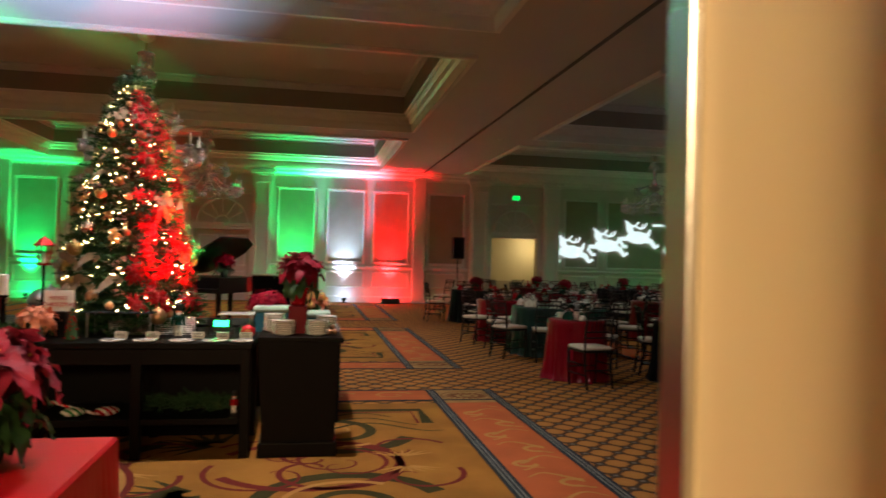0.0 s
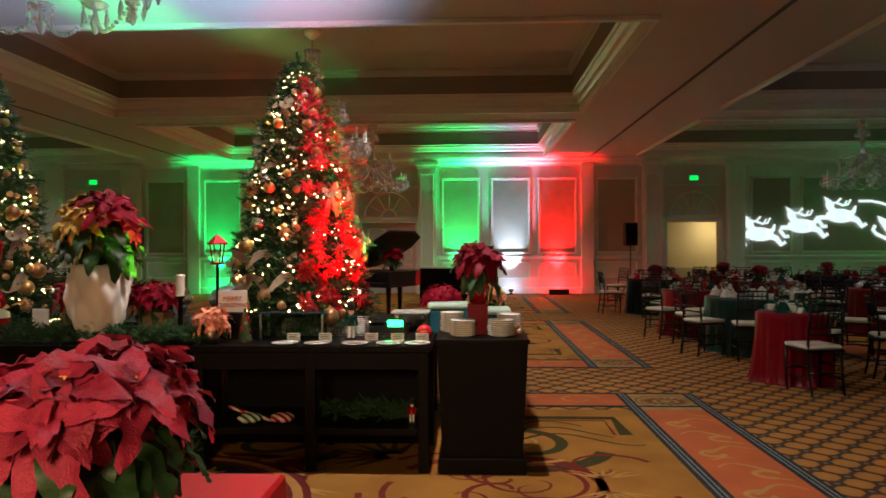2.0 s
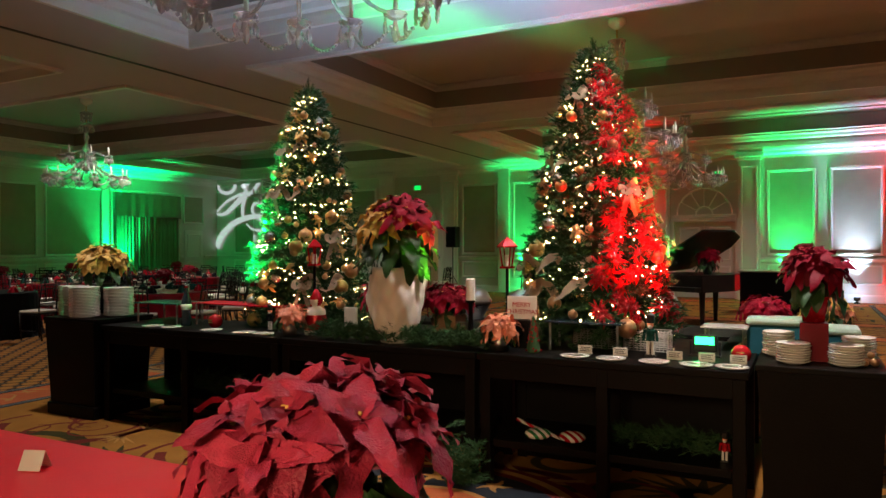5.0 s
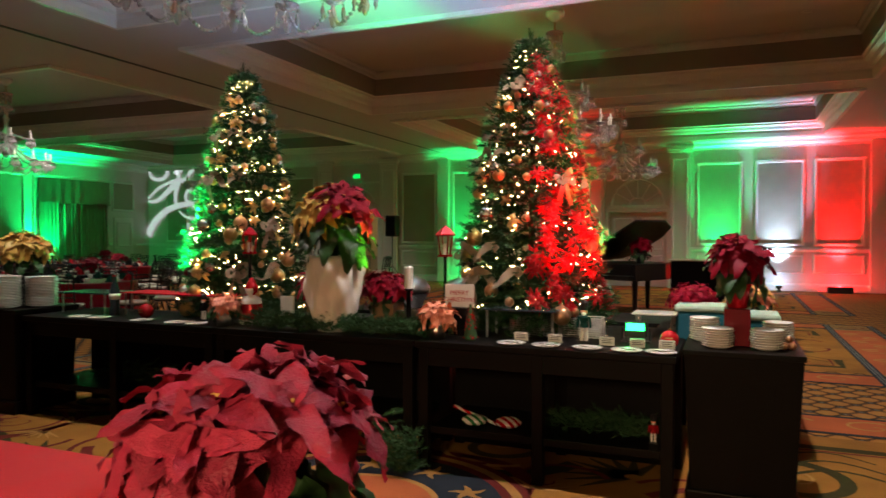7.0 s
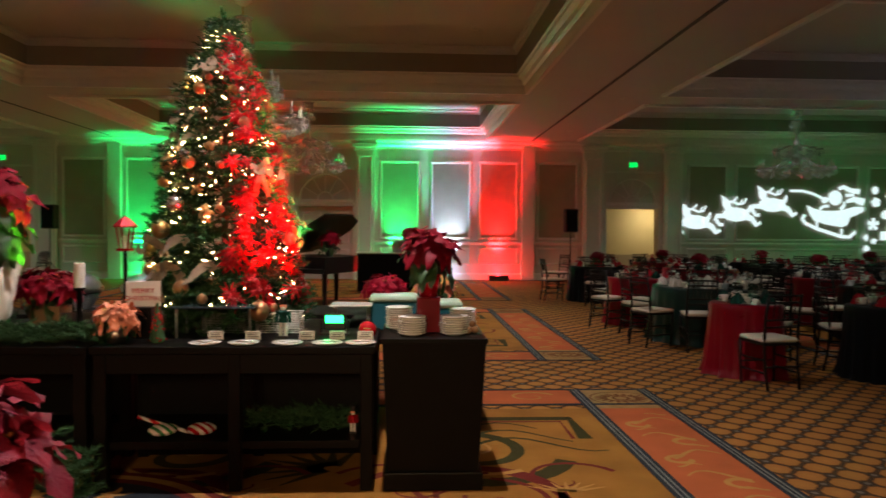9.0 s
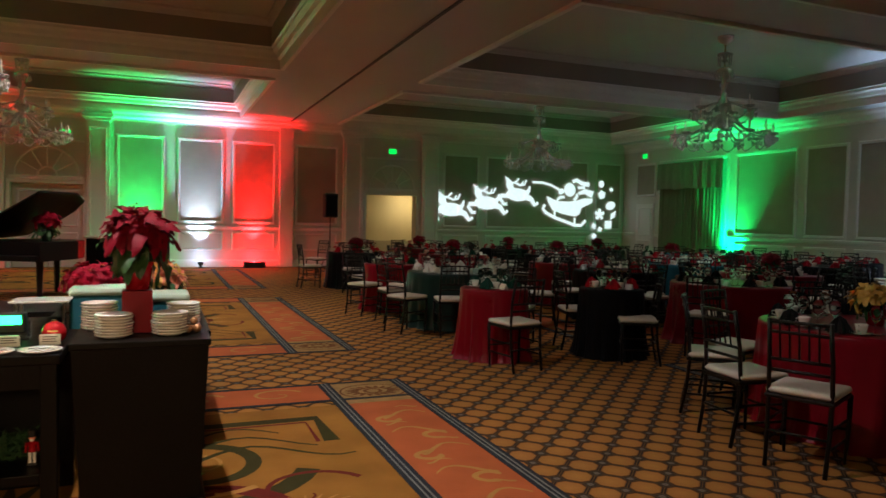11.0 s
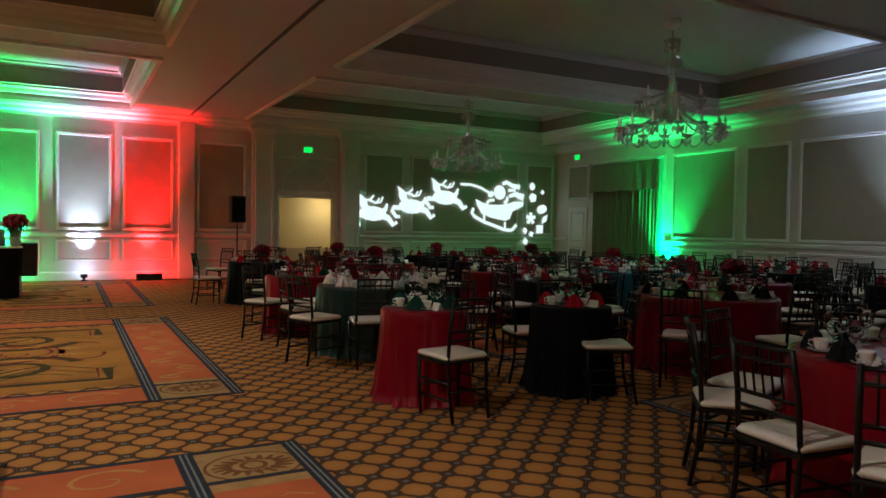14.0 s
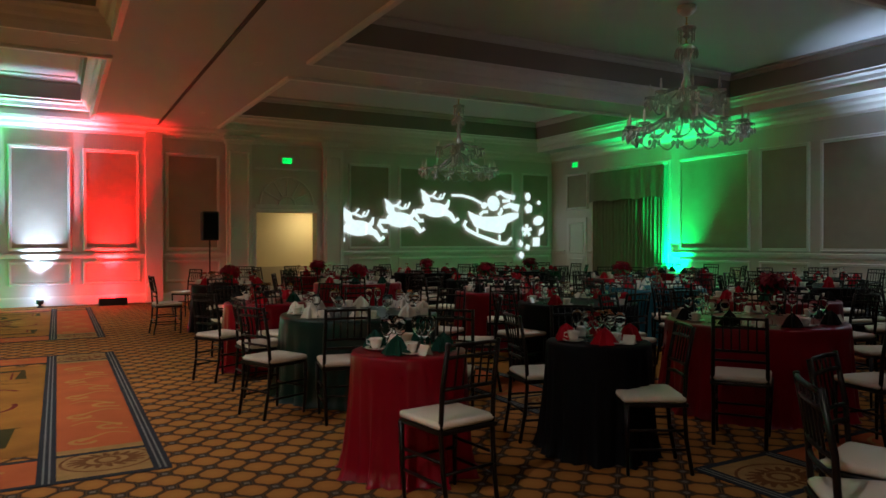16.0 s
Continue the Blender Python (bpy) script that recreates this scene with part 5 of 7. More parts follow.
# vase wrapped in white cloth, with mixed poinsettias, on a riser of garland
p = poinsettia("tall mixed red and cream poinsettia in a white cloth wrapped vase", (-1.37, 7.2, BZ + 0.003), 21, 0.2, 0.4, 0.56, 10, 0.2, ["red", "cream"], 60, 0.75,
               pick=lambda d, k: ["cream"] if d.x < -0.3 or (0.05 < d.x < 0.4 and d.z < 0.85) else ["red"])
bm = bmesh.new()
lathe(bm, [(0, 0)] + [(0.105 + 0.1 * math.sin(math.pi * 0.62 * q ** 0.9) - 0.03 * q ** 8, 0.53 * q) for q in np.linspace(0, 1, 24)] + [(0.06, 0.5), (0, 0.45)], 96, (0, 0, 0),
      lambda a, z: 1 + 0.13 * math.sin(3 * a + 9 * z + 1.2) * (0.3 + z) + 0.05 * math.sin(7 * a - 19 * z) + 0.025 * math.sin(13 * a + 26 * z + 2 * math.sin(2 * a)))
part("cloth_wrap", bm, WHITECLOTH, p, "white cloth draped in folds", smooth=True)

p = poinsettia("deep red poinsettia in a red foil pot on a red box", (1.25, 7.3, 1.1), 31, 0.1, 0.21, 0.15, 6, 0.155, ["red"], 24, 0.7)
pot(p, [(0, 0), (0.055, 0), (0.075, 0.13), (0.08, 0.14), (0.068, 0.14), (0, 0.12)], REDBALL, "foil_pot", "red foil wrapped pot")
bm = bmesh.new()
box(bm, 1.18, 1.32, 7.23, 7.37, 0.888, 1.098, 0.004)
thing(part("riser_box", bm, SATIN_RED), "red striped box carrying a plant", "box", "")

for (x, y, z), sd, kinds, lab in (((-1.15, 7.6, 0.853), 41, ["red"], "red poinsettia in a brown wooden planter"), ((-1.75, 7.65, 0.853), 42, ["red"], "red poinsettia in a brown wooden planter"),
                                  ((0.95, 8.6, 0.763), 43, ["red"], "red poinsettia on the serving table behind"), ((1.35, 8.9, 0.763), 47, ["cream", "peach"], "cream poinsettia on the serving table behind")):
    p = poinsettia(lab, (x, y, z), sd, 0.15, 0.17, 0.17, 8, 0.12, kinds, 20, 0.9)
    bm = bmesh.new()
    box(bm, -0.09, 0.09, -0.09, 0.09, 0, 0.16, 0.006)
    part("planter", bm, WOODBOX, p)
p = poinsettia("cream yellow poinsettia in a dark pot among plate stacks", (-4.82, 7.44, 0.888), 44, 0.18, 0.24, 0.36, 12, 0.155, ["cream"], 24, 0.95)
pot(p, [(0, 0), (0.1, 0), (0.12, 0.28), (0.11, 0.28), (0, 0.25)], BLACKPLASTIC)
for x, y, sd in ((-0.56, 7.14, 51), (-2.29, 7.14, 52)):
    p = poinsettia("small peach poinsettia in a silver pot", (x, y, BZ + 0.003), sd, 0.08, 0.09, 0.1, 6, 0.105, ["peach"], 12, 0.8)
    pot(p, [(0, 0), (0.05, 0), (0.055, 0.1), (0.05, 0.1), (0, 0.09)], METAL)

# garland of fir on the buffet front
def garland(label, x0, x1, y, z, thick, seed, n):
    rnd = random.Random(seed)
    verts, faces = [], []
    for k in range(n):
        x = rnd.uniform(x0, x1)
        a = rnd.uniform(0, 6.28)
        hh = thick * (0.55 + 0.45 * math.sin(x * 9) ** 2)
        d = Vector((math.cos(a), 0.7 * math.sin(a), rnd.uniform(-0.1, 0.6)))
        needle_tuft(verts, faces, Vector((x, y + rnd.uniform(-0.08, 0.08), z + 0.02 + rnd.uniform(0, hh * 0.7))), d, rnd.uniform(0.07, 0.11), rnd, 15)
    ob = new("fir_garland", mesh_of("fir_garland", verts, faces, NEEDLE))
    tagged(ob, label, "garland")
    return ob


garland("green fir garland with cones along the buffet edge", -2.02, -0.62, 7.14, BZ, 0.12, 5, 800)
garland("green fir sprigs on the lower buffet shelf", 0.2, 0.8, 7.3, 0.288, 0.14, 6, 200)
garland("green fir sprigs on the lower buffet shelf", -3.6, -2.6, 7.3, 0.288, 0.2, 7, 260)
garland("green fir sprigs standing at the buffet", -0.84, -0.62, 6.9, 0.02, 0.5, 9, 160)

# ---- chandeliers ----
def chandelier(at, drop):
    r = root("crystal_chandelier", "large crystal chandelier with curved arms and candle lamps", "chandelier", "chandeliers", at=at)
    bm = bmesh.new()
    lathe(bm, [(0, 0), (0.09, 0), (0.085, -0.05), (0.05, -0.08), (0.015, -0.1), (0, -0.1)], 20)
    part("canopy", bm, CHINA, r, smooth=True)
    bm = bmesh.new()
    tube(bm, [(0, 0, -0.08), (0, 0, -drop)], 0.008, 6)
    for k in range(int(drop / 0.06)):
        ball(bm, (0, 0, -0.1 - 0.06 * k), 0.013, 6, 4)
    part("chain", bm, BRASS, r)
    z0 = -drop
    bm = bmesh.new()
    lathe(bm, [(0, 0.0), (0.03, -0.01), (0.085, -0.03), (0.09, -0.045), (0.03, -0.06), (0.022, -0.09), (0.045, -0.11), (0.02, -0.13), (0, -0.13)], 16, (0, 0, -0.17))
    part("crown_cup", bm, CRYSTAL, r, smooth=True)
    for k in range(8):
        a = 2 * math.pi * k / 8
        bm = bmesh.new()
        lathe(bm, [(0, 0), (0.008, -0.012), (0.008, -0.12), (0, -0.14)], 6, (0.07 * math.cos(a), 0.07 * math.sin(a), -0.205))
        part("crystal_rod", bm, CRYSTAL, r)
    bm = bmesh.new()
    lathe(bm, [(0, 0.02), (0.05, 0.0), (0.1, -0.04), (0.08, -0.07), (0.03, -0.1), (0.025, -0.16), (0.05, -0.2), (0.025, -0.24), (0.03, -0.32), (0.06, -0.38), (0.08, -0.42), (0.04, -0.46), (0.03, -0.53), (0.09, -0.57), (0.11, -0.61), (0.07, -0.67), (0.03, -0.7), (0, -0.71)], 18, (0, 0, z0))
    part("stem", bm, CRYSTAL, r, smooth=True)
    rnd = random.Random(4)
    for tier, (n, rad_, zt, lift) in enumerate(((14, 0.54, -0.55, 0.27), (7, 0.33, -0.4, 0.1))):
        for k in range(n):
            a = 2 * math.pi * (k + 0.5 * tier) / n
            ca, sa = math.cos(a), math.sin(a)
            bm = bmesh.new()
            pts = []
            for g in np.linspace(0, 1, 10):
                rr = 0.06 + (rad_ - 0.06) * g
                pts.append((rr * ca, rr * sa, z0 + zt + 0.05 * math.sin(g * math.pi) - lift * math.sin(min(1.0, g * 1.12) * math.pi * 0.62)))
            tube(bm, pts, 0.011, 6, 0.009)
            arm = part("arm", bm, CRYSTAL, r, smooth=True)
            e = pts[-1]
            bm = bmesh.new()
            lathe(bm, [(0, 0), (0.03, 0), (0.058, 0.02), (0.055, 0.025), (0.02, 0.012), (0, 0.012)], 12, e)
            part("drip_pan", bm, CRYSTAL, arm)
            bm = bmesh.new()
            lathe(bm, [(0, 0.012), (0.012, 0.012), (0.012, 0.1), (0.008, 0.105), (0.009, 0.13), (0, 0.155)], 8, e)
            part("candle_lamp", bm, CHINA, arm, "ivory candle sleeve with unlit bulb", smooth=True)
            bm = bmesh.new()
            for j in range(6):
                b = 2 * math.pi * j / 6
                x, y = e[0] + 0.052 * math.cos(b), e[1] + 0.052 * math.sin(b)
                bmesh.ops.create_icosphere(bm, subdivisions=1, radius=0.008, matrix=Matrix.Translation((x, y, e[2] + 0.005)))
                lathe(bm, [(0, -0.015), (0.008, -0.028), (0.012, -0.05), (0.005, -0.072), (0, -0.078)], 6, (x, y, e[2]))
            lathe(bm, [(0, -0.01), (0.012, -0.03), (0.022, -0.065), (0.012, -0.1), (0, -0.112)], 8, e)
            tagged(part("crystal_drop", bm, CRYSTAL, arm, "cut crystal drops"), kind="stuff")
            # bead swag to the next arm
            bm = bmesh.new()
            a2 = 2 * math.pi * (k + 1 + 0.5 * tier) / n
            for g in np.linspace(0, 1, 17):
                b = a + (a2 - a) * g
                q = rad_ * (1 - 0.1 * math.sin(g * math.pi))
                bmesh.ops.create_icosphere(bm, subdivisions=1, radius=0.0105, matrix=Matrix.Translation((q * math.cos(b), q * math.sin(b), e[2] - 0.015 - 0.11 * math.sin(g * math.pi))))
            tagged(part("bead_swag", bm, CRYSTAL, arm), kind="stuff")
    bm = bmesh.new()
    for k in range(16):
        a = 2 * math.pi * k / 16
        for rr, zz in ((0.1, -0.05), (0.08, -0.43), (0.11, -0.62)):
            lathe(bm, [(0, 0), (0.009, -0.02), (0.012, -0.05), (0, -0.085)], 6, (rr * math.cos(a), rr * math.sin(a), z0 + zz))
    tagged(part("stem_drop", bm, CRYSTAL, r, "cut crystal drops round the stem"), kind="stuff")
    bm = bmesh.new()
    ball(bm, (0, 0, z0 - 0.72), 0.022, 12, 8)
    part("finial", bm, CRYSTAL, r, smooth=True)
    return r


ch = chandelier((0, 0, 0), 0.36)
ch.matrix_basis = pose(-1.68, 6.5, 5.118) @ Matrix.Scale(1.65, 4)
for x, y in ((MID, 14.1), (MID, 21.2), (11.4, 14.1), (11.4, 21.2), (2 * MID - 11.4, 14.1), (2 * MID - 11.4, 21.2)):
    copy_thing(ch, pose(x, y, 5.118))

# ---- fixtures ----
def uplight(x, y, wide=False):
    r = root("floor_uplight", "small black floor uplight", "uplight", "floor uplights", at=(x, y, 0))
    bm = bmesh.new()
    if wide:
        box(bm, -0.3, 0.3, -0.16, 0.1, 0, 0.17, 0.01)
    else:
        lathe(bm, [(0, 0), (0.07, 0), (0.07, 0.03), (0.03, 0.04), (0.03, 0.07), (0.075, 0.09), (0.08, 0.17), (0.07, 0.17), (0.06, 0.12), (0, 0.12)], 18)
    part("housing", bm, BLACKPLASTIC, r, smooth=not wide)


for (px, py), (qx, qy), col, watts in WASH:
    uplight(px, py, abs(px - 3.9) < 0.1)


def speaker(x, y, turn):
    r = root("speaker_on_stand", "black loudspeaker on a tripod pole stand", "loudspeaker", "loudspeakers", at=(x, y, 0), turn=turn)
    bm = bmesh.new()
    box(bm, -0.19, 0.19, -0.17, 0.17, 1.5, 2.2, 0.03)
    part("cabinet", bm, BLACKPLASTIC, r)
    bm = bmesh.new()
    box(bm, -0.165, 0.165, -0.182, -0.172, 1.54, 2.16, 0.004)
    part("grille", bm, CLOTH_BLACK, r)
    bm = bmesh.new()
    tube(bm, [(0, 0, 0.25), (0, 0, 1.5)], 0.018, 8)
    part("pole", bm, BLACKPLASTIC, r)
    for k in range(3):
        a = 2.1 * k
        bm = bmesh.new()
        tube(bm, [(0, 0, 0.55), (0.4 * math.cos(a), 0.4 * math.sin(a), 0.012)], 0.012, 6)
        part("leg", bm, BLACKPLASTIC, r)


speaker(6.0, 23.9, 0)
speaker(2 * MID - 6.35, 23.9, 0)


def text_mesh(name, words, size, material, m, parent, depth=0.002):
    cu = bpy.data.curves.new(name, "FONT")
    cu.body, cu.size, cu.extrude, cu.align_x, cu.align_y = words, size, depth, "CENTER", "CENTER"
    tmp = bpy.data.objects.new(name, cu)
    scene.collection.objects.link(tmp)
    me = bpy.data.meshes.new_from_object(tmp.evaluated_get(bpy.context.evaluated_depsgraph_get()))
    bpy.data.objects.remove(tmp)
    me.materials.clear()
    me.materials.append(material)
    ob = new(name, me)
    ob.matrix_basis = m
    if parent:
        ob.parent = parent
    return ob


EXITDARK = mat("exit_sign_dark", (0.01, 0.05, 0.02), 0.5, bump=0.0)
def exit_sign(x, y, z, turn):
    r = root("exit_sign", "green lit exit sign on the wall", "exit sign", "exit signs", at=(x, y, z), turn=turn)
    bm = bmesh.new()
    box(bm, -0.14, 0.14, -0.045, -0.003, -0.09, 0.09, 0.006)
    part("housing", bm, CHINA, r)
    bm = bmesh.new()
    box(bm, -0.125, 0.125, -0.05, -0.046, -0.075, 0.075)
    part("face", bm, EXITGREEN, r, "glowing green face")
    text_mesh("lettering", "EXIT", 0.11, EXITDARK, pose(0, -0.053, 0, 90, 0, 0), r)


exit_sign(8.14, NORTH, 3.62, 0)
exit_sign(MID + 0.45, NORTH, 3.62, 0)
exit_sign(2 * MID - 8.14, NORTH, 3.62, 0)
exit_sign(EAST, 23.5, 3.85, -90)

# ---- projected light patterns, drawn as glowing flat shapes ----
def blob(bm, pts, y, z0=0, x0=0, s=1.0):
    vs = [bm.verts.new((x0 + s * p[0], y, z0 + s * p[1])) for p in pts]
    f = bm.faces.new(vs)
    bmesh.ops.triangulate(bm, faces=[f])


def oval(cx, cz, rx, rz, tilt=0.0, n=20):
    out = []
    for k in range(n):
        a = 2 * math.pi * k / n
        u, v = rx * math.cos(a), rz * math.sin(a)
        out.append((cx + u * math.cos(tilt) - v * math.sin(tilt), cz + u * math.sin(tilt) + v * math.cos(tilt)))
    return out


def stroke(bm, pts, y, w, w1=None):
    prev = None
    for i, p in enumerate(pts):
        p = Vector(p)
        d = (Vector(pts[min(i + 1, len(pts) - 1)]) - Vector(pts[max(i - 1, 0)])).normalized()
        f = i / (len(pts) - 1)
        q = (w + ((w if w1 is None else w1) - w) * f) / 2
        a, b = bm.verts.new((p.x - d.y * q, y, p.y + d.x * q)), bm.verts.new((p.x + d.y * q, y, p.y - d.x * q))
        if prev:
            bm.faces.new((prev[0], prev[1], b, a))
        prev = (a, b)


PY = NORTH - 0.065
# no projector lamp: the sleigh team is thin glowing mesh before the wall
proj = root("projected_sleigh_scene", "glowing white flat shapes on the wall in place of a projected sleigh team", "light projection")
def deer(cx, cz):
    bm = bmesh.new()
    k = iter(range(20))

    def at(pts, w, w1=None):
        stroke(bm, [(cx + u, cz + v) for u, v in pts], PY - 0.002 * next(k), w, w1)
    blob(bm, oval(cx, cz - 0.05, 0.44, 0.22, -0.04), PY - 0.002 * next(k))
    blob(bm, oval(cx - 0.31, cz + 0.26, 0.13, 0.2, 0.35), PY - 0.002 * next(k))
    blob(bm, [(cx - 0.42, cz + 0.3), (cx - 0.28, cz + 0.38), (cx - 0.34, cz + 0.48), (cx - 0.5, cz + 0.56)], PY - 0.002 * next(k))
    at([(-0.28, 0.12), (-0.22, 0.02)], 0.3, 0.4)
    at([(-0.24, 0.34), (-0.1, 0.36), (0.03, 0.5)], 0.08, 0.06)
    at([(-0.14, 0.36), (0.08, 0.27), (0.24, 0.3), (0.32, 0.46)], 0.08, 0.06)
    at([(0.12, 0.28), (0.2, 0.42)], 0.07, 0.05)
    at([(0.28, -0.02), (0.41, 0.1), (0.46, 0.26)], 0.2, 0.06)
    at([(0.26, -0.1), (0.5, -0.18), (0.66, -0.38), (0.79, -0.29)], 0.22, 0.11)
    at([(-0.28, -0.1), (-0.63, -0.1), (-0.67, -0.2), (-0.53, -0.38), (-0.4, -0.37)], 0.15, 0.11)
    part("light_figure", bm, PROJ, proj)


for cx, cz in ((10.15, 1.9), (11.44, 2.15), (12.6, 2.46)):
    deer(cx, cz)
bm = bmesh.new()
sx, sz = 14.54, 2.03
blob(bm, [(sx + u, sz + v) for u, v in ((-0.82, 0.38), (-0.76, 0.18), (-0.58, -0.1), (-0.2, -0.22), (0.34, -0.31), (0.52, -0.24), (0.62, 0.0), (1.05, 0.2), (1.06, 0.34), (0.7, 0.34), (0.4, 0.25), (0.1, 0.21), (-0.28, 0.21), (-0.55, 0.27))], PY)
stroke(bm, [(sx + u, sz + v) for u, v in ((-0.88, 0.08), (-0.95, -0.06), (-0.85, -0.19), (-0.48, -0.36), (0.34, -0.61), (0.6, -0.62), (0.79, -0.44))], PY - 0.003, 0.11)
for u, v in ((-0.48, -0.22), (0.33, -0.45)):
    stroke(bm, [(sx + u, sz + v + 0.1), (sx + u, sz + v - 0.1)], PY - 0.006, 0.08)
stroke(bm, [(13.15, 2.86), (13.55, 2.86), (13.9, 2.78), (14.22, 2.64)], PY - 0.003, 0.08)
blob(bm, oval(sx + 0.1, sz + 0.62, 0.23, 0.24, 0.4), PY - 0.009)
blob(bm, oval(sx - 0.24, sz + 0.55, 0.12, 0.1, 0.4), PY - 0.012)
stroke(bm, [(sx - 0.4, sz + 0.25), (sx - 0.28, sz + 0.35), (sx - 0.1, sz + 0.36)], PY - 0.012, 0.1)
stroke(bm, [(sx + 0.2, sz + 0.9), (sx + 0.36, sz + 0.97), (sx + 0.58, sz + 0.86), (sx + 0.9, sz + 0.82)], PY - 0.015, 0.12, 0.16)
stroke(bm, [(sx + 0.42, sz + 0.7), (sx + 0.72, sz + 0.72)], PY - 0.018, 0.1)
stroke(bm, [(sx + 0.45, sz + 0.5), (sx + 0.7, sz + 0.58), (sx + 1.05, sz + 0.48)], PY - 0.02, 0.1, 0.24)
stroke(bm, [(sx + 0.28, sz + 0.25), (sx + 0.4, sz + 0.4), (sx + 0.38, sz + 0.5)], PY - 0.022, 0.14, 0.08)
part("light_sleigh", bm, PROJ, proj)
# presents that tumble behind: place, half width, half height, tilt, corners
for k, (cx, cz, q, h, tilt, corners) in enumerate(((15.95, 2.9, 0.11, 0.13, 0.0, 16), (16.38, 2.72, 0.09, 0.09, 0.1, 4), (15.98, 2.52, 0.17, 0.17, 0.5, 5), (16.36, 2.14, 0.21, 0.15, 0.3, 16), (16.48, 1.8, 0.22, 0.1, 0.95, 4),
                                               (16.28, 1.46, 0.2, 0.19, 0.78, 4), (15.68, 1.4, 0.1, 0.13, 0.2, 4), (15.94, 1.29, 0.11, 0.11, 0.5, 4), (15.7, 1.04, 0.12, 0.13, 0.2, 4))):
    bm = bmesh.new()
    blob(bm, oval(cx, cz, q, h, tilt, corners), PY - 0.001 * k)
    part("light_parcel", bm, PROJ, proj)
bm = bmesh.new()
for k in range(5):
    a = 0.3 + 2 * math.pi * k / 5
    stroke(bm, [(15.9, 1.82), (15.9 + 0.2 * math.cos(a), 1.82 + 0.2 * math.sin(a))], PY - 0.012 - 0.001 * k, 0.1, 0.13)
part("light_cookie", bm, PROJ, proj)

# script lettering on the far corner: flowing strokes that glow in place of projected light
scr = root("projected_script", "dim glowing strokes on the corner wall in place of projected light", "light projection")
bm = bmesh.new()
X = WEST + 0.02
def arc(cx, cz, rx, rz, a0, a1, n=18):
    return [(cx + rx * math.cos(a), cz + rz * math.sin(a)) for a in np.linspace(a0, a1, n)]
def pen(pts, k, w, w1=None):
    """A smooth stroke through pts, given from the corner."""
    p = [Vector(q) for q in pts]
    fine = []
    for i in range(len(p) - 1):
        a, b, c, d = p[max(i - 1, 0)], p[i], p[i + 1], p[min(i + 2, len(p) - 1)]
        for f in np.linspace(0, 1, 8)[:-1]:
            fine.append(0.5 * ((2 * b) + (c - a) * f + (2 * a - 5 * b + 4 * c - d) * f * f + (3 * b - a - 3 * c + d) * f ** 3))
    fine.append(p[-1])
    stroke(bm, [(X + q.x, q.y) for q in fine], PY - 0.002 * k, w, w1)


stroke(bm, arc(X + 0.58, 4.06, 0.46, 0.3, 2.3, 7.6), PY, 0.1, 0.2)
pen([(0.02, 4.5), (0.3, 4.42), (0.62, 4.28)], 1, 0.16, 0.05)
pen([(1.4, 4.1), (1.55, 4.02), (1.95, 4.25), (2.45, 4.27), (2.3, 4.1), (1.9, 3.7), (1.68, 3.75), (1.5, 4.1)], 2, 0.2, 0.14)
pen([(0.04, 2.9), (0.5, 2.92), (1.1, 3.3), (1.62, 3.7)], 3, 0.07, 0.32)
pen([(0.04, 3.0), (0.6, 3.42), (1.4, 3.7)], 4, 0.08, 0.14)
pen([(1.6, 3.6), (1.46, 3.15), (1.48, 2.73)], 5, 0.22, 0.14)
stroke(bm, arc(X + 2.25, 3.05, 0.28, 0.28, 0.5, 6.0), PY - 0.012, 0.14)
pen([(2.6, 3.4), (2.62, 2.95), (2.85, 2.9)], 7, 0.16)
pen([(0.03, 1.52), (0.37, 2.05), (1.02, 2.52), (1.85, 2.74), (2.7, 2.77)], 8, 0.34, 0.16)
pen([(1.66, 2.48), (2.03, 2.24), (2.7, 2.17)], 9, 0.06, 0.12)
pen([(2.3, 2.7), (2.6, 2.5), (2.9, 2.75)], 10, 0.12, 0.06)
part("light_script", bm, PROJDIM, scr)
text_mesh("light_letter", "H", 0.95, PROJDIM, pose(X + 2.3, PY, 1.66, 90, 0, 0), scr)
# ---- small things on the buffet ----
def plate_stack(x, y, z, n, r, label="stack of white china plates"):
    ob = root("plate_stack", label, "plates", "stacks of plates", at=(x, y, z))
    bm = bmesh.new()
    lathe(bm, [(0, 0), (r * 0.62, 0), (r * 0.7, 0.006), (r * 0.98, 0.014), (r, 0.018), (r * 0.95, 0.02), (r * 0.66, 0.01), (0, 0.008)], 28)
    first = part("plate", bm, CHINA, ob, smooth=True)
    rnd = random.Random(int(x * 100))
    for k in range(1, n):
        c = new("plate", first.data)
        c.parent, c.matrix_basis = ob, pose(rnd.uniform(-0.004, 0.004), rnd.uniform(-0.004, 0.004), 0.0135 * k)
    return ob


for x, y, n in ((1.07, 7.4, 10), (1.15, 7.14, 8), (1.4, 7.16, 8), (1.47, 7.42, 9)):
    plate_stack(x, y, 0.887, n, 0.086)
for x, y, n in ((-4.83, 7.14, 20), (-4.57, 7.06, 20), (-4.42, 7.3, 19)):
    plate_stack(x, y, 0.887, n, 0.132, "tall stack of white dinner plates")


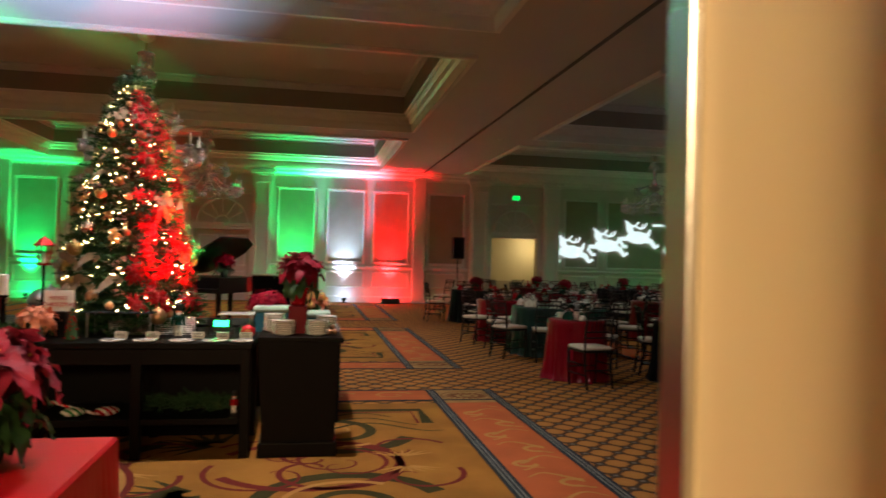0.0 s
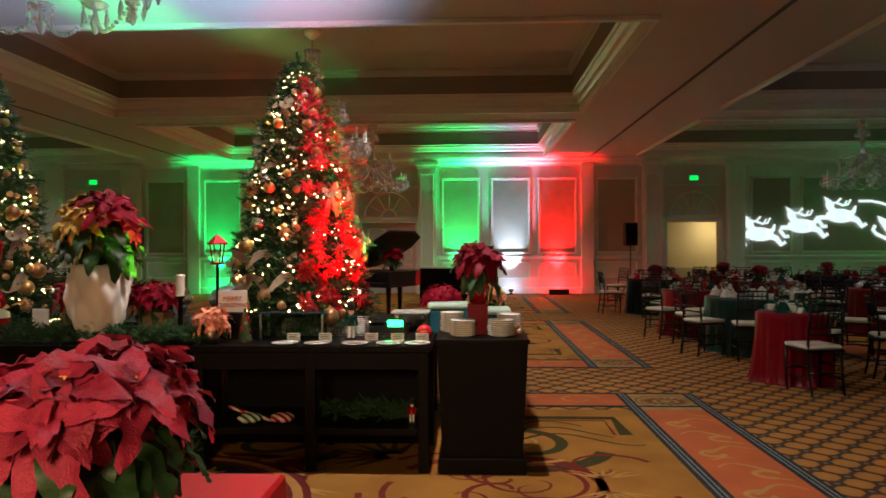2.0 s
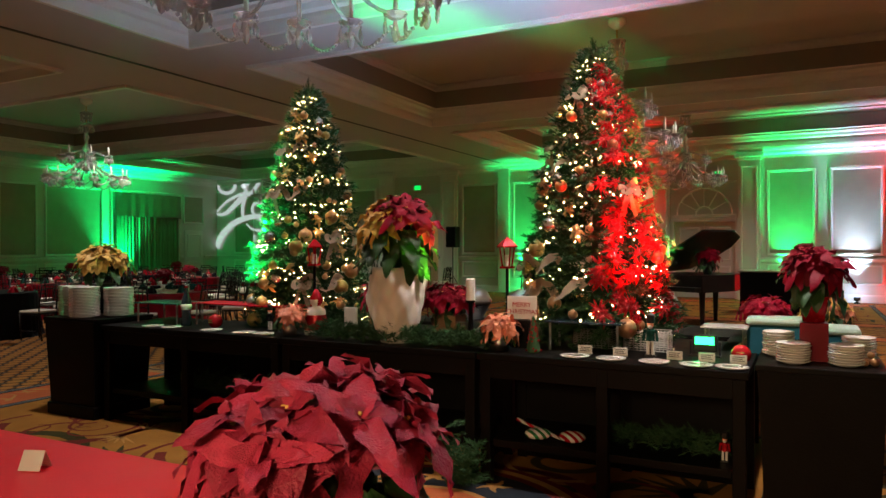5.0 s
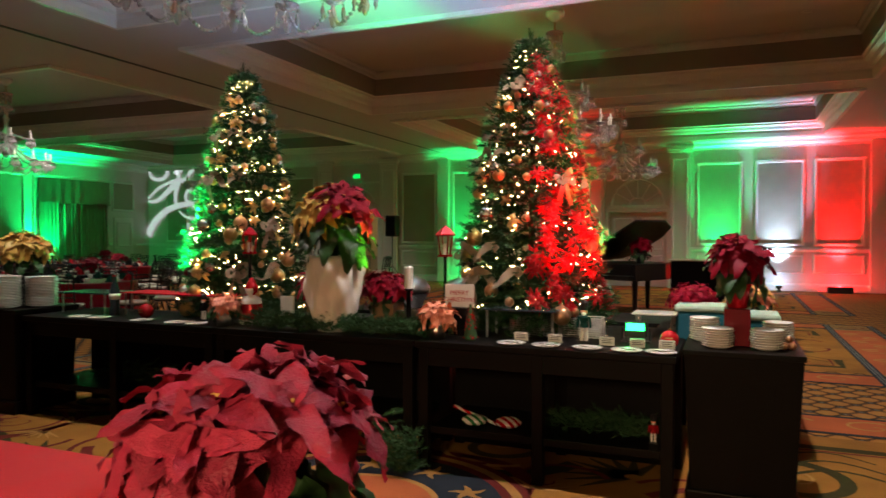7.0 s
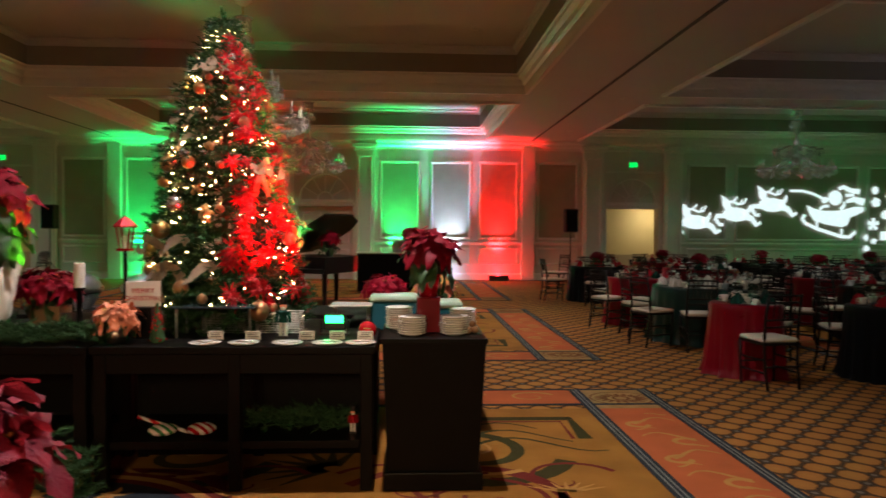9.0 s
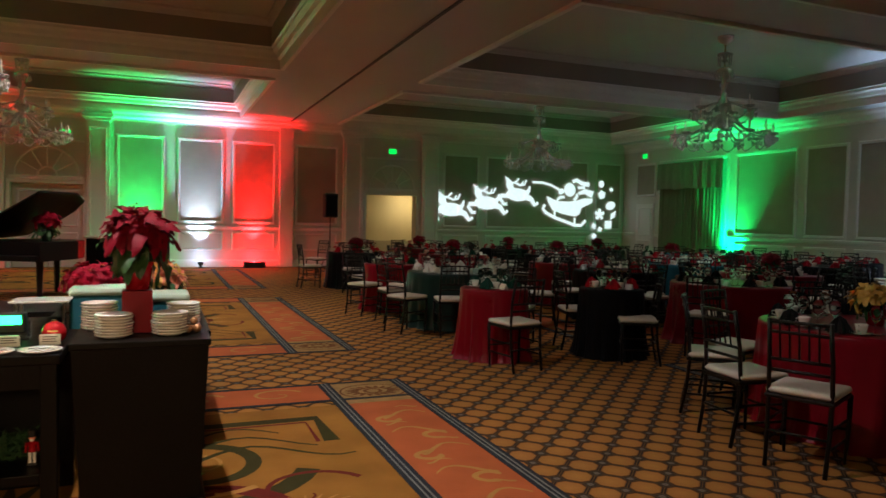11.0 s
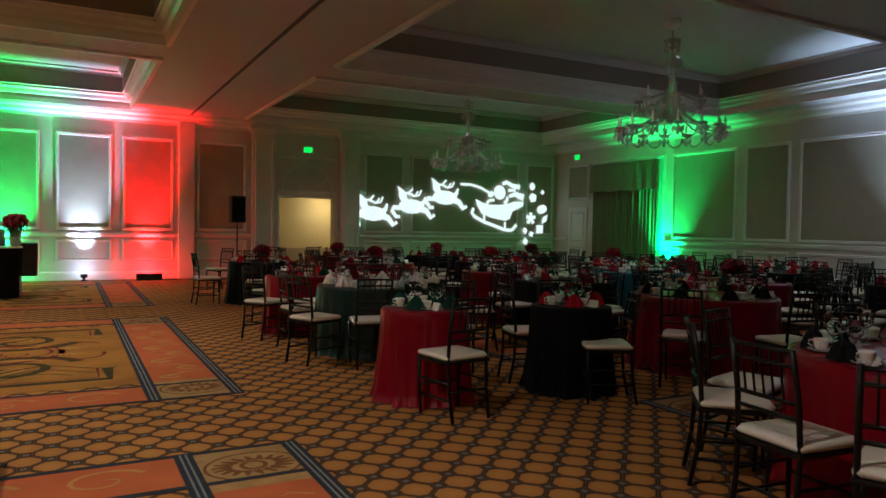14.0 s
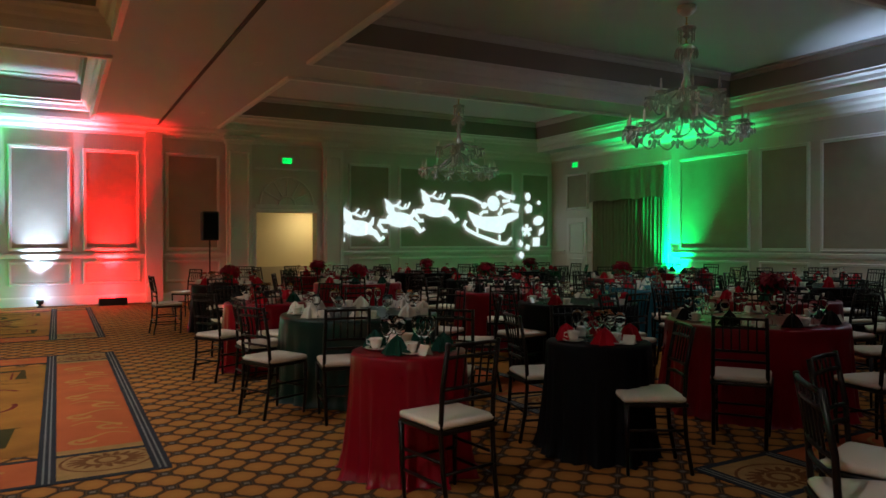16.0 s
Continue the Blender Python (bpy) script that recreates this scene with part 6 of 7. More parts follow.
def small_plate(x, y):
    ob = root("tasting_plate", "white plate with a spoon on the buffet edge", "plate", "plates along the buffet", at=(x, y, BZ + 0.002))
    bm = bmesh.new()
    lathe(bm, [(0, 0), (0.06, 0), (0.088, 0.01), (0.09, 0.013), (0.06, 0.006), (0, 0.005)], 24)
    part("plate", bm, CHINA, ob, smooth=True)
    bm = bmesh.new()
    tube(bm, [(-0.05, 0.01, 0.014), (0.01, 0.0, 0.012), (0.03, -0.005, 0.016)], 0.004, 6)
    ball(bm, (0.045, -0.008, 0.016), 0.014, 8, 5, 0.4)
    part("spoon", bm, METAL, ob, "polished spoon", smooth=True)


def place_sign(x, y, w=0.09, h=0.055):
    ob = root("menu_card", "small clear menu card holder", "card holder", "card holders along the buffet", at=(x, y, BZ + 0.002))
    bm = bmesh.new()
    box(bm, -w / 2, w / 2, -0.003, 0.003, 0.004, h, 0.001)
    part("card", bm, CHINA, ob)
    bm = bmesh.new()
    box(bm, -w / 2 - 0.004, w / 2 + 0.004, -0.02, 0.02, 0, 0.004)
    part("base", bm, CLEAR, ob)
    bm = bmesh.new()
    for k in range(3):
        box(bm, -w * 0.36, w * (0.36 - 0.1 * (k % 2)), -0.0042, -0.0034, h * (0.75 - 0.2 * k), h * (0.82 - 0.2 * k))
    tagged(part("writing", bm, BLACKPLASTIC, ob), kind="stuff")


for x in (-0.04, 0.18, 0.43, 0.66, 0.85, -3.72, -3.5, -3.05, -2.7, -2.5):
    small_plate(x, 7.09)
for x in (-0.02, 0.2, 0.52, 0.7, 0.87):
    place_sign(x, 7.24)


def red_bauble(x, y, r):
    ob = root("large_red_bauble", "large glossy red ball ornament", "ornament", at=(x, y, BZ + r + 0.001))
    bm = bmesh.new()
    ball(bm, (0, 0, 0), r, 24, 14)
    part("globe", bm, REDBALL, ob, smooth=True)
    bm = bmesh.new()
    lathe(bm, [(0, r * 0.98), (r * 0.2, r * 0.97), (r * 0.2, r * 1.15), (0, r * 1.16)], 12)
    part("cap", bm, BRASS, ob)
    bm = bmesh.new()
    for k in range(2):
        box(bm, -r * 0.4, r * 0.4, -r * 1.005, -r * 0.98, 0.01 - 0.02 * k, 0.017 - 0.02 * k)
    part("writing", bm, BRASS, ob)


red_bauble(0.88, 7.3, 0.055)
red_bauble(-3.165, 7.25, 0.06)


def nutcracker(x, y, z, h, label, coat):
    ob = tagged(new("nutcracker_figure"), label, "figurine", "nutcrackers")
    ob.matrix_basis = pose(x, y, z)
    s = h / 0.36
    def piece(nm, material, fn):
        bm = bmesh.new()
        fn(bm)
        bmesh.ops.scale(bm, vec=(s, s, s), verts=bm.verts)
        part(nm, bm, material, ob, smooth=False)
    piece("base", BLACKPLASTIC, lambda bm: box(bm, -0.045, 0.045, -0.03, 0.03, 0, 0.02, 0.003))
    piece("torso", coat, lambda bm: lathe(bm, [(0, 0.13), (0.036, 0.13), (0.03, 0.17), (0.04, 0.215), (0.02, 0.235), (0, 0.24)], 14))
    for q in (-1, 1):
        piece("arm", coat, lambda bm: tube(bm, [(q * 0.045, 0, 0.22), (q * 0.055, -0.005, 0.13)], 0.011, 8))
        piece("leg", CHINA, lambda bm: tube(bm, [(q * 0.02, 0, 0.02), (q * 0.02, 0, 0.14)], 0.014, 10))
    piece("head", BRACT_PEACH, lambda bm: ball(bm, (0, 0, 0.262), 0.028, 12, 8))
    piece("beard", CHINA, lambda bm: ball(bm, (0, -0.014, 0.247), 0.02, 10, 6))
    piece("hat", BLACKPLASTIC, lambda bm: lathe(bm, [(0, 0.275), (0.031, 0.275), (0.036, 0.34), (0.02, 0.355), (0, 0.36)], 14))


nutcracker(0.365, 7.32, BZ + 0.001, 0.27, "painted wooden nutcracker figure on the buffet", NAPKIN_G)
nutcracker(0.80, 7.2, 0.2885, 0.175, "small painted nutcracker figure on the shelf", REDBALL)
nutcracker(-2.62, 7.3, BZ + 0.001, 0.22, "painted nutcracker figure among trays", CLOTH_BLACK)


def lantern(x, y, z, h):
    ob = root("lantern", "red metal lantern on a tall post", "lantern", "lanterns", at=(x, y, z))
    bm = bmesh.new()
    tube(bm, [(0, 0, 0), (0, 0, h - 0.2)], 0.012, 8)
    lathe(bm, [(0, 0), (0.06, 0), (0.05, 0.015), (0, 0.03)], 16)
    part("post", bm, BLACKWOOD, ob)
    bm = bmesh.new()
    for k in range(4):
        a = math.pi / 4 + k * math.pi / 2
        tube(bm, [(0.035 * math.cos(a), 0.035 * math.sin(a), h - 0.2), (0.055 * math.cos(a), 0.055 * math.sin(a), h - 0.06)], 0.006, 6)
    box(bm, -0.04, 0.04, -0.04, 0.04, h - 0.21, h - 0.195)
    part("cage", bm, REDBALL, ob)
    bm = bmesh.new()
    lathe(bm, [(0.075, h - 0.065), (0.078, h - 0.055), (0.03, h - 0.01), (0.012, h), (0, h + 0.012)], 4)
    part("roof", bm, REDBALL, ob, "red peaked roof")
    bm = bmesh.new()
    lathe(bm, [(0, h - 0.195), (0.018, h - 0.195), (0.018, h - 0.12), (0, h - 0.115)], 12)
    part("candle", bm, CHINA, ob)
    return ob


lantern(-0.63, 7.45, BZ + 0.001, 0.735)
lantern(-2.33, 7.5, BZ + 0.001, 0.735)


def sign(x, y, z, w, h, words, turn=0):
    ob = root("table_sign", "white wooden sign with dark red lettering", "sign", at=(x, y, z), turn=turn)
    bm = bmesh.new()
    box(bm, -w / 2, w / 2, 0, 0.014, 0.0, h, 0.003)
    part("board", bm, CHINA, ob)
    for k, t in enumerate(words):
        text_mesh("lettering", t, 0.042, NAPKIN_R, pose(0, -0.002, h * (0.62 - 0.3 * k), 90, 0, 0), ob, 0.001)


bm = bmesh.new()
box(bm, -0.55, -0.42, 7.3, 7.42, BZ + 0.001, BZ + 0.188, 0.004)
thing(part("sign_riser", bm, BLACKWOOD), "small dark block under a sign", "riser", "")
sign(-0.485, 7.35, BZ + 0.19, 0.2, 0.155, ("MERRY", "CHRISTMAS"), 8)
sign(-1.98, 7.5, BZ + 0.001, 0.13, 0.2, (), -6)


def figurine(x, y, z):
    bm = bmesh.new()
    lathe(bm, [(0, 0), (0.07, 0), (0.075, 0.03), (0.06, 0.12), (0.055, 0.15), (0.02, 0.17), (0.035, 0.185), (0.04, 0.21), (0.03, 0.235), (0.012, 0.27), (0, 0.275)], 18)
    ob = part("figurine", bm, REDBALL, None, smooth=True)
    thing(ob, "red and white winter figurine on the garland", "figurine", "", pose(x, y, z) @ Matrix.Scale(1.28, 4))
    me = ob.data
    me.materials.append(CHINA)
    for p_ in me.polygons:
        zz = p_.center.z
        if 0.12 < zz < 0.17 or zz < 0.02 or 0.205 < zz < 0.218 or (p_.center.y < -0.02 and 0.1 < zz < 0.2):
            p_.material_index = 1


figurine(-2.16, 7.3, BZ + 0.002)


def candle(x, y, z, h, material, label):
    ob = root("pillar_candle", label, "candle", "pillar candles", at=(x, y, z))
    bm = bmesh.new()
    lathe(bm, [(0, 0), (0.035, 0), (0.02, 0.02), (0.015, h * 0.62), (0.04, h * 0.66), (0, h * 0.67)], 16)
    part("holder", bm, BLACKWOOD, ob, smooth=True)
    bm = bmesh.new()
    lathe(bm, [(0, h * 0.671), (0.032, h * 0.671), (0.032, h * 0.98), (0.025, h), (0, h * 0.985)], 16)
    part("wax", bm, material, ob)


candle(-0.84, 7.3, BZ + 0.001, 0.46, CHINA, "ivory candle on a dark turned holder")


def mini_tree(x, y, z, h):
    ob = root("bead_tree", "small cone tree of red and green beads", "ornament", at=(x, y, z))
    bm = bmesh.new()
    lathe(bm, [(0, 0), (0.035, 0), (0.035, 0.01), (0.045, 0.012), (0.008, h - 0.01), (0, h)], 14)
    part("cone", bm, NEEDLE, ob)
    bm = bmesh.new()
    rnd = random.Random(3)
    for k in range(80):
        f = rnd.random()
        a = rnd.uniform(0, 6.28)
        q = 0.045 * (1 - f) + 0.004
        bmesh.ops.create_icosphere(bm, subdivisions=1, radius=0.007, matrix=Matrix.Translation((q * math.cos(a), q * math.sin(a), 0.012 + f * (h - 0.02))))
    tagged(part("bead", bm, REDBALL, ob, "glossy red beads"), kind="stuff")


def soda_bottle(x, y, z, h):
    ob = root("soda_bottle", "dark glass soda bottle with a red cap and pale label", "bottle", at=(x, y, z))
    k = h / 0.28
    bm = bmesh.new()
    lathe(bm, [(0, 0), (0.034 * k, 0), (0.037 * k, 0.01), (0.036 * k, 0.06), (0.031 * k, 0.1), (0.036 * k, 0.15 * k), (0.032 * k, 0.18 * k), (0.015 * k, 0.235 * k), (0.013 * k, h - 0.012), (0, h - 0.012)], 20)
    part("glass_body", bm, TARTAN, ob, smooth=True)
    bm = bmesh.new()
    lathe(bm, [(0.0365 * k, 0.152 * k), (0.0385 * k, 0.153 * k), (0.0375 * k, 0.128 * k), (0.034 * k, 0.112 * k)], 20)
    part("label", bm, CHINA, ob, "pale paper label", smooth=True)
    bm = bmesh.new()
    lathe(bm, [(0, h), (0.014 * k, h), (0.0155 * k, h - 0.012), (0.014 * k, h - 0.014), (0, h - 0.014)], 14)
    part("cap", bm, REDBALL, ob, "red cap")


soda_bottle(-3.556, 7.3, BZ + 0.001, 0.34)
mini_tree(-0.333, 7.16, BZ + 0.001, 0.235)


def candy_ornament():
    STRIPE = bpy.data.materials.new("red_white_stripe")
    STRIPE.use_nodes = True
    nt = STRIPE.node_tree
    w = nt.nodes.new("ShaderNodeTexWave")
    w.inputs["Scale"].default_value = 9
    w.bands_direction = "DIAGONAL"
    tc = nt.nodes.new("ShaderNodeTexCoord")
    cr = nt.nodes.new("ShaderNodeValToRGB")
    cr.color_ramp.interpolation = "CONSTANT"
    cr.color_ramp.elements[0].color, cr.color_ramp.elements[1].color = (0.45, 0.01, 0.02, 1), (0.8, 0.78, 0.75, 1)
    cr.color_ramp.elements[1].position = 0.5
    nt.links.new(tc.outputs["Object"], w.inputs["Vector"])
    nt.links.new(w.outputs["Fac"], cr.inputs[0])
    nt.links.new(cr.outputs[0], nt.nodes["Principled BSDF"].inputs["Base Color"])
    nt.nodes["Principled BSDF"].inputs["Roughness"].default_value = 0.25
    GREENSTRIPE = STRIPE.copy()
    GREENSTRIPE.name = "green_white_stripe"
    for nd in GREENSTRIPE.node_tree.nodes:
        if nd.type == "VALTORGB":
            nd.color_ramp.elements[0].color = (0.03, 0.2, 0.06, 1)
    ob = root("candy_decoration", "striped candy stick and two striped swirl sweets on the shelf", "decoration", at=(-0.22, 7.2, 0.2885))
    bm = bmesh.new()
    tube(bm, [(-0.25, 0.02, 0.1), (-0.1, 0.01, 0.055), (0.06, 0, 0.012)], 0.011, 10)
    part("stick", bm, STRIPE, ob, smooth=True)
    for dx, dy, stripe in ((-0.09, -0.02, GREENSTRIPE), (0.13, 0.0, STRIPE)):
        bm = bmesh.new()
        ball(bm, (dx, dy, 0.034), 0.085, 18, 8, 0.4)
        part("swirl", bm, stripe, ob, smooth=True)


candy_ornament()


def glass_tray(x, y, w, d, z0, h, material, label):
    ob = root("raised_tray", label, "tray", "raised serving trays", at=(x, y, z0))
    bm = bmesh.new()
    box(bm, -w / 2, w / 2, -d / 2, d / 2, h, h + 0.012, 0.003)
    part("tray", bm, material, ob)
    for sx in (-1, 1):
        for sy in (-1, 1):
            bm = bmesh.new()
            tube(bm, [(sx * (w / 2 - 0.03), sy * (d / 2 - 0.03), 0), (sx * (w / 2 - 0.03), sy * (d / 2 - 0.03), h)], 0.008, 6)
            part("leg", bm, METAL, ob)


glass_tray(-0.06, 7.43, 0.5, 0.26, BZ + 0.001, 0.18, TARTAN, "dark slate tray on steel legs")
glass_tray(-3.92, 7.45, 0.55, 0.35, BZ + 0.001, 0.17, TARTAN, "dark glass tray on steel legs")
glass_tray(-3.02, 7.52, 1.1, 0.3, BZ + 0.001, 0.18, NAPKIN_R, "red covered tray on steel legs")
glass_tray(0.72, 8.1, 0.3, 0.25, 0.761, 0.2, CHINA, "white serving tray on steel legs")


def basket(x, y, z, w, h):
    ob = root("wire_basket", "dark woven wire basket", "basket", "baskets on the buffet", at=(x, y, z))
    bm = bmesh.new()
    for k in range(9):
        zz = 0.004 + h * k / 8
        tube(bm, [(-w, -w * 0.7, zz), (w, -w * 0.7, zz), (w, w * 0.7, zz), (-w, w * 0.7, zz), (-w, -w * 0.7, zz)], 0.003, 4)
    for k in range(12):
        t = -w + 2 * w * k / 11
        tube(bm, [(t, -w * 0.7, 0), (t, -w * 0.7, h)], 0.0025, 4)
        tube(bm, [(t, w * 0.7, 0), (t, w * 0.7, h)], 0.0025, 4)
    tagged(part("weave", bm, METAL, ob), kind="stuff")


for x in (-0.98, -0.6, -0.05, 0.3):
    basket(x, 7.62, BZ + 0.001, 0.13, 0.12)


def stage_lamp(x, y, z, target, glow, label):
    ob = root("stage_lamp", label, "stage lamp", "lamps on the buffet")
    ob.matrix_basis = Matrix.Translation((x, y, z))
    bm = bmesh.new()
    box(bm, -0.07, 0.07, -0.03, 0.05, 0.03, 0.13, 0.008)
    part("housing", bm, BLACKPLASTIC, ob)
    bm = bmesh.new()
    tube(bm, [(-0.085, 0, 0), (-0.085, 0, 0.09)], 0.006, 6)
    tube(bm, [(0.085, 0, 0), (0.085, 0, 0.09)], 0.006, 6)
    box(bm, -0.09, 0.09, -0.04, 0.04, 0, 0.008)
    part("yoke", bm, BLACKPLASTIC, ob)
    bm = bmesh.new()
    box(bm, -0.055, 0.055, -0.036, -0.031, 0.075, 0.12, 0.002)
    part("lens", bm, glow, ob, "glowing lens")


GLOWG = mat("green_lens", (0.01, 0.2, 0.05), 0.3, bump=0.0, emit=(0.01, 1.0, 0.14), strength=3.5)
stage_lamp(0.66, 7.5, BZ + 0.001, None, GLOWG, "black lamp with a glowing green lens on the buffet")

# serving tables, boxes and dishes behind the island
for x, y, w, d in ((1.15, 8.75, 1.0, 1.4), (0.4, 9.6, 1.6, 0.8), (-1.6, 9.6, 1.8, 0.8)):
    ob = root("serving_table", "dark serving table behind the buffet", "table", "serving tables", at=(x, y, 0))
    bm = bmesh.new()
    box(bm, -w / 2, w / 2, -d / 2, d / 2, 0.72, 0.76, 0.005)
    part("tabletop", bm, BLACKWOOD, ob)
    for sx in (-1, 1):
        for sy in (-1, 1):
            bm = bmesh.new()
            box(bm, sx * (w / 2 - 0.06) - 0.03, sx * (w / 2 - 0.06) + 0.03, sy * (d / 2 - 0.06) - 0.03, sy * (d / 2 - 0.06) + 0.03, 0, 0.721, 0.004)
            part("leg", bm, BLACKWOOD, ob)
PALEGREEN = mat("pale_green_plastic", (0.45, 0.6, 0.5), 0.4, vary=0.08, bump=0.03)
for x, y, z, w, d, h in ((1.02, 8.35, 0.762, 0.34, 0.3, 0.26), (1.38, 8.3, 0.762, 0.28, 0.3, 0.22)):
    ob = root("insulated_box", "pale green lidded food carrier on the serving table", "box", "food carriers", at=(x, y, z))
    bm = bmesh.new()
    box(bm, -w / 2, w / 2, -d / 2, d / 2, 0, h - 0.05, 0.015)
    part("body", bm, CLOTH_TEAL, ob)
    bm = bmesh.new()
    box(bm, -w / 2 - 0.01, w / 2 + 0.01, -d / 2 - 0.01, d / 2 + 0.01, h - 0.049, h, 0.02)
    part("lid", bm, PALEGREEN, ob, "pale green lid")


def chafing(x, y):
    ob = root("chafing_dish", "steel domed chafing dish on the serving table", "chafing dish", "chafing dishes", at=(x, y, 0.762))
    bm = bmesh.new()
    lathe(bm, [(0, 0.16), (0.2, 0.16), (0.21, 0.2), (0.16, 0.29), (0.06, 0.33), (0.02, 0.335), (0.02, 0.36), (0, 0.365)], 24)
    part("dome", bm, METAL, ob, smooth=True)
    bm = bmesh.new()
    lathe(bm, [(0, 0), (0.15, 0), (0.15, 0.015), (0.12, 0.02), (0.19, 0.15), (0, 0.15)], 20)
    part("stand", bm, BLACKPLASTIC, ob, smooth=True)


for x in (0.0, -1.3, -1.9):
    chafing(x, 9.6)

# grand piano with a floral piece, beyond the island
ob = root("grand_piano", "black lacquered grand piano with raised lid", "piano", at=(-0.75, 17.6, 0), turn=-28)
outline = [(-0.75, -0.8), (0.75, -0.8), (0.75, 0.2), (0.55, 0.7), (0.2, 0.95), (-0.3, 1.0), (-0.68, 0.8), (-0.75, 0.3)]
bm = bmesh.new()
vs0, vs1 = [bm.verts.new((x, y, 0.66)) for x, y in outline], [bm.verts.new((x, y, 0.98)) for x, y in outline]
bm.faces.new(vs0), bm.faces.new(vs1)
for i in range(8):
    bm.faces.new((vs0[i], vs0[(i + 1) % 8], vs1[(i + 1) % 8], vs1[i]))
part("case", bm, CHAIRWOOD, ob)
bm = bmesh.new()
lid0, lid1 = [], []
for x, y in outline[2:] + outline[:1] + outline[1:2]:
    lid0.append(bm.verts.new((x, y, 1.0 + 0.8 * (x + 0.75) / 1.5)))
    lid1.append(bm.verts.new((x, y, 1.03 + 0.8 * (x + 0.75) / 1.5)))
bm.faces.new(lid0), bm.faces.new(lid1)
for i in range(8):
    bm.faces.new((lid0[i], lid0[(i + 1) % 8], lid1[(i + 1) % 8], lid1[i]))
part("lid", bm, CHAIRWOOD, ob)
bm = bmesh.new()
box(bm, -0.72, 0.72, -0.98, -0.8, 0.68, 0.76, 0.01)
part("keyboard", bm, CHAIRWOOD, ob)
for x, y in ((-0.6, -0.6), (0.6, -0.6), (0, 0.7)):
    bm = bmesh.new()
    tube(bm, [(x, y, 0), (x, y, 0.66)], 0.04, 8, 0.06)
    part("leg", bm, CHAIRWOOD, ob)
p = poinsettia("tall red and dark floral piece on the piano", (-0.45, 17.2, 0.985), 61, 0.16, 0.35, 0.1, 7, 0.16, ["red"], 30, 0.9, name="floral_piece")
pot(p, [(0, 0), (0.08, 0), (0.06, 0.1), (0.1, 0.2), (0, 0.2)], BLACKPLASTIC)

# name cards on the red table
put(CARD, -1.12, 4.4, 0.764, 20)

# ceiling fittings
def can(x, y, z):
    bm = bmesh.new()
    lathe(bm, [(0.0, 0.02), (0.055, 0.02), (0.06, -0.002), (0.085, -0.006), (0.09, 0.0)], 18)
    thing(part("ceiling_downlight", bm, CHINA, None, smooth=True), "small white recessed ceiling fitting", "ceiling fitting", "ceiling fittings", pose(x, y, z))


for x, y in ((1.6, 12.6), (2.3, 15.6), (1.0, 20.0), (2.6, 22.6), (8.2, 12.4), (14.4, 12.2), (14.6, 15.4), (8.2, 20.2), (14.2, 22.2), (-4.6, 13.0), (-10.2, 13.0)):
    can(x, y, 5.118)
for x, y in ((5.6, 17.6), (5.6, 22.4), (3.0, 17.6), (8.5, 17.6), (14.0, 17.6)):
    can(x, y, CEIL - 0.001)


def plate_switch(x, z):
    bm = bmesh.new()
    box(bm, x - 0.05, x + 0.05, NORTH - 0.008, NORTH - 0.002, z - 0.08, z + 0.08, 0.002)
    box(bm, x - 0.012, x + 0.012, NORTH - 0.014, NORTH - 0.008, z - 0.02, z + 0.02, 0.001)
    thing(part("wall_switch", bm, CHINA), "white wall switch plate beside the doorway", "switch", "wall switches")


plate_switch(9.05, 1.25)
plate_switch(-2.75, 1.9)
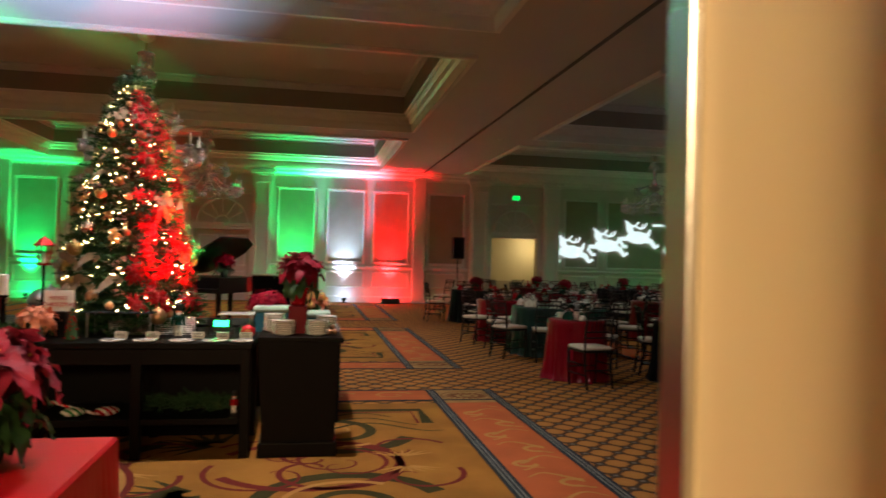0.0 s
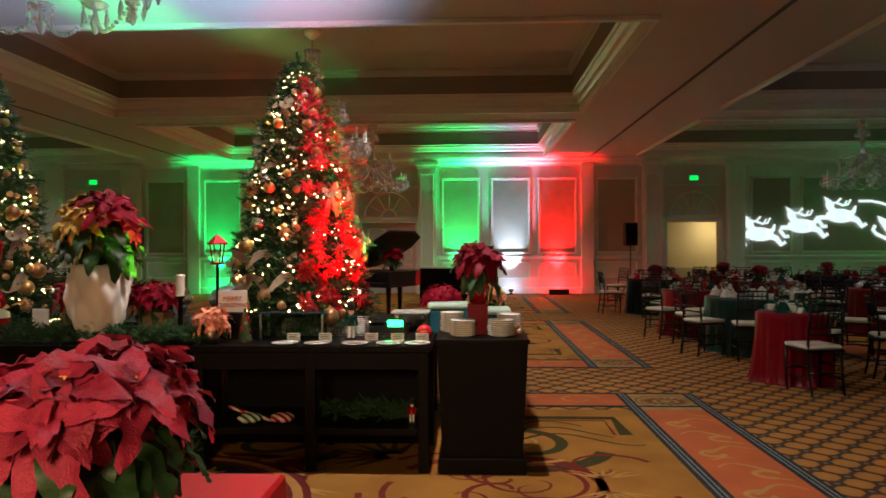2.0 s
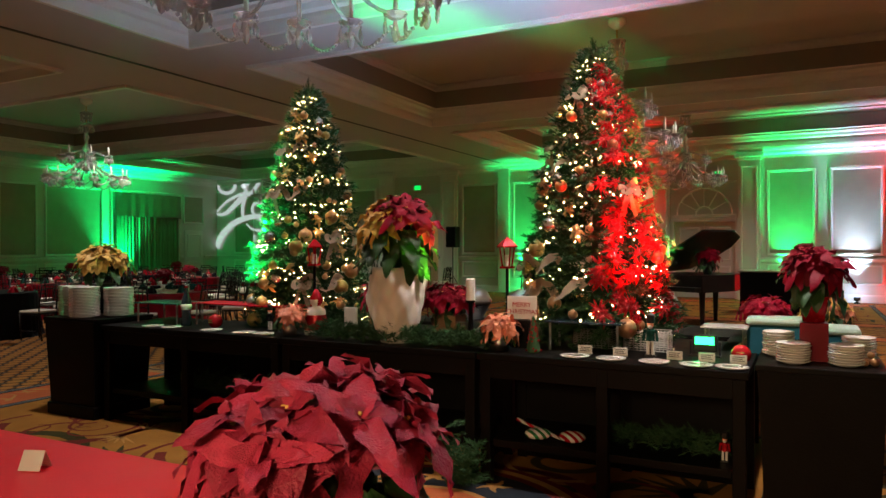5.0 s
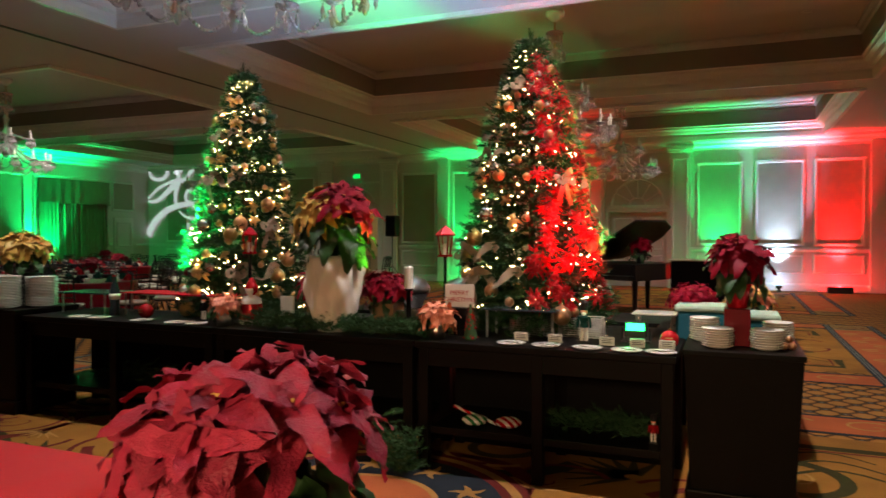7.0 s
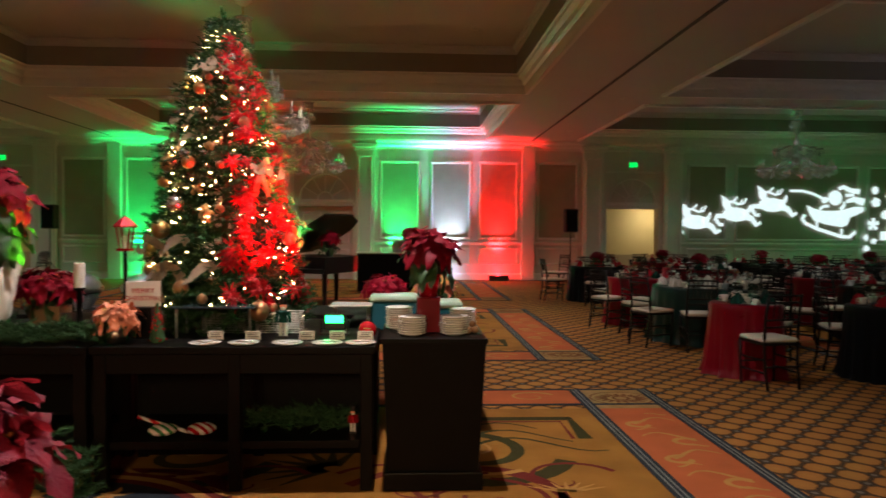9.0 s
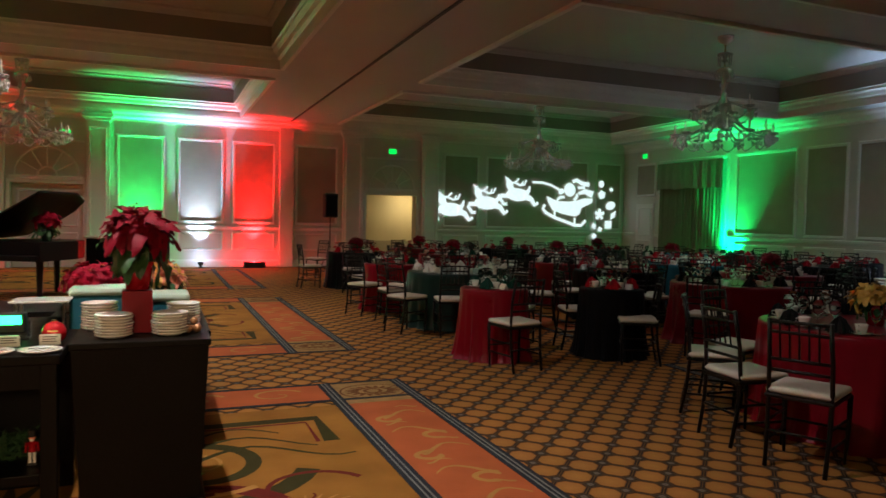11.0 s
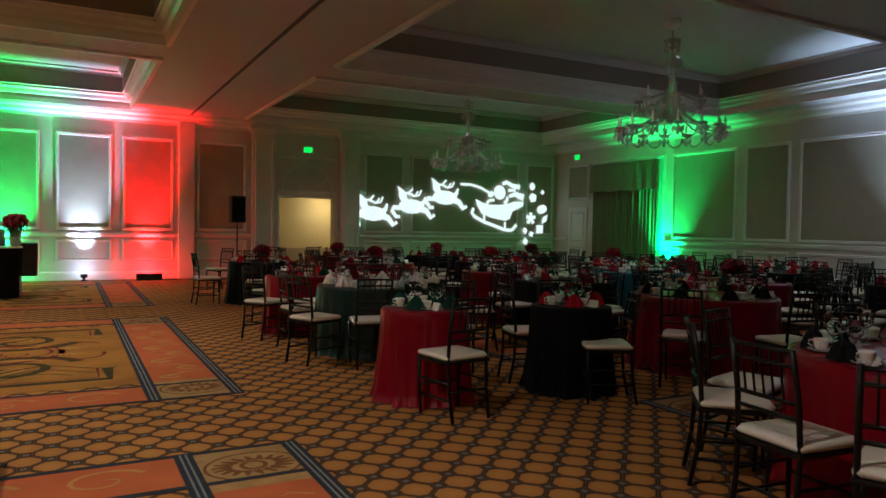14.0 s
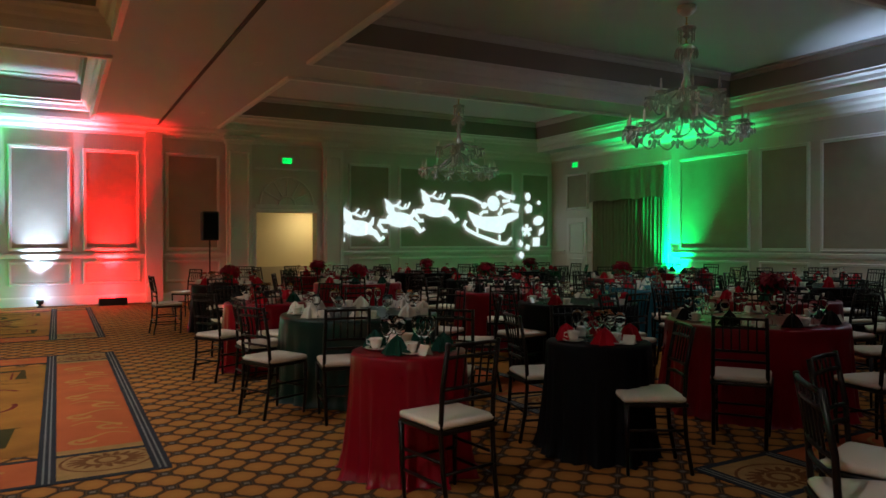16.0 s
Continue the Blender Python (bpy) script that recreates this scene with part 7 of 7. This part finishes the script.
# cable along the far wall
bm = bmesh.new()
tube(bm, [(2.4, NORTH - 0.42, 0.008), (3.2, NORTH - 0.3, 0.008), (4.4, NORTH - 0.38, 0.008), (5.2, NORTH - 0.25, 0.008), (6.0, NORTH - 0.6, 0.008)], 0.006, 6)
thing(part("power_cable", bm, BLACKPLASTIC), "black power cable along the wall", "cable", "")

# draped drinks station on the middle carpet, with plates and a poinsettia
SX, SY, SH = 0.58, 20.60, 0.97
ob = root("drinks_station", "black draped drinks station with a lower end shelf", "station", at=(SX, SY, 0))
bm = bmesh.new()
box(bm, -0.7, 0.7, -0.38, 0.38, 0.02, SH - 0.03, 0.02)
part("skirt", bm, CLOTH_BLACK, ob)
bm = bmesh.new()
box(bm, -0.74, 0.74, -0.42, 0.42, SH - 0.03, SH, 0.006)
part("counter", bm, METAL, ob, "steel edged counter top")
bm = bmesh.new()
box(bm, 0.7, 0.98, -0.1, 0.36, 0.4, SH + 0.06, 0.02)
part("end_shelf", bm, BLACKPLASTIC, ob)
bm = bmesh.new()
lathe(bm, [(0, 0), (0.13, 0), (0.15, 0.02), (0.15, 0.26), (0.12, 0.32), (0.03, 0.35), (0.03, 0.38), (0, 0.385)], 20)
thing(part("coffee_urn", bm, METAL, None, smooth=True), "polished steel coffee urn on the drinks station", "urn", "", pose(SX + 0.3, SY + 0.05, SH + 0.001))
plate_stack(SX + 0.62, SY - 0.1, SH + 0.001, 12, 0.1)
p = poinsettia("dark red poinsettia on the drinks station", (SX + 0.6, SY + 0.2, SH + 0.001), 91, 0.17, 0.26, 0.32, 8, 0.14, ["red"], 26, 0.9)
pot(p, [(0, 0), (0.08, 0), (0.11, 0.3), (0.1, 0.3), (0, 0.26)], METAL)

ob = root("bead_cluster", "cluster of small bronze ball ornaments beside the plates", "ornament", at=(1.53, 7.2, 0.887))
for dx, dy, dz, rr in ((0, 0, 0.022, 0.022), (-0.035, 0.02, 0.02, 0.02), (0.0, 0.045, 0.021, 0.021), (-0.015, 0.02, 0.055, 0.02), (-0.045, -0.02, 0.018, 0.018)):
    bm = bmesh.new()
    ball(bm, (dx, dy, dz), rr, 14, 9)
    part("ball", bm, COPPERBALL, ob, smooth=True)
